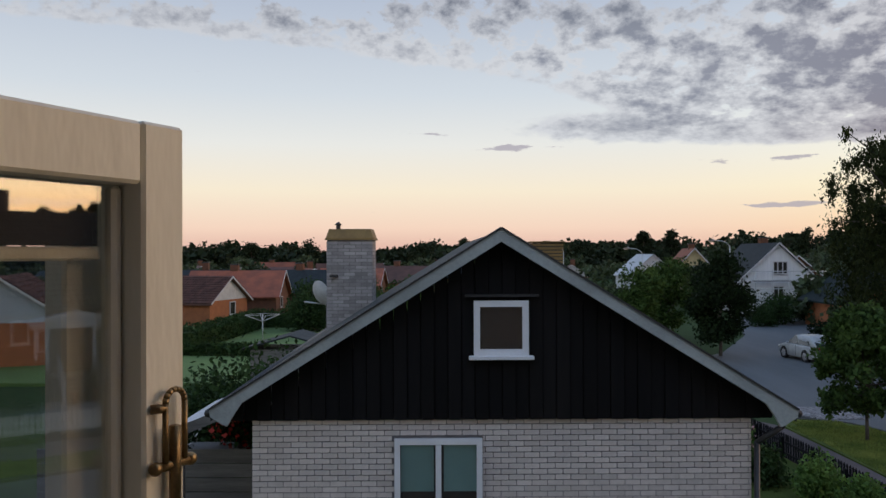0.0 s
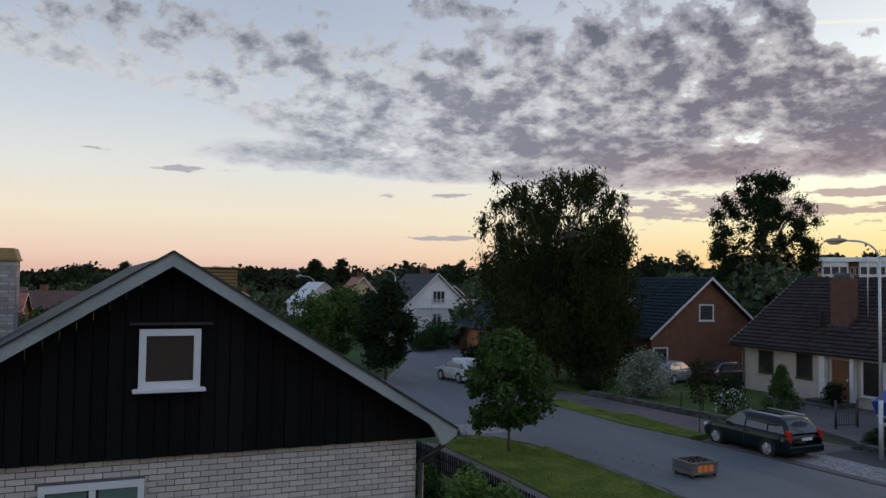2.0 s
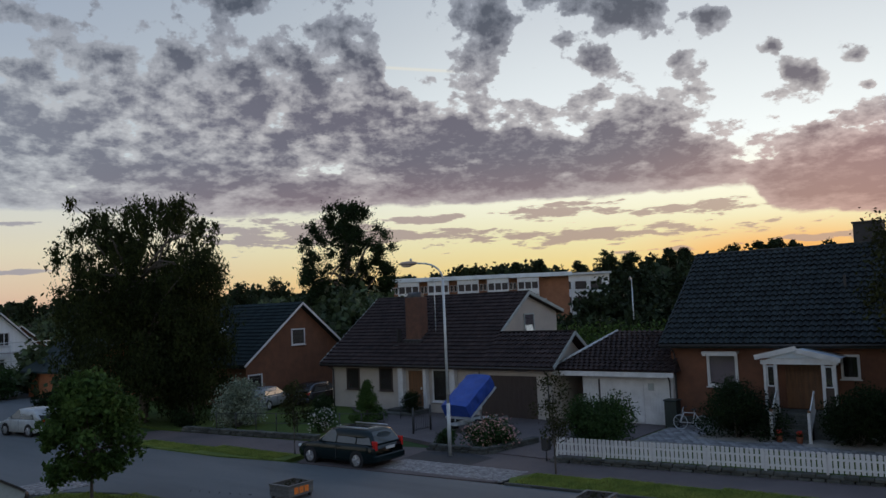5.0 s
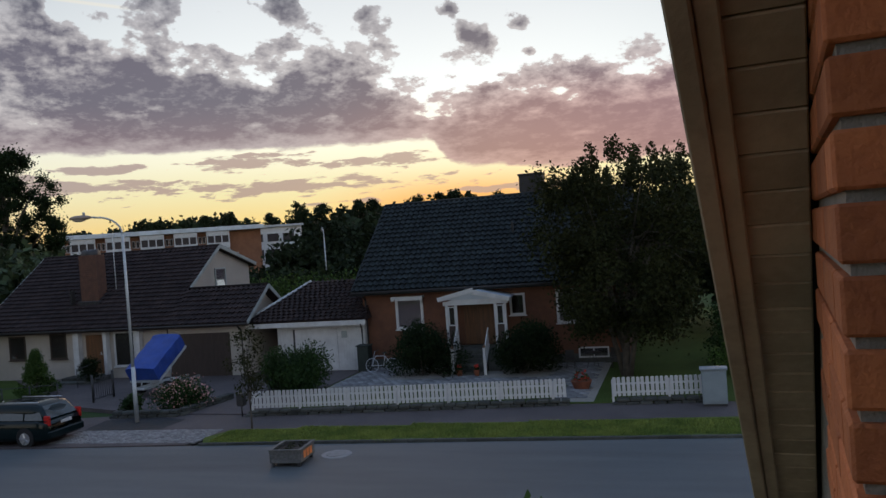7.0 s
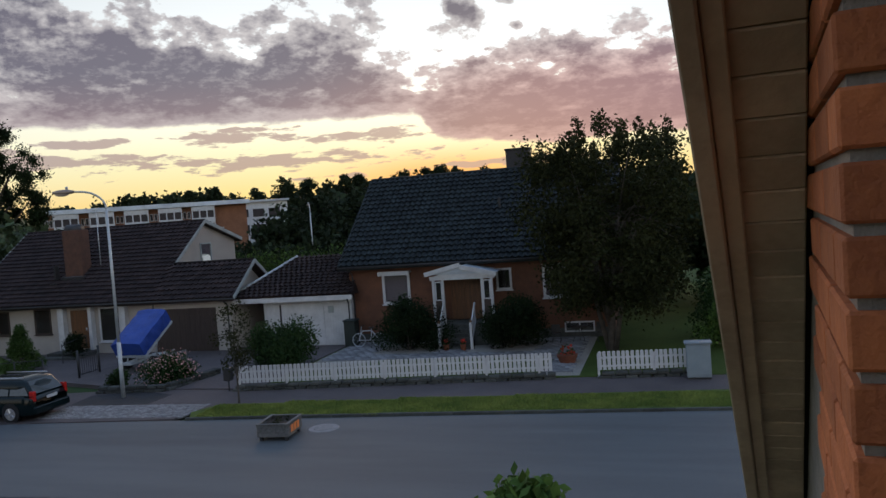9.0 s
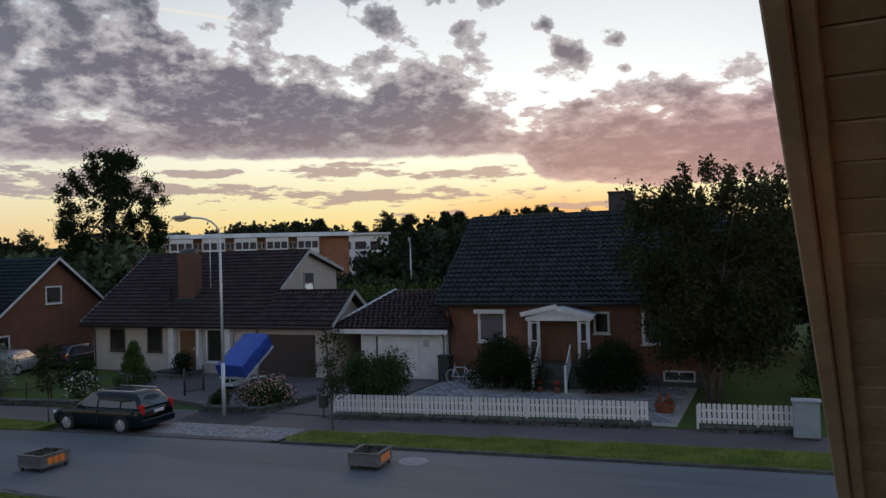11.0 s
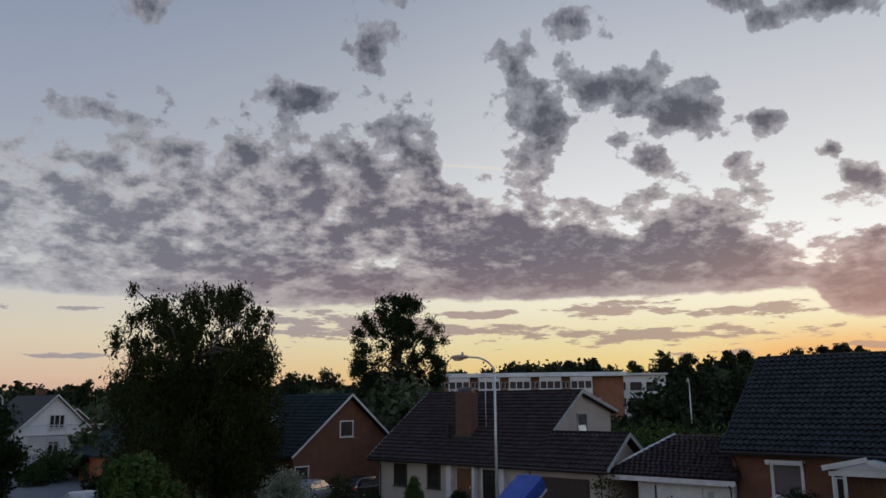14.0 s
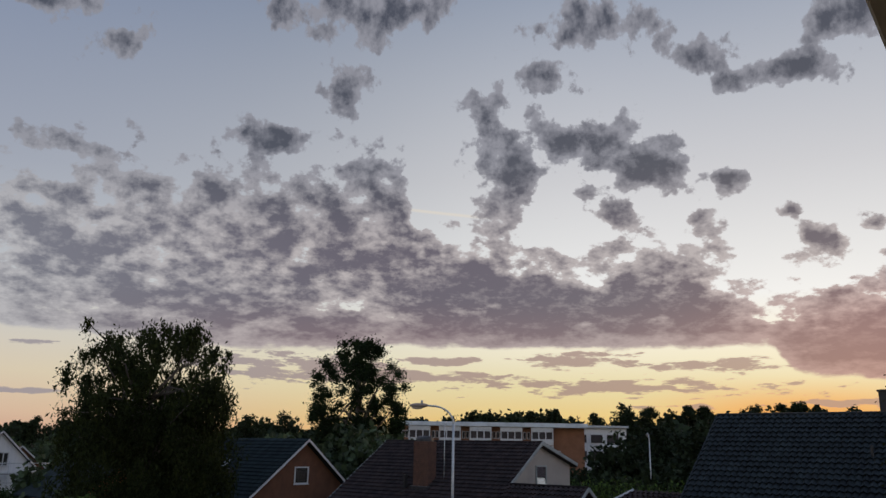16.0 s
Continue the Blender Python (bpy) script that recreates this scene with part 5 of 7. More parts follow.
for k, (dx, dy) in enumerate(((0.25, 0.35), (-0.2, -0.3))):
    rod("stem", (33.9 + dx * 0.4, 2.3 + dy * 0.4, 0), (33.9 + dx * 2.2, 2.3 + dy * 2.4, 3.2), 0.12, bark, bpy.data.objects["garden_tree"], r1=0.07)
tree("young_tree", "thin young staked tree in the verge", 25.3, 14.95, 3.9, 1.1, 0.85, 0.85, 0.28, 26, 1500, 0.05, leaf_russet, 0.035, bark, 21, limbs=16, from_h=0.25)
tree("young_tree", "thin young tree by the parked estate car", 23.4, 27.0, 3.2, 1.3, 0.8, 0.8, 0.28, 18, 1600, 0.055, leaf_russet, 0.03, bark, 22, limbs=12, from_h=0.35)
shrub("willow_shrub", "silver leaved rounded willow shrub", 27.6, 36.6, 1.55, 1.55, 2.95, leaf_silver, 8000, 0.07, 31)
shrub("bush", "dense dark clipped bush beside the porch", 35.0, 11.65, 1.6, 2.3, 2.85, leaf_dark, 15000, 0.055, 32, group="porch bushes")
shrub("bush", "dense dark clipped bush beside the porch", 35.0, 6.85, 1.6, 2.0, 2.75, leaf_dark, 15000, 0.055, 33, group="porch bushes")
shrub("bush", "broad dark green bush behind the picket fence", 31.3, 16.2, 1.6, 1.75, 2.3, leaf_hedge, 14000, 0.06, 34)
tree("conifer", "small golden cone shaped conifer", 31.6, 30.5, 2.35, 0.02, 1.2, 1.2, 0.2, 160, 11000, 0.045, leaf_maple, 0.05, bark, 35, profile=lambda f: 1 - 0.95 * f, limbs=6)
shrub("rose_bush", "sprawling rose bush with pale pink blooms", 28.7, 20.2, 1.1, 1.5, 1.35, leaf_hedge, 5500, 0.05, 36, petal_pink)
shrub("shrub", "green shrub in the stone flower bed", 27.6, 21.8, 0.55, 0.7, 1.0, leaf_hedge, 1800, 0.05, 37)
shrub("flowering_shrub", "shrub with white blooms by the garden gate", 28.3, 30.3, 0.8, 1.0, 1.3, leaf_hedge, 2200, 0.05, 38, petal_white)
shrub("shrub", "dark shrub against the beige wall", 34.8, 30.2, 0.7, 0.9, 1.7, leaf_dark, 2600, 0.05, 39)
shrub("shrub", "dark shrubs beside the drive", 30.8, 33.2, 1.0, 1.3, 1.5, leaf_dark, 3200, 0.055, 40)
shrub("shrub", "dark low shrub by the pavement", 26.4, 40.2, 0.9, 1.3, 0.9, leaf_dark, 2600, 0.055, 41)
shrub("shrub", "bushy shrub by the corner of the lawn", 33.8, -2.3, 1.2, 1.4, 2.6, leaf_light, 5200, 0.06, 42)
shrub("shrub", "overgrown shrub at the side of the lawn", 36.5, -2.0, 1.6, 1.6, 3.4, leaf_hedge, 6000, 0.07, 43)
# own garden side, by the dark fence
for i, (x, y, rx, ry, h, lf, fl) in enumerate(((9.3, 21.3, .7, .8, 1.1, leaf_hedge, None), (9.9, 19.6, .8, .8, 1.2, leaf_hedge, None), (10.5, 18.2, .75, .8, 1.0, leaf_light, None), (11.0, 16.6, .6, .7, .75, leaf_hedge, petal_white),
                                               (11.2, 14.8, .6, .7, .9, leaf_hedge, petal_red), (9.6, 25.2, .8, .9, 1.2, leaf_hedge, petal_pink), (8.8, 27.6, .9, 1.0, 1.3, leaf_hedge, None), (11.1, 12.6, .7, .9, 1.1, leaf_hedge, None),
                                               (8.0, 13.6, 1.6, 1.6, 1.5, leaf_hedge, None), (9.6, 11.6, 1.4, 1.4, 1.6, leaf_light, None), (6.4, 11.6, 1.5, 1.5, 1.7, leaf_hedge, None))):
    shrub("garden_shrub", "leafy garden shrub beside the dark picket fence" + (", in bloom" if fl else ""), x - 0.75, y, rx, ry, h, leaf_light if i % 3 else lf, 3000, 0.06, 60 + i, fl, group="garden shrubs")
shrub("lilac_bush", "large rounded green bush beside the house", -6.2, 20.5, 2.6, 2.6, 3.95, leaf_hedge, 14000, 0.075, 80)
shrub("lilac_bush", "large leafy bush behind the chimney", -1.9, 33.0, 2.4, 2.4, 5.6, leaf_light, 9000, 0.09, 81)
shrub("lilac_bush", "tall green bush behind the lawn", -11.3, 64.5, 3.0, 2.6, 3.7, leaf_hedge, 10000, 0.1, 82)
shrub("tall_bush", "tall garden bush whose top shows below the window", 8.35, 1.42, 0.62, 0.58, 4.6, leaf_light, 2600, 0.085, 83)
tree("spruce", "dark spruce in the garden", -11.5, 14.5, 6.0, 0.3, 1.8, 1.8, 0.5, 40, 9000, 0.09, leaf_dark, 0.12, bark, 84, profile=lambda f: 1 - 0.9 * f)


def hedge(label, a, b, w, h, leaf, n, seed):
    e = thing("hedge", label, "hedge", "garden hedges")
    k = max(6, int(math.hypot(b[0] - a[0], b[1] - a[1]) / (w * 0.55)))
    c = [(a[0] + (b[0] - a[0]) * i / k, a[1] + (b[1] - a[1]) * i / k, h * z) for i in range(k + 1) for z in (0.3, 0.72)]
    leaves("foliage", c, [[w * 0.55, w * 0.55, h * 0.32]] * len(c), n, 0.11, leaf, e, seed=seed)
    d = Vector((b[0] - a[0], b[1] - a[1], 0))
    box("stems", 0, d.length, -w * 0.25, w * 0.25, 0, h * 0.75, leaf, e, m=Matrix.Translation((a[0], a[1], 0)) @ Matrix.Rotation(math.atan2(d.y, d.x), 4, "Z"))


hedge("clipped green hedge round the lawn", (-17.4, 50), (-16.7, 66), 1.5, 1.7, leaf_hedge, 6000, 90)
hedge("clipped green hedge beyond the lawn", (-16.4, 67.5), (-6, 67), 1.5, 1.6, leaf_hedge, 5000, 91)
hedge("low hedge in front of the lawn", (-19, 49), (-12, 48.4), 1.0, 0.8, leaf_hedge, 4500, 92)
hedge("tall overgrown green hedge behind the garage", (46.6, 27.0), (47.6, 19.0), 2.4, 4.5, leaf_maple, 9000, 94)
hedge("dark hedge beside the orange house", (25.3, 55), (29, 56), 1.3, 1.5, leaf_dark, 3000, 93)


def woods(name, label, spots, leaf, per=170, size=0.9):
    """Many far trees in one object: uneven clumps on short stems."""
    rng = random.Random(len(spots))
    cs, rs = [], []
    for x, y, h, w in spots:
        for q in range(7):
            f = rng.random()
            cs.append((x + rng.uniform(-.55, .55) * w * (1.1 - f * 0.7), y + rng.uniform(-.55, .55) * w * (1.1 - f * 0.7), h * (0.22 + 0.62 * f)))
            rs.append((w * rng.uniform(.25, .42), w * rng.uniform(.25, .42), h * rng.uniform(.13, .2)))
    ob = leaves(name, cs, rs, per * len(spots), size, leaf, seed=7, shell=0.9, flat=1.5)
    return tagged(ob, label, "trees", kind="stuff")


rg = random.Random(5)
spots = []
for i in range(420):
    az = rg.uniform(-50, 115)
    d = rg.uniform(190, 290)
    hs = 9.5 + 8.0 * max(0.0, min(1.0, (az - 10) / 45))
    spots.append((d * math.sin(radians(az)), d * math.cos(radians(az)), hs * rg.uniform(0.84, 1.08) * d / 240, rg.uniform(7, 13)))
woods("far_woods", "dark wooded ridge along the horizon", spots, leaf_far, 420, 0.75)
spots = []
for i in range(60):
    az, d = rg.uniform(56, 108), rg.uniform(85, 125)
    if 52 < az < 67 and d < 160:
        d, lim = rg.uniform(70, 90), 6.0
    else:
        lim = 12.5
    spots.append((d * math.sin(radians(az)), d * math.cos(radians(az)), lim * rg.uniform(0.6, 1.0), rg.uniform(6, 9)))
for x, y, h, w in ((70.6, 38.3, 6.9, 5), (72.2, 35.2, 7.6, 6), (73.6, 32.2, 6.8, 6), (69, 40.5, 6.0, 4.5), (85, 38, 10.6, 7), (88, 34, 10.4, 7), (84, 42, 9.0, 6), (90, 30, 10.5, 7), (76, 29, 7.5, 6), (80, 33, 8.8, 7), (66, 36.5, 5.2, 5), (67, 33.5, 5.4, 5), (68, 30.5, 5.2, 5), (46, -1.5, 8.3, 6), (49, -3.5, 8.6, 6), (44, -5.5, 6.6, 5), (52, 0.5, 9.0, 6), (48, -8, 7.5, 6), (41.5, -6.5, 4.6, 4.5), (54, -5, 9.4, 7)):
    spots.append((x, y, h, w))
woods("garden_woods", "dark trees behind the houses", spots, leaf_far, 1500, 0.25)
spots = []
for i in range(120):
    az, d = rg.uniform(-42, 30), rg.uniform(60, 180)
    if -24 < az < -5 and d < 98:
        d += 60
    spots.append((d * math.sin(radians(az)), d * math.cos(radians(az)), rg.uniform(2.8, 5.6) * (1 + d / 700), rg.uniform(3.5, 6)))
for i in range(50):
    az, d = rg.uniform(17, 50), rg.uniform(88, 170)
    if 17 < az < 29 and d < 112:
        d += 60
    spots.append((d * math.sin(radians(az)), d * math.cos(radians(az)), rg.uniform(4.5, 8), rg.uniform(5, 8)))
for i in range(16):
    az, d = rg.uniform(36, 47), rg.uniform(66, 84)
    spots.append((d * math.sin(radians(az)), d * math.cos(radians(az)), rg.uniform(6.5, 9), rg.uniform(5, 8)))
woods("town_trees", "garden trees between the houses of the town", spots, mat("town_leaf", (.05, .075, .028), (.03, .048, .018), 0.8, 0.08, bump=0, rand=0.45, trans=0.15), 600, 0.28)

# single round crowns that stand out of the far ridge: azimuth, elevation of the top, width in degrees
for i, (az, el, w) in enumerate(((56.8, 2.85, 0.9), (58.5, 2.95, 0.8), (63.2, 3.5, 1.5), (64.9, 3.2, 1.2), (67.6, 3.2, 0.9), (68.6, 3.2, 0.9), (71.7, 3.4, 1.4), (73.4, 3.4, 0.9), (74.4, 3.6, 1.2), (75.6, 3.4, 1.0), (77.5, 3.2, 1.3), (39.4, 2.45, 2.0), (37.0, 2.2, 1.8),
                                 (13.4, 1.55, 1.1), (15.3, 1.55, 1.1), (9.2, 1.0, 1.2), (21.1, 1.2, 1.1), (24.0, 1.7, 1.3), (-10.4, 1.1, 1.5), (-14.5, 0.9, 1.2), (-2.4, 0.8, 1.4), (0.6, 1.1, 1.0), (53.6, 2.7, 1.2), (61.2, 2.75, 1.2))):
    d = 178 + 7 * (i % 4)
    h, r = 6.3 + d * math.tan(radians(el)), d * radians(w) / 2
    tree("skyline_tree", "dark round crowned tree on the far ridge", d * math.sin(radians(az)), d * math.cos(radians(az)), h, h - 2.3 * r * 1.35, r * 1.35, r * 1.35, r * 0.5, 26, 2000, 0.3, leaf_far, 0.35, bark, 200 + i, limbs=8, group="skyline trees", profile=lambda f: math.sqrt(max(0.05, 1 - (2 * f - 1) ** 2)))

# the dense wood behind fills the gaps between the single trees
rg = random.Random(3)
for lab, a0, a1, d, h0, h1, nm in (("dark wooded ridge closing the horizon", -60, 125, 300, 8.0, 17.0, "wooded_ridge"), ("dark wood behind the garages", 66, 112, 132, 11.5, 12.5, "wooded_ridge")):
    vs, fs = [], []
    n = int((a1 - a0) / 0.35)
    for i in range(n + 1):
        az = radians(a0 + (a1 - a0) * i / n)
        k = max(0.0, min(1.0, (math.degrees(az) - 10) / 45))
        h = (h0 + (h1 - h0) * k) * (0.86 + 0.14 * noise.noise((i * 0.11, d, 0)) + 0.12 * noise.noise((i * 0.43, d, 5)) + 0.05 * rg.uniform(-1, 1))
        for q, (dd, z) in enumerate(((0, 0), (2, h * 0.6), (5, h), (16, h * 0.95), (20, 0))):
            vs.append(((d + dd) * math.sin(az), (d + dd) * math.cos(az), z))
    for i in range(n):
        for q in range(4):
            fs.append((i * 5 + q, i * 5 + q + 1, i * 5 + q + 6, i * 5 + q + 5))
    tagged(mesh_ob(nm, vs, fs, leaf_far), lab, "woods", kind="stuff")

for i, (x, y, r, h, lf) in enumerate(((28.3, 70, 1.8, 2.6, leaf_hedge), (30.6, 72, 1.8, 2.9, leaf_hedge), (33.2, 74, 1.7, 2.4, leaf_dark), (26.6, 68, 1.3, 1.8, leaf_hedge), (36.2, 75, 1.6, 2.0, leaf_dark), (29.2, 57.5, 1.4, 1.7, leaf_dark), (9.2, 50, 2.0, 2.6, leaf_hedge), (7.4, 55, 2.2, 3.2, leaf_dark), (10.8, 60, 2.2, 3.4, leaf_hedge), (5.0, 51, 1.8, 2.4, leaf_hedge), (13.4, 66, 2.2, 3.6, leaf_dark), (3.0, 56, 2.0, 3.0, leaf_dark))):
    shrub("street_shrub", "leafy shrub in front of the houses down the road", x, y, r, r, h, lf, 4000, 0.1, 120 + i, group="street shrubs")
for i, (x, y, h, r) in enumerate(((-24, 58, 4.2, 1.8), (-14, 76, 5.0, 2.2), (-24.6, 65.5, 2.4, 1.4), (-8.5, 72, 5.6, 2.4), (-30, 66, 4.4, 2.0), (-5.0, 62, 4.8, 2.2))):
    shrub("garden_bush", "tall green bush among the far gardens", x, y, r, r, h, leaf_hedge if i % 2 else leaf_maple, 4500, 0.11, 140 + i, group="far garden bushes")

# ---- street furniture and vehicles ----


def street_lamp(label, x, y, h, reach, ang, group="street lamps"):
    e = thing("street_lamp", label, "street lamp", group)
    rod("pole", (0, 0, 0), (0, 0, 2.2), 0.085, lamp_steel, e, r1=0.08, seg=12)
    rod("pole", (0, 0, 2.2), (0, 0, h - 0.5), 0.062, lamp_steel, e, r1=0.05, seg=12)
    pts = [(reach * (1 - math.cos(a)) * 0.75, 0, h - 0.5 + 0.72 * math.sin(a)) for a in [i * math.pi / 2 / 7 for i in range(8)]] + [(reach * 1.0, 0, h + 0.25)]
    tube("arm", pts, 0.038, lamp_steel, e)
    bm = bmesh.new()
    bmesh.ops.create_uvsphere(bm, u_segments=16, v_segments=10, radius=1, matrix=Matrix.Translation((reach * 1.2, 0, h + 0.24)) @ Matrix.Diagonal((0.42, 0.16, 0.10, 1)))
    hd = part("luminaire", bm, mat("lamp_housing", (.30, .24, .2), None, 0.5, 5.0), e, "brown grey lamp housing", smooth=True)
    bm = bmesh.new()
    bmesh.ops.create_uvsphere(bm, u_segments=12, v_segments=8, radius=1, matrix=Matrix.Translation((reach * 1.25, 0, h + 0.17)) @ Matrix.Diagonal((0.26, 0.12, 0.09, 1)))
    part("lens", bm, mat("lamp_lens", (.5, .42, .36), None, 0.3, 5.0), hd, "amber glass lens", smooth=True)
    rod("sensor", (reach * 1.1, 0, h + 0.33), (reach * 1.1, 0, h + 0.45), 0.05, lamp_steel, hd)
    e.matrix_basis = pose(x, y, 0, 0, 0, ang)
    return e


street_lamp("tall galvanised street lamp with curved arm, unlit", 26.27, 20.59, 7.9, 1.25, 115)
street_lamp("street lamp far behind the garages, unlit", 68.3, 31.8, 7.8, 1.2, 30)
street_lamp("street lamp along the far road, unlit", 20.9, 88.0, 6.6, 1.4, 160)
street_lamp("street lamp beside the white house, unlit", 27.5, 79.0, 7.3, 1.4, 160)
street_lamp("street lamp far down the road, unlit", 17.2, 125.0, 7.0, 1.2, 170)

rubber = mat("rubber", (.016, .016, .017), None, 0.9, 10.0)
alloy = mat("alloy", (.5, .5, .52), None, 0.35, 10.0, metal=0.8)
car_glass = mat("car_glass", (.055, .066, .072), None, 0.06, 10.0, bump=0, spec=1.0)
tail_red = mat("tail_red", (.5, .02, .015), None, 0.2, 10.0, bump=0)
head_clear = mat("head_clear", (.6, .62, .62), None, 0.15, 10.0, bump=0)


def car(label, paint, loc, ang, L=4.7, H=1.46, estate=True, group="parked cars"):
    """A parked car; its front at local +y."""
    e = thing("car", label, "car", group)
    hw = 0.9
    rb = -L / 2 + 0.08
    rt = rb + (0.42 if estate else 0.75)

    def loft(name, stations, section):
        vs, n = [], 0
        for st in stations:
            half = section(*st)
            ring = [(-x, st[0], z) for x, z in half] + [(x, st[0], z) for x, z in reversed(half)]
            n = len(ring)
            vs += ring
        fs = [(i * n + j, i * n + (j + 1) % n, (i + 1) * n + (j + 1) % n, (i + 1) * n + j) for i in range(len(stations) - 1) for j in range(n)]
        fs += [list(range(n)), list(range(len(vs) - 1, len(vs) - n - 1, -1))]
        return mesh_ob(name, vs, fs, paint, e, smooth=True)

    body = loft("body", [(-L / 2, 0.36, 0.80, 0.76), (-L / 2 + 0.05, 0.26, 0.91, 0.85), (-L / 2 + 0.5, 0.2, 0.945, 0.895), (-0.2, 0.2, 0.935, 0.9), (0.9, 0.2, 0.93, 0.895), (L / 2 - 0.75, 0.2, 0.87, 0.875), (L / 2 - 0.22, 0.23, 0.73, 0.80), (L / 2 - 0.03, 0.32, 0.62, 0.70), (L / 2, 0.36, 0.56, 0.66)],
                lambda y, z0, z1, w: [(w * 0.9, z0), (w * 0.985, z0 + 0.06), (w, z0 + (z1 - z0) * 0.5), (w * 0.985, z1 - 0.1), (w * 0.94, z1 - 0.02), (w * 0.82, z1), (w * 0.3, z1 + 0.012)])
    cab = loft("cabin", [(rb - 0.02, 0.93, 0.72), (rb + (rt - rb) * 0.55, 0.93 + (H - 0.98) * 0.62, 0.70), (rt, H - 0.045, 0.655), (rt + 0.5, H - 0.005, 0.645), (-0.1, H, 0.64), (0.25, H - 0.035, 0.63), (0.62, 0.93 + (H - 0.98) * 0.52, 0.72), (1.02, 0.935, 0.72)],
               lambda y, zr, w: [(0.84, 0.9), (0.84 - (0.84 - w) * 0.86, max(0.915, zr - 0.06)), (w * 0.93, zr - 0.018), (w * 0.75, zr), (w * 0.3, zr + 0.012)])

    def side(f, z):
        k = (z - 0.92) / (H - 0.92)
        return 0.84 - 0.21 * k + 0.006

    for sx in (-1, 1):
        for ya, yb, yat, ybt in (((rb + 0.16, rb + 0.95, rt + 0.08, rb + 0.98), (rb + 1.02, -0.15, rb + 1.05, -0.13), (-0.08, 0.82, -0.06, 0.26)) if estate else ((rb + 0.5, -0.25, rt + 0.2, -0.22), (-0.18, 0.82, -0.15, 0.26))):
            z0, z1 = 0.955, H - 0.09
            q = [(sx * side(0, z0), ya, z0), (sx * side(0, z0), yb, z0), (sx * side(0, z1), ybt, z1), (sx * side(0, z1), yat, z1)]
            mesh_ob("side_window", q + [(x - sx * 0.02, y, z) for x, y, z in q], [(0, 1, 2, 3), (7, 6, 5, 4), (0, 4, 5, 1), (1, 5, 6, 2), (2, 6, 7, 3), (3, 7, 4, 0)], car_glass, cab)
        mm = box("mirror", sx * 0.93 - 0.08, sx * 0.93 + 0.08, 0.62, 0.72, 0.92, 1.04, paint, e, bevel=0.03)
        box("headlight", sx * 0.62 - 0.16, sx * 0.62 + 0.16, L / 2 - 0.3, L / 2 - 0.06, 0.6, 0.72, head_clear, e, bevel=0.03)
        if estate:
            box("tail_light", sx * 0.77 - 0.06, sx * 0.77 + 0.06, -L / 2 - 0.005, -L / 2 + 0.22, 0.74, 1.10, tail_red, e, bevel=0.02)
        else:
            box("tail_light", sx * 0.68 - 0.15, sx * 0.68 + 0.15, -L / 2 - 0.01, -L / 2 + 0.2, 0.78, 0.92, tail_red, e, bevel=0.03)
        box("door_seam", sx * 0.905 - 0.004, sx * 0.905 + 0.004, -0.14, -0.125, 0.3, 0.9, dark_metal, body)
        box("door_handle", sx * 0.91 - 0.012, sx * 0.91 + 0.012, -0.4, -0.2, 0.8, 0.83, paint, body)
        for yw in (L / 2 - 0.92, -L / 2 + 1.0):
            bm = bmesh.new()
            m = Matrix.Translation((sx * 0.80, yw, 0.32)) @ Matrix.Rotation(radians(90), 4, "Y")
            bmesh.ops.create_cone(bm, cap_ends=True, segments=24, radius1=0.32, radius2=0.32, depth=0.22, matrix=m)
            wl = part("wheel", bm, rubber, e, smooth=False)
            bm = bmesh.new()
            for k in range(5):
                a = k * 2 * math.pi / 5
                add_rod(bm, (sx * 0.915, yw, 0.32), (sx * 0.915, yw + 0.2 * math.cos(a), 0.32 + 0.2 * math.sin(a)), 0.035, 0.045, 6)
            bmesh.ops.create_cone(bm, cap_ends=True, segments=20, radius1=0.215, radius2=0.215, depth=0.012, matrix=Matrix.Translation((sx * 0.908, yw, 0.32)) @ Matrix.Rotation(radians(90), 4, "Y"))
            part("rim", bm, alloy, wl, "silver alloy rim")
            bm = bmesh.new()
            bmesh.ops.create_cone(bm, cap_ends=True, segments=24, radius1=0.37, radius2=0.37, depth=0.016, matrix=Matrix.Translation((sx * 0.893, yw, 0.34)) @ Matrix.Rotation(radians(90), 4, "Y"))
            part("wheel_arch", bm, rubber, e)
    q = [(-0.7, rb + 0.04, 0.99), (0.7, rb + 0.04, 0.99), (0.56, rt - 0.03, H - 0.1), (-0.56, rt - 0.03, H - 0.1)]
    mesh_ob("rear_window", [(x, y - 0.035, z) for x, y, z in q] + q, [(0, 1, 2, 3), (7, 6, 5, 4), (0, 4, 5, 1), (1, 5, 6, 2), (2, 6, 7, 3), (3, 7, 4, 0)], car_glass, cab)
    q = [(-0.72, 0.96, 0.96), (0.72, 0.96, 0.96), (0.56, 0.29, H - 0.07), (-0.56, 0.29, H - 0.07)]
    mesh_ob("windscreen", [(x, y + 0.03, z + 0.02) for x, y, z in q] + q, [(0, 1, 2, 3), (7, 6, 5, 4), (0, 4, 5, 1), (1, 5, 6, 2), (2, 6, 7, 3), (3, 7, 4, 0)], car_glass, cab)
    box("bumper", -0.86, 0.86, -L / 2 - 0.06, -L / 2 + 0.08, 0.3, 0.56, paint, e, bevel=0.04)
    box("number_plate", -0.26, 0.26, -L / 2 - 0.035, -L / 2 - 0.02, 0.74, 0.85, white_paint, e, bevel=0.004)
    if estate:
        for sx in (-1, 1):
            rod("roof_rail", (sx * 0.58, rt + 0.1, H + 0.03), (sx * 0.58, 0.1, H + 0.03), 0.026, alloy, e)
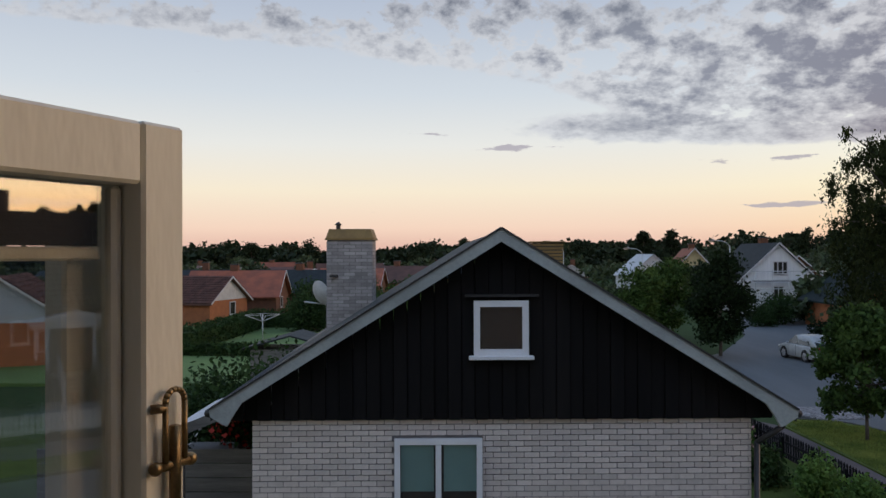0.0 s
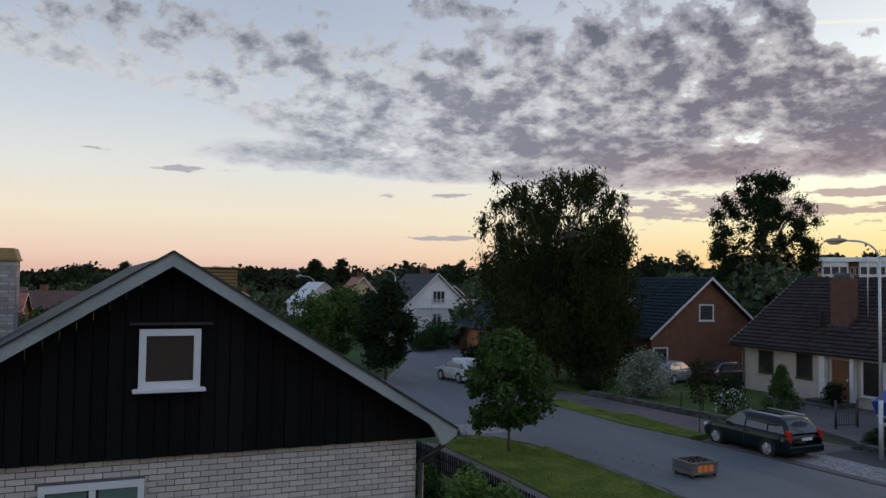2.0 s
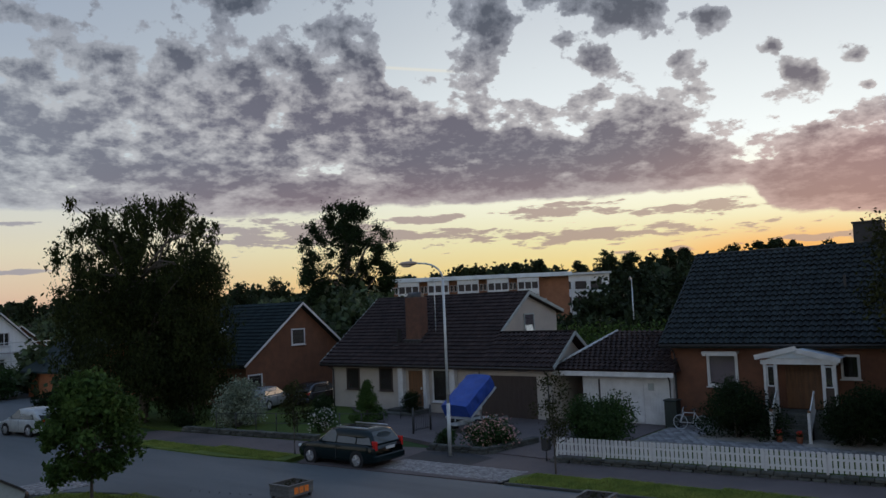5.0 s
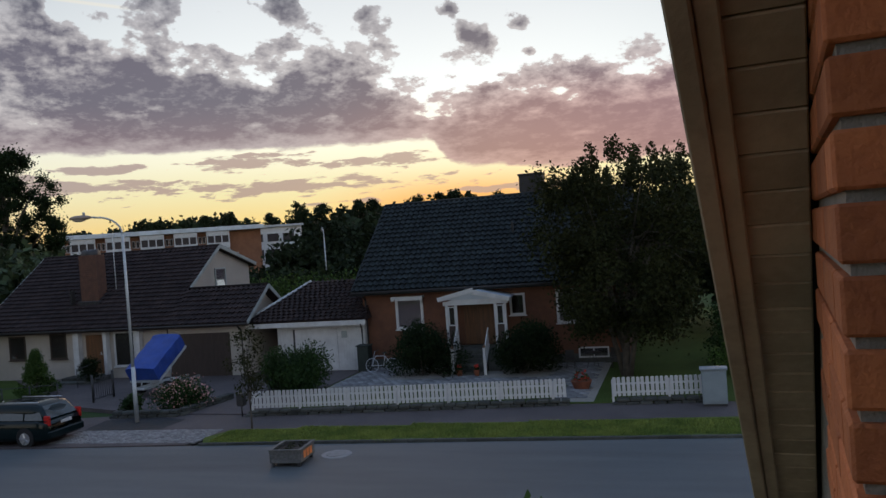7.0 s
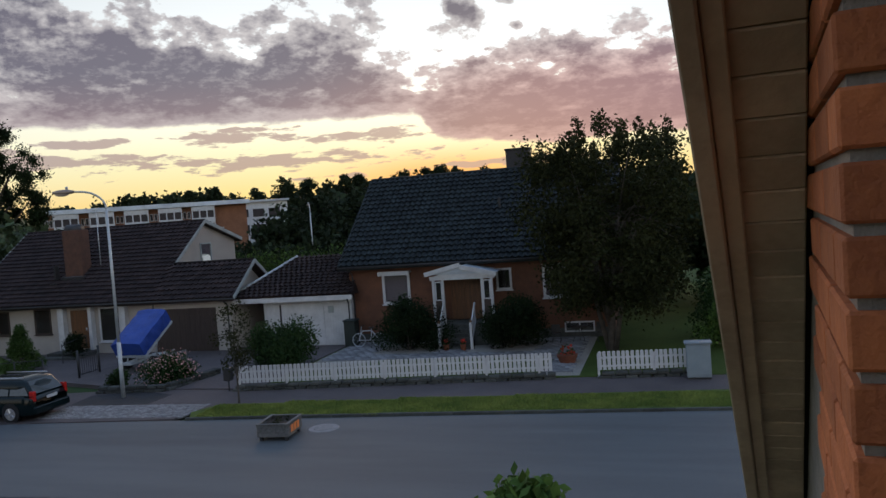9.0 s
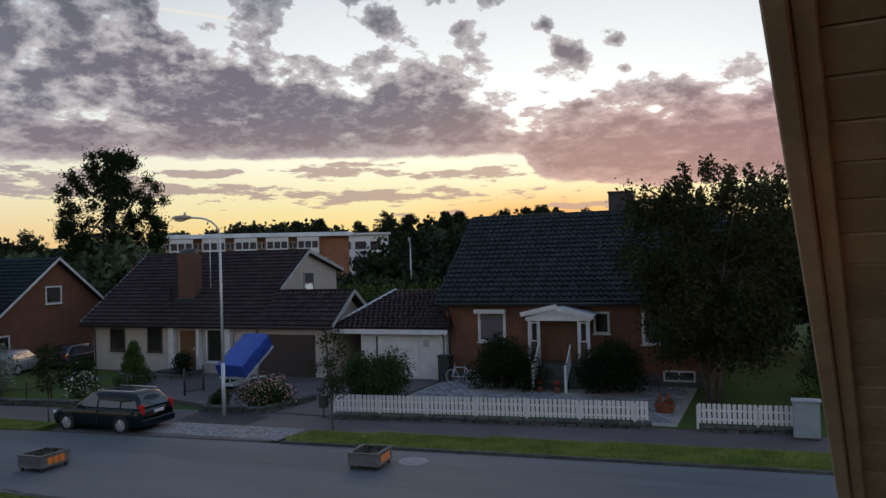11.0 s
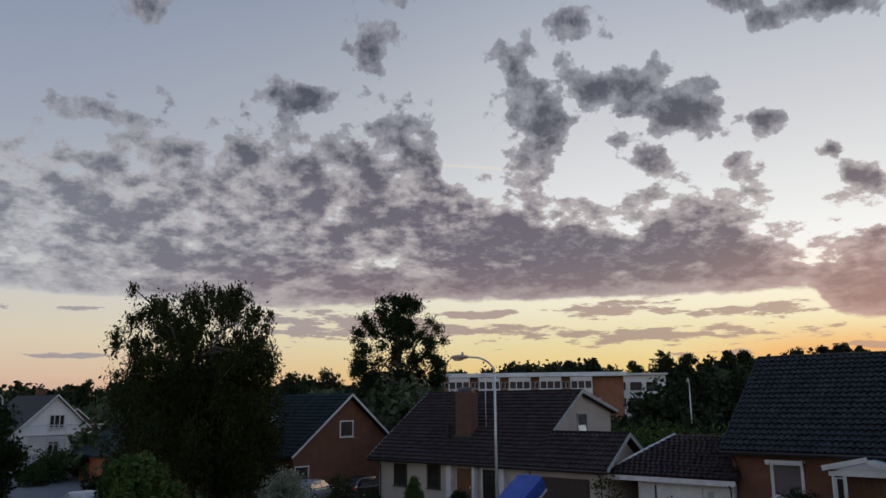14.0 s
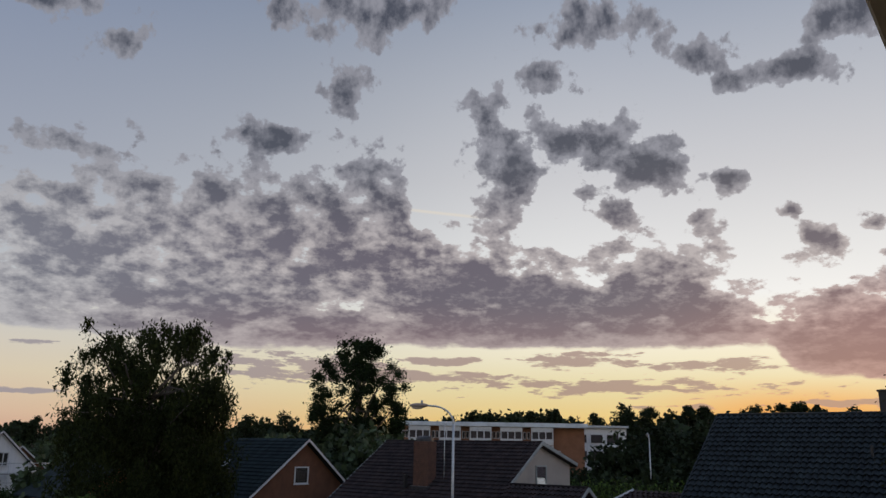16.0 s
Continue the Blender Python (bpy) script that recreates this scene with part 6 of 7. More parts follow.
    e.matrix_basis = Matrix.Translation(loc) @ Matrix.Rotation(radians(ang), 4, "Z")
    return e


car("dark green estate car parked at the kerb", mat("dark_green_paint", (.004, .011, .012), (.003, .009, .010), 0.15, 2.0, bump=0, spec=0.3), (23.5, 23.75, 0), 1.5, 4.55, 1.51)
car("white hatchback parked by the side road", mat("white_car_paint", (.45, .48, .50), None, 0.25, 2.0, bump=0), (20.9, 46.6, 0), 8, 4.1, 1.5, False)
car("silver car parked in a drive behind shrubs", mat("silver_paint", (.25, .27, .29), None, 0.25, 2.0, bump=0), (33.9, 42.0, 0), -70, 4.3, 1.45, False)
car("dark car parked beside the brick house", mat("black_paint", (.02, .022, .028), None, 0.2, 2.0, bump=0, spec=0.7), (37.3, 40.6, 0), -80, 4.4, 1.48, False)


def planter(x, y, ang):
    e = thing("planter_box", "low weathered wooden traffic planter with orange reflectors", "planter", "traffic planters")
    for i in range(3):
        z0 = 0.13 + i * 0.13
        for sy in (-1, 1):
            box("plank", -0.66, 0.66, sy * 0.56 - 0.02, sy * 0.56 + 0.02, z0, z0 + 0.122, weathered_wood, e, bevel=0.006)
        for sx in (-1, 1):
            box("plank", sx * 0.64 - 0.02, sx * 0.64 + 0.02, -0.538, 0.538, z0, z0 + 0.122, weathered_wood, e, bevel=0.006)
    for sy in (-1, 1):
        box("rim", -0.70, 0.70, sy * 0.55 - 0.055, sy * 0.55 + 0.055, 0.52, 0.555, weathered_wood, e, bevel=0.006)
        box("rim", sy * 0.63 - 0.055, sy * 0.63 + 0.055, -0.493, 0.493, 0.521, 0.554, weathered_wood, e, bevel=0.006)
        for sx in (-1, 1):
            box("foot", sx * 0.56 - 0.055, sx * 0.56 + 0.055, sy * 0.47 - 0.055, sy * 0.47 + 0.055, 0.0, 0.13, dark_metal, e, bevel=0.01)
    bm = bmesh.new()
    bmesh.ops.create_grid(bm, x_segments=14, y_segments=10, size=0.5, matrix=Matrix.Diagonal((1.2, 1.06, 1, 1)))
    rr = random.Random(3)
    for v in bm.verts:
        v.co.z = 0.44 + rr.uniform(-0.03, 0.03)
    part("earth", bm, soil, e, "dark earth with a few dry plants")
    leaves("plants", [(0.2, 0.1, 0.5), (-0.2, 0, 0.5), (0.35, -0.2, 0.5)], [0.12, 0.14, 0.1], 160, 0.035, leaf_russet, e, seed=4, kind="stuff")
    for sy in (-0.583,):
        for k in range(3):
            box("reflector", -0.40 + k * 0.28, -0.17 + k * 0.28, sy - 0.006, sy, 0.21, 0.45, orange_reflector, e, bevel=0.003)
    e.matrix_basis = pose(x, y, 0, 0, 0, ang) @ Matrix.Diagonal((0.84, 0.84, 0.92, 1))
    return e


planter(18.2, 21.15, 3)
planter(21.4, 11.3, 5)
mc = thing("manhole_cover", "round grey concrete manhole cover in the asphalt", "manhole cover")
bm = bmesh.new()
bmesh.ops.create_cone(bm, cap_ends=True, segments=28, radius1=0.48, radius2=0.46, depth=0.02, matrix=Matrix.Translation((22.2, 10.25, 0.012)))
part("surround", bm, mat("concrete", (.3, .29, .29), None, 0.9, 4.0), mc)
bm = bmesh.new()
bmesh.ops.create_cone(bm, cap_ends=True, segments=28, radius1=0.31, radius2=0.3, depth=0.012, matrix=Matrix.Translation((22.2, 10.25, 0.03)))
part("lid", bm, mat("lid_concrete", (.27, .26, .25), (.2, .195, .19), 0.9, 5.0), mc)

slab("asphalt_patch", [(25.2, 18.7), (26.7, 18.7), (27.1, 20.3), (26.6, 22.3), (24.7, 22.0)], 0.034, 0.02, patch, label="fresh black asphalt patch in the footpath", kind="structure", category="pavement")


def pickets(label, ax, ay, bx, by, n, h, w, m, z=0.25, name="picket_fence", post_every=12, rail_z=(0.2, 0.62), tip=0.55):
    e = thing(name, label, "fence")
    d = math.hypot(bx - ax, by - ay)
    ang = math.degrees(math.atan2(by - ay, bx - ax))
    for q in rail_z:
        box("rail", 0, d, 0.0, 0.03, q * h, q * h + 0.07, m, e, bevel=0.004)
    me = None
    for i in range(n):
        if me is None:
            pv = [(-w / 2, 0.05), (w / 2, 0.05), (w / 2, h - w * tip), (0, h), (-w / 2, h - w * tip)]
            vs = [(x, -0.022, q) for x, q in pv] + [(x, -0.001, q) for x, q in pv]
            ob = mesh_ob("picket", vs, [(0, 1, 2, 3, 4), (9, 8, 7, 6, 5)] + [(k, 5 + k, 5 + (k + 1) % 5, (k + 1) % 5) for k in range(5)], m, e)
            me = ob.data
        else:
            ob = new("picket", me)
            ob.parent = e
        ob.location = (w / 2 + (d - w) * i / (n - 1), 0, 0)
        ob.rotation_euler = (0, radians(rnd.uniform(-1.2, 1.2)), 0)
    for i in range(0, n + 1, post_every):
        xx = min(d - 0.05, d * i / n)
        box("post", xx - 0.04, xx + 0.04, 0.031, 0.11, -z, h * 0.86, m, e)
    e.matrix_basis = pose(ax, ay, z, 0, 0, ang)
    return e


rnd = random.Random(9)
pickets("white painted wooden picket fence on a low stone base", 27.2, 16.05, 28.6, 4.1, 75, 0.72, 0.118, white_paint, 0.27, tip=0.15)
pickets("white painted wooden picket fence on a low stone base", 28.62, 2.45, 28.9, -0.75, 20, 0.72, 0.118, white_paint, 0.27, tip=0.15)
pickets("low dark stained wooden picket fence along the garden", 10.45, 4.0, 10.2, 22.0, 120, 0.78, 0.085, dark_boards, 0.05)
pickets("low dark stained wooden picket fence along the garden", 10.18, 22.05, 9.7, 29.4, 50, 0.78, 0.085, dark_boards, 0.05)


def stone_row(label, ax, ay, bx, by, h, w=0.35):
    e = thing("stone_wall", label, "wall", "low stone walls")
    d = math.hypot(bx - ax, by - ay)
    n = int(d / 0.42)
    rr = random.Random(int(d * 7))
    for k in range(2):
        for i in range(n):
            x0 = d * (i + 0.5 * (k % 2) * 0.6) / n
            box("stone", x0 + 0.008, min(d, x0 + d / n * rr.uniform(0.9, 1.0)), -w / 2 + rr.uniform(-.02, .02), w / 2 + rr.uniform(-.02, .02), k * h / 2, (k + 1) * h / 2 - 0.012 + rr.uniform(-.01, .02), stone, e, bevel=0.025)
    e.matrix_basis = pose(ax, ay, 0, 0, 0, math.degrees(math.atan2(by - ay, bx - ax)))


stone_row("low mossy stone wall under the picket fence", 27.22, 16.3, 28.64, 4.0, 0.26)
stone_row("low mossy stone wall under the picket fence", 28.66, 2.5, 28.94, -0.8, 0.26)
stone_row("low grey stone wall along the lawn", 25.4, 38.6, 26.6, 29.0, 0.28)
stone_row("low grey stone edging of the rose bed", 27.0, 22.4, 27.3, 19.4, 0.3)
stone_row("low grey stone edging of the rose bed", 27.3, 19.4, 30.5, 19.0, 0.3)

cb = thing("cabinet", "pale grey steel utility cabinet by the fence", "utility cabinet")
box("body", 28.15, 28.6, -1.35, -0.55, 0.1, 1.25, mat("cabinet_grey", (.23, .28, .31), (.19, .23, .26), 0.5, 2.0), cb, bevel=0.015)
box("lid", 28.1, 28.65, -1.4, -0.5, 1.25, 1.31, MATS["cabinet_grey"], cb, bevel=0.015)
box("door", 28.13, 28.149, -1.3, -0.6, 0.2, 1.2, MATS["cabinet_grey"], cb, bevel=0.004)
box("base", 28.17, 28.58, -1.33, -0.57, -0.05, 0.1, dark_metal, cb)
pb = thing("mailbox", "black steel letterbox at the end of the fence", "mailbox")
box("body", 27.0, 27.3, 16.3, 16.6, 0.45, 0.95, dark_metal, pb, bevel=0.03)
rod("post", (27.15, 16.45, 0), (27.15, 16.45, 0.45), 0.03, dark_metal, pb)

# tipped trailer under a blue tarpaulin
tr = thing("trailer", "tipping trailer raised on its chassis under a blue tarpaulin", "trailer")
TM = Matrix.Translation((32.26, 24.05, 1.70)) @ Matrix.Rotation(radians(-30), 4, "Y")
bm = bmesh.new()
r = bmesh.ops.create_cube(bm, size=1, matrix=Matrix.Diagonal((2.55, 1.56, 0.68, 1)))
bmesh.ops.subdivide_edges(bm, edges=bm.edges[:], cuts=7, use_grid_fill=True)
for v in bm.verts:
    x, y, z = v.co
    if z > 0.3:
        v.co.z += 0.05 * (1 - (y / 0.78) ** 2) - 0.035 * (abs(y) > 0.7) + 0.02 * math.sin(x * 6.0) * (1 - abs(y) / 0.8)
    v.co.y += 0.02 * math.sin(x * 9.0 + z * 7) * (abs(y) > 0.7)
    v.co += Vector((noise.noise((x * 2, y * 2, z * 2)), noise.noise((x * 2 + 9, y * 2, z * 2)), noise.noise((x * 2, y * 2 + 9, z * 2)))) * 0.035
bm.transform(TM)
part("tarpaulin", bm, blue_tarp, tr, "bright blue tarpaulin with creases")
box("bed", -1.3, 1.3, -0.8, 0.8, -0.46, -0.36, lamp_steel, tr, m=TM)
box("chassis", 30.9, 33.7, 23.75, 24.35, 0.38, 0.48, lamp_steel, tr, bevel=0.01)
for sy in (-1, 1):
    bm = bmesh.new()
    bmesh.ops.create_cone(bm, cap_ends=True, segments=20, radius1=0.3, radius2=0.3, depth=0.18, matrix=Matrix.Translation((32.0, 24.05 + sy * 0.72, 0.31)) @ Matrix.Rotation(radians(90), 4, "X"))
    part("wheel", bm, rubber, tr)
    rod("prop", (32.9, 24.05 + sy * 0.25, 0.45), (33.15, 24.05 + sy * 0.25, 1.8), 0.035, lamp_steel, tr)
    rod("pivot", (31.4, 24.05 + sy * 0.25, 0.45), (31.5, 24.05 + sy * 0.25, 0.86), 0.035, lamp_steel, tr)
rod("drawbar", (33.6, 24.05, 0.43), (34.7, 24.05, 0.4), 0.05, lamp_steel, tr)
rod("jockey_leg", (34.5, 24.05, 0.0), (34.5, 24.05, 0.45), 0.04, lamp_steel, tr)
fw = thing("low_wall", "pale wooden edging beside the trailer", "wall")
box("board", 30.9, 34.2, 23.0, 23.1, 0.05, 0.5, weathered_wood, fw)

# iron gate and garden fence
gt = thing("metal_gate", "open black iron garden gate", "gate")
for k in range(9):
    rod("bar", (30.0 + k * 0.14, 25.75, 0.15), (30.0 + k * 0.14, 25.75, 1.15), 0.012, dark_metal, gt)
for zz in (0.2, 1.1):
    rod("rail", (29.95, 25.75, zz), (31.2, 25.75, zz), 0.018, dark_metal, gt)
for xx in (29.9, 31.25):
    rod("post", (xx, 25.75, 0.0), (xx, 25.75, 1.3), 0.05, dark_metal, gt)
gf = thing("garden_fence", "thin dark iron fence along the lawn", "fence")
for k in range(9):
    x, y = 26.0 + k * 0.42, 36.4 - k * 1.15
    rod("post", (x, y, 0), (x, y, 1.05), 0.03, dark_metal, gf)
for zz in (0.5, 1.0):
    rod("rail", (26.0, 36.4, zz), (29.4, 27.1, zz), 0.015, dark_metal, gf)
hr = thing("handrail", "black iron handrail by the front steps", "handrail")
tube("rail", [(33.6, 29.9, 0.0), (33.6, 29.9, 0.95), (35.4, 29.9, 1.2), (35.4, 29.9, 0.3)], 0.02, dark_metal, hr)

# bicycle, table, pots on the paved yard
slab("yard_base", [(29.0, 3.2), (37.3, 3.2), (37.3, 15.3), (30.5, 15.3), (33.0, 11.5), (32.5, 4.5), (29.0, 4.6)], 0.055, 0.03, pale_mortar, label="pale sand bed under the paving", kind="structure", category="paving")
bk = thing("bicycle", "old bicycle leaning by the brick wall", "bicycle")
for yy in (13.25, 14.3):
    bm = bmesh.new()
    for k in range(20):
        a, b = k * math.pi / 10, (k + 1) * math.pi / 10
        add_rod(bm, (36.6, yy + 0.33 * math.cos(a), 0.40 + 0.33 * math.sin(a)), (36.6, yy + 0.33 * math.cos(b), 0.40 + 0.33 * math.sin(b)), 0.02, 0.02, 5)
    for k in range(8):
        a = k * math.pi / 4
        add_rod(bm, (36.6, yy, 0.40), (36.6, yy + 0.33 * math.cos(a), 0.40 + 0.33 * math.sin(a)), 0.005, 0.005, 4)
    part("wheel", bm, lamp_steel, bk)
tube("frame", [(36.6, 13.25, 0.4), (36.6, 13.6, 0.85), (36.6, 14.1, 0.85), (36.6, 14.3, 0.4), (36.6, 13.7, 0.38), (36.6, 13.6, 0.85)], 0.022, white_paint, bk)
box("saddle", 36.53, 36.67, 13.5, 13.75, 0.98, 1.03, dark_metal, bk, bevel=0.02)
rod("seat_post", (36.6, 13.62, 0.85), (36.6, 13.62, 0.98), 0.015, lamp_steel, bk)
tube("handlebar", [(36.35, 14.05, 1.1), (36.6, 14.15, 1.08), (36.85, 14.05, 1.1)], 0.015, dark_metal, bk)
rod("fork", (36.6, 14.12, 1.08), (36.6, 14.3, 0.4), 0.018, lamp_steel, bk)
bk.matrix_basis = pose(-0.5, 0.3, 0)
tb = thing("garden_table", "dark metal garden table with a white bowl on it", "table")
bm = bmesh.new()
bmesh.ops.create_cone(bm, cap_ends=True, segments=20, radius1=0.4, radius2=0.4, depth=0.03, matrix=Matrix.Translation((36.0, 3.9, 0.74)))
part("tabletop", bm, dark_metal, tb)
for k in range(3):
    a = k * 2.1
    rod("leg", (36.0 + 0.1 * math.cos(a), 3.9 + 0.1 * math.sin(a), 0.73), (36.0 + 0.32 * math.cos(a), 3.9 + 0.32 * math.sin(a), 0.05), 0.015, dark_metal, tb)


def garden_chair(x, y, a):
    e = thing("garden_chair", "dark metal folding garden chair", "chair", "garden chairs")
    box("seat", -0.2, 0.2, -0.2, 0.2, 0.43, 0.46, dark_metal, e, bevel=0.01)
    box("backrest", -0.2, 0.2, 0.19, 0.215, 0.55, 0.88, dark_metal, e, bevel=0.01)
    for sx in (-0.18, 0.18):
        for sy in (-0.18, 0.2):
            rod("leg", (sx, sy, 0.0), (sx, sy, 0.88 if sy > 0 else 0.43), 0.013, dark_metal, e)
    e.matrix_basis = pose(x, y, 0.05, 0, 0, a)


garden_chair(35.9, 4.9, 90)
garden_chair(36.0, 2.9, -80)
for x, y, r, h, m_, l_ in ((31.4, 3.9, 0.42, 0.32, mat("terracotta", (.20, .065, .032), None, 0.85, 5.0), "wide low terracotta flower bowl"), (34.55, 9.75, 0.14, 0.28, MATS["terracotta"], "terracotta pot with red flowers"), (34.55, 8.95, 0.14, 0.28, MATS["terracotta"], "terracotta pot with red flowers")):
    e = thing("flower_pot", l_, "flower pot", "flower pots")
    bm = bmesh.new()
    bmesh.ops.create_cone(bm, cap_ends=True, segments=18, radius1=r * 0.7, radius2=r, depth=h, matrix=Matrix.Translation((x, y, 0.06 + h / 2)))
    part("pot", bm, m_, e)
    leaves("plants", [(x, y, 0.06 + h + 0.08)], [r * 0.8], 200, 0.05, leaf_hedge, e, seed=3, kind="stuff")
    leaves("flowers", [(x, y, 0.06 + h + 0.13)], [r * 0.7], 60, 0.05, petal_red, e, seed=5, flat=1.6, kind="stuff")
bn = thing("wheelie_bin", "dark green wheeled bin beside the garage", "bin")
box("body", 36.3, 36.85, 14.85, 15.45, 0.06, 1.3, mat("bin_green", (.02, .03, .025), None, 0.6, 5.0), bn, bevel=0.03)
box("lid", 36.25, 36.9, 14.8, 15.5, 1.3, 1.37, MATS["bin_green"], bn, bevel=0.03)

# ---- round the black gable house ----
ds = thing("satellite_dish", "large round white satellite dish on a garden mast", "satellite dish")
bm = bmesh.new()
bmesh.ops.create_uvsphere(bm, u_segments=24, v_segments=16, radius=1.0)
for v in [v for v in bm.verts if v.co.z > -0.72]:
    bm.verts.remove(v)
bm.transform(Matrix.Translation((-3.5, 21.0, 5.30)) @ Matrix.Rotation(radians(50), 4, "Z") @ Matrix.Rotation(radians(72), 4, "Y") @ Matrix.Diagonal((0.62, 0.62, 0.66, 1)) @ Matrix.Translation((0, 0, 0.72)))
part("dish", bm, mat("dish_grey", (.42, .45, .48), None, 0.5, 3.0), ds, smooth=True)
rod("mast", (-3.42, 21.22, 0), (-3.42, 21.22, 5.2), 0.04, dark_metal, ds)
rod("arm", (-3.45, 21.1, 4.95), (-4.0, 20.9, 5.03), 0.02, lamp_steel, ds)
dy = thing("clothes_dryer", "white rotary clothes dryer on the lawn", "clothes dryer")
rod("pole", (-14.2, 58, 0), (-14.2, 58, 1.9), 0.04, white_paint, dy)
for k in range(4):
    a = k * math.pi / 2 + 0.4
    rod("arm", (-14.2, 58, 1.35), (-14.2 + 1.3 * math.cos(a), 58 + 1.3 * math.sin(a), 1.85), 0.025, white_paint, dy)
    b = a + math.pi / 2
    rod("line", (-14.2 + 1.3 * math.cos(a), 58 + 1.3 * math.sin(a), 1.85), (-14.2 + 1.3 * math.cos(b), 58 + 1.3 * math.sin(b), 1.85), 0.012, white_paint, dy)
sh = thing("shed", "low garden shed with a dark felt roof", "shed")
box("wall", -9.4, -5.6, 36.0, 38.4, 0, 1.9, weathered_wood, sh)
roof_slab("roof", -9.7, 2.0, -7.5, 2.6, 35.7, 38.7, 0.08, tile_dark, sh)
roof_slab("roof", -5.3, 2.0, -7.5, 2.6, 35.7, 38.7, 0.08, tile_dark, sh)
cp = thing("lean_to_roof", "white corrugated lean-to roof beside the brick wall", "roof")
LM = Matrix.Translation((-2.5, 10.0, 4.45)) @ Matrix.Rotation(radians(-22), 4, "Y")
bm = bmesh.new()
for k in range(14):
    add_box(bm, -1.35, -0.02, k * 0.16, k * 0.16 + 0.09, 0.0, 0.03, 0.006)
    add_box(bm, -1.35, -0.02, k * 0.16 + 0.09, k * 0.16 + 0.16, -0.012, 0.012)
bm.transform(LM)
part("sheet", bm, white_paint, cp, "white corrugated plastic sheet")
box("fascia", -1.37, -0.0, -0.05, -0.005, -0.1, 0.03, weathered_wood, cp, m=LM)
for yy in (10.05, 12.1):
    box("post", -3.62, -3.54, yy, yy + 0.08, 0.0, 3.92, weathered_wood, cp)
fb = thing("board_fence", "grey weathered board fence beside the lean-to", "fence")
for k in range(7):
    box("board", -5.8, -2.5, 10.6, 10.63, 2.2 + k * 0.2, 2.2 + k * 0.2 + 0.19, weathered_wood, fb, bevel=0.004)
for xx in (-5.7, -4.1, -2.6):
    box("post", xx, xx + 0.09, 10.64, 10.72, 0, 3.62, weathered_wood, fb)
shrub("geranium", "red flowering geraniums behind the board fence", -3.2, 11.6, 0.5, 0.45, 0.75, leaf_hedge, 1500, 0.05, 95, petal_red, z=3.35, category="flowers")
rk = thing("flower_shelf", "wooden shelf with flower boxes behind the board fence", "shelf")
box("shelf", -5.4, -2.7, 11.2, 12.0, 3.3, 3.36, weathered_wood, rk)
for xx in (-5.3, -2.8):
    box("post", xx, xx + 0.08, 11.55, 11.63, 0, 3.3, weathered_wood, rk)
shrub("potted_plant", "dark leafy plants on the wooden shelf", -4.4, 11.6, 0.7, 0.4, 0.6, leaf_dark, 1500, 0.05, 96, petal_white, z=3.35, category="flowers")
cy = thing("chimney", "yellow slatted metal chimney cover beyond the ridge", "chimney")
for k in range(7):
    box("slat", 1.74, 2.46, 17.0, 17.6, 6.02 + k * 0.075, 6.02 + k * 0.075 + 0.055, yellow_sheet, cy, bevel=0.005)
box("core", 1.77, 2.43, 17.03, 17.57, 5.0, 6.54, dark_metal, cy)
box("lid", 1.7, 2.5, 16.95, 17.65, 6.55, 6.58, yellow_sheet, cy, bevel=0.01)
bb = thing("barrel", "blue plastic rain barrel in the garden", "barrel")
rod("body", (-10.6, 20.5, 0.05), (-10.6, 20.5, 0.95), 0.3, mat("blue_plastic", (.01, .09, .35), None, 0.5, 5.0), bb, seg=18)
mh = thing("factory_chimneys", "two slim far industrial chimneys on the horizon", "chimney")
for k in (0, 1):
    rod("stack", (316 + k * 9, 560, 0), (316 + k * 9, 560, 39 - 6 * k), 1.2, lamp_steel, mh)

# cracked strip and old repairs in the asphalt
rnd = random.Random(23)
def crack(label, pts, w):
    vs, fs = [], []
    for i, (x, y) in enumerate(pts):
        q = w * rnd.uniform(0.4, 1.4)
        vs += [(x - q + rnd.uniform(-.04, .04), y, 0.006), (x + q + rnd.uniform(-.04, .04), y, 0.006)]
    fs = [(2 * i, 2 * i + 1, 2 * i + 3, 2 * i + 2) for i in range(len(pts) - 1)]
    tagged(mesh_ob("asphalt_crack", vs, fs, patch), label, "road", kind="structure")


crack("dark crumbled edge of the asphalt by the kerb", [(15.98 + 0.06 * math.sin(k * 0.7), 6 + k * 0.3) for k in range(62)], 0.05)
for k in range(7):
    crack("dark tar seam repair in the road", [(17.6 - k * 0.12 + 0.03 * j, 22.6 + k * 0.42 + j * 0.05) for j in range(6)], 0.03)

# ---- pieces last: gable bricks, paving stones, cobbles ----
meshes = {}


def piece(name, w, d, h, material, bev):
    key = (name, round(w, 3))
    if key not in meshes:
        bm = bmesh.new()
        add_box(bm, 0, w, 0, d, 0, h, bev)
        me = bpy.data.meshes.new(name)
        bm.to_mesh(me)
        bm.free()
        me.materials.append(material)
        meshes[key] = me
    return meshes[key]


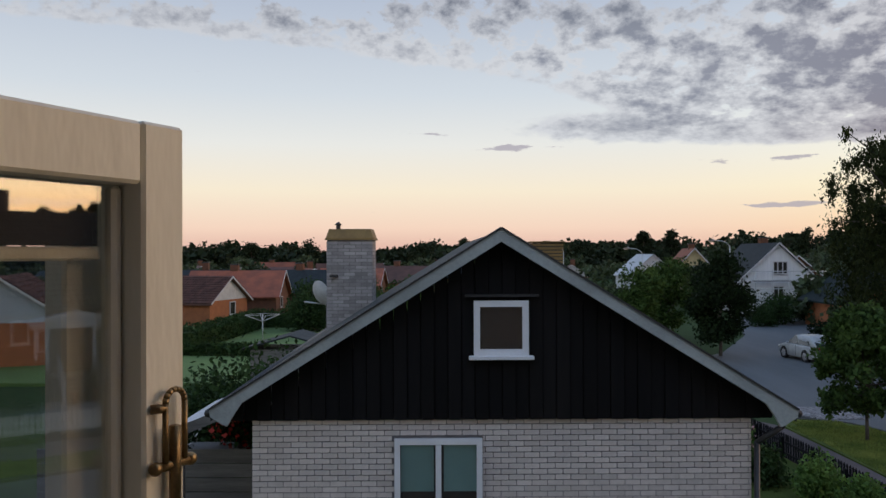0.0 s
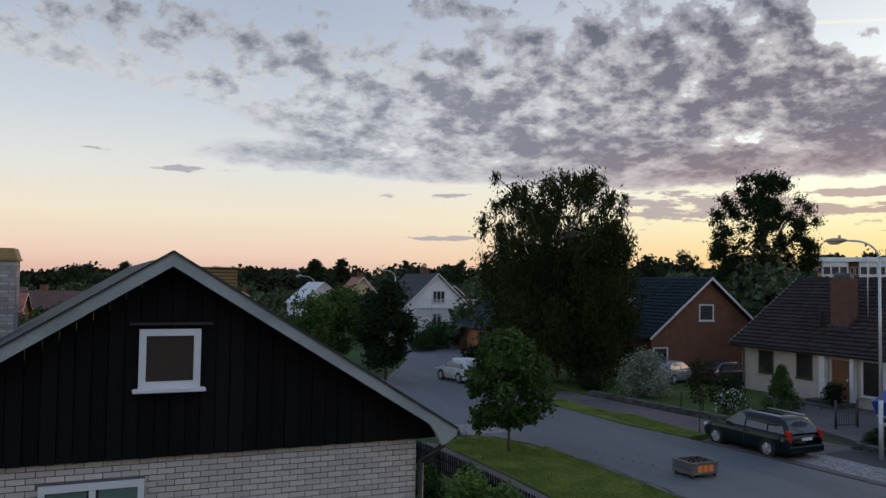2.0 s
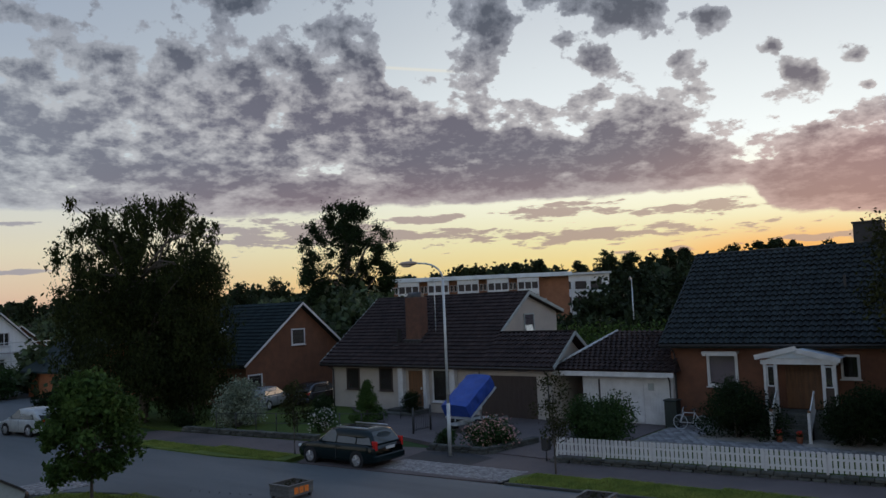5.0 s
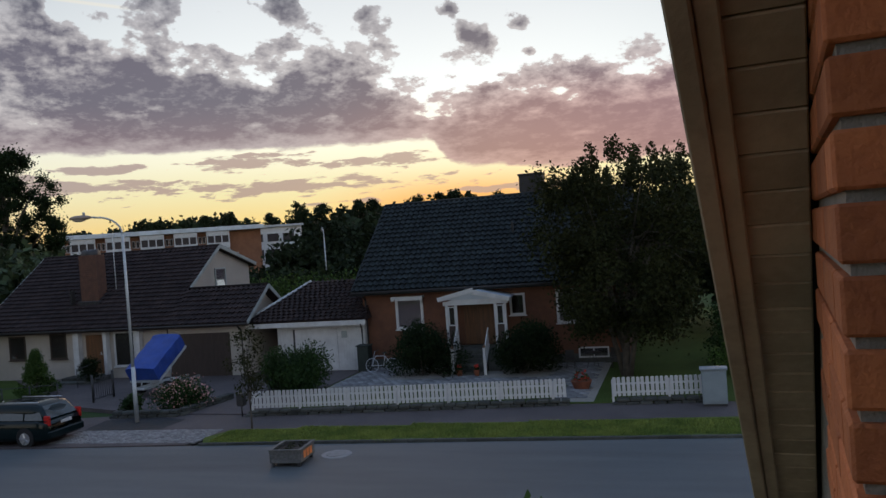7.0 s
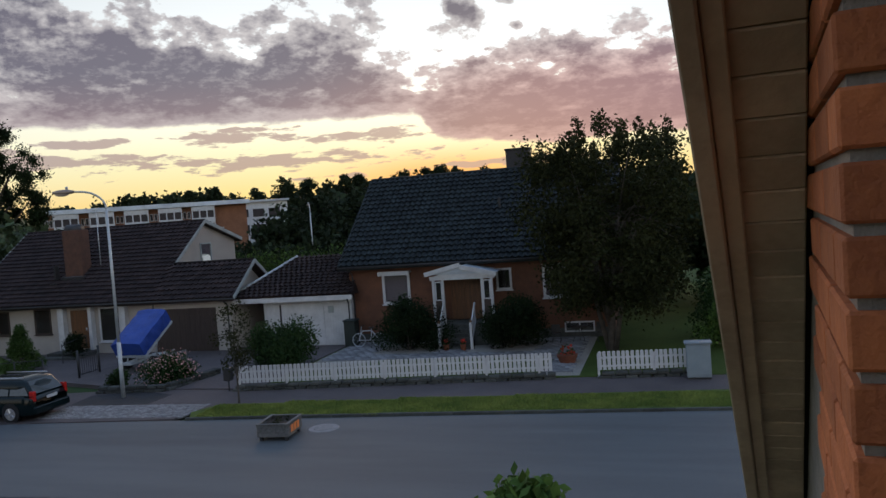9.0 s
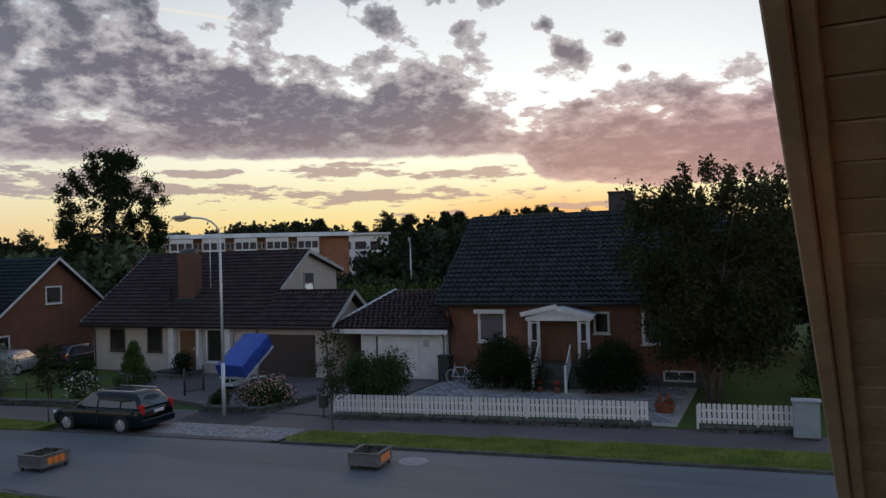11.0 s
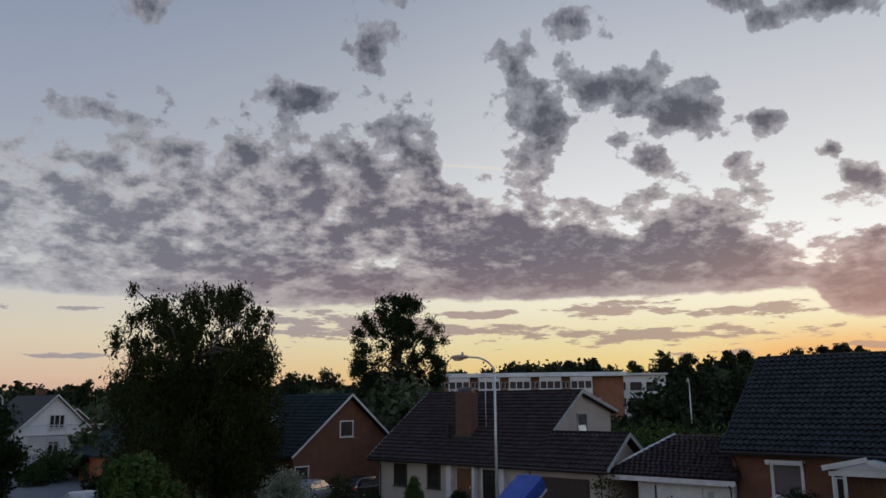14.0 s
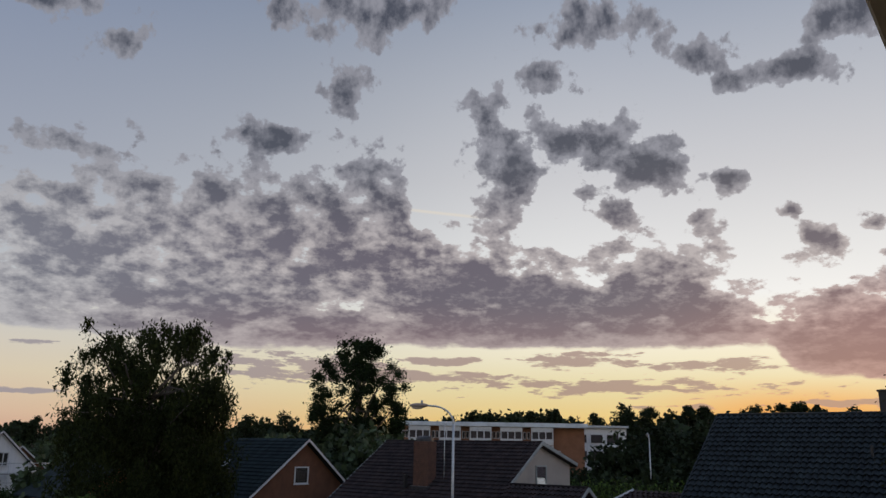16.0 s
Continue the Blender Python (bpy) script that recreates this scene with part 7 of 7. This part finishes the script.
rnd = random.Random(17)
rest = bmesh.new()
count = 0
for j in range(50):
    z = GZ - 0.0685 * (j + 1)
    x = GX0 - (0.0 if j % 2 else 0.095)
    while x < GX1 - 0.02:
        xa, xb = max(x, GX0), min(x + 0.181, GX1)
        x += 0.190
        if xb - xa < 0.03 or (xb > -0.19 - 0.535 and xa < -0.19 + 0.535 and 3.22 < z + 0.055 and z < 4.50):
            if not (xb > -0.72 and xa < 0.34):
                continue
            for qa, qb in ((xa, min(xb, -0.735)), (max(xa, 0.355), xb)):
                if qb - qa > 0.02:
                    add_box(rest, qa, qb, GY - 0.002, GY + 0.1, z, z + 0.058)
            continue
        if count < 300:
            ob = new("brick", piece("brick", xb - xa, 0.1, 0.058, white_brick, 0.005))
            ob.parent = gh
            ob.location = (xa, GY - rnd.uniform(0, 0.006), z + rnd.uniform(-.002, .002))
            count += 1
        else:
            add_box(rest, xa, xb, GY - rnd.uniform(0, 0.005), GY + 0.1, z, z + 0.058)
tagged(part("bricks", rest, white_brick, gh), kind="stuff")
# paving of the front yard
pv = thing("paving", "grey and pale mixed concrete paving stones", "paving", kind="structure")
rest = bmesh.new()
count = 0
inside = lambda x, y: 29.3 < x < 37.2 and 3.3 < y < 15.1 and (x > 32.6 or y < 4.5) and not (x > 33.7 and 5.3 < y < 13.0 and abs(y - 9.35) > 0.75)
for i in range(26):
    for j in range(30):
        x, y = 29.3 + i * 0.31, 3.3 + j * 0.4 + (0.2 if i % 2 else 0)
        if not inside(x, y):
            continue
        if count < 300:
            ob = new("paving_stone", piece("paving_stone", 0.295, 0.385, 0.05, paver, 0.01))
            ob.parent = pv
            ob.location = (x, y, 0.035 + rnd.uniform(-.004, .004))
            count += 1
        else:
            add_box(rest, x, x + 0.295, y, y + 0.385, 0.035, 0.085 + rnd.uniform(-.004, .004))
tagged(part("paving_stones", rest, paver, pv), kind="stuff")
cs = thing("cobbles", "rough grey granite setts at the drive entrance", "cobbles", kind="structure")
rest = bmesh.new()
for i in range(13):
    for j in range(44):
        x, y = 23.35 + i * 0.14 - j * 0.006 + rnd.uniform(-.01, .01), 16.0 + j * 0.135 + rnd.uniform(-.01, .01)
        add_box(rest, x, x + 0.115, y, y + 0.12, -0.02, 0.045 + rnd.uniform(-.01, .012), 0.012)
for i in range(18):
    for j in range(16):
        x, y = 12.9 + i * 0.15 + rnd.uniform(-.01, .01), 29.7 + j * 0.15 + rnd.uniform(-.01, .01)
        if x + y * 0.8 > 37.6:
            add_box(rest, x, x + 0.13, y, y + 0.13, -0.02, 0.03 + rnd.uniform(-.01, .012), 0.012)
tagged(part("setts", rest, cobble, cs), kind="stuff")


def tufts(name, label, zones, n, h, m):
    """Short blades of grass over the given boxes (x0, x1, y0, y1)."""
    rng = np.random.default_rng(5)
    ar = np.array([(b - a) * (d - c) for a, b, c, d in zones])
    k = rng.choice(len(zones), n, p=ar / ar.sum())
    z = np.array(zones)[k]
    p = np.stack([z[:, 0] + (z[:, 1] - z[:, 0]) * rng.random(n), z[:, 2] + (z[:, 3] - z[:, 2]) * rng.random(n), np.full(n, 0.05)], 1)
    a = rng.random(n) * 6.283
    s = np.stack([np.cos(a), np.sin(a), np.zeros(n)], 1) * 0.012
    t = np.stack([rng.normal(size=n) * 0.03, rng.normal(size=n) * 0.03, h * (0.4 + rng.random(n))], 1)
    v = np.stack([p - s, p + s, p + t], 1).reshape(-1, 3)
    me = bpy.data.meshes.new(name)
    me.vertices.add(n * 3)
    me.vertices.foreach_set("co", v.ravel())
    me.loops.add(n * 3)
    me.loops.foreach_set("vertex_index", np.arange(n * 3, dtype=np.int32))
    me.polygons.add(n)
    me.polygons.foreach_set("loop_start", np.arange(0, n * 3, 3, dtype=np.int32))
    me.update(calc_edges=True)
    me.materials.append(m)
    return tagged(new(name, me), label, "grass", kind="stuff")


tufts("grass", "short uneven grass of the road verges", [(24.45, 26.3, -3, 1), (24.15, 26.1, 1, 5), (23.9, 25.8, 5, 9), (23.55, 25.4, 9, 13), (23.3, 24.95, 13, 15.5), (12.15, 15.58, 5, 26.5), (12.0, 14.9, 26.5, 28.3), (12.4, 14.2, 28.3, 29.2), (22.0, 23.3, 27.0, 32), (21.6, 22.7, 32, 37)], 190000, 0.07, mat("grass_blade", (.27, .31, .075), (.11, .165, .036), 0.8, 0.8, bump=0, rand=0.4, spec=0.2, trans=0.3))
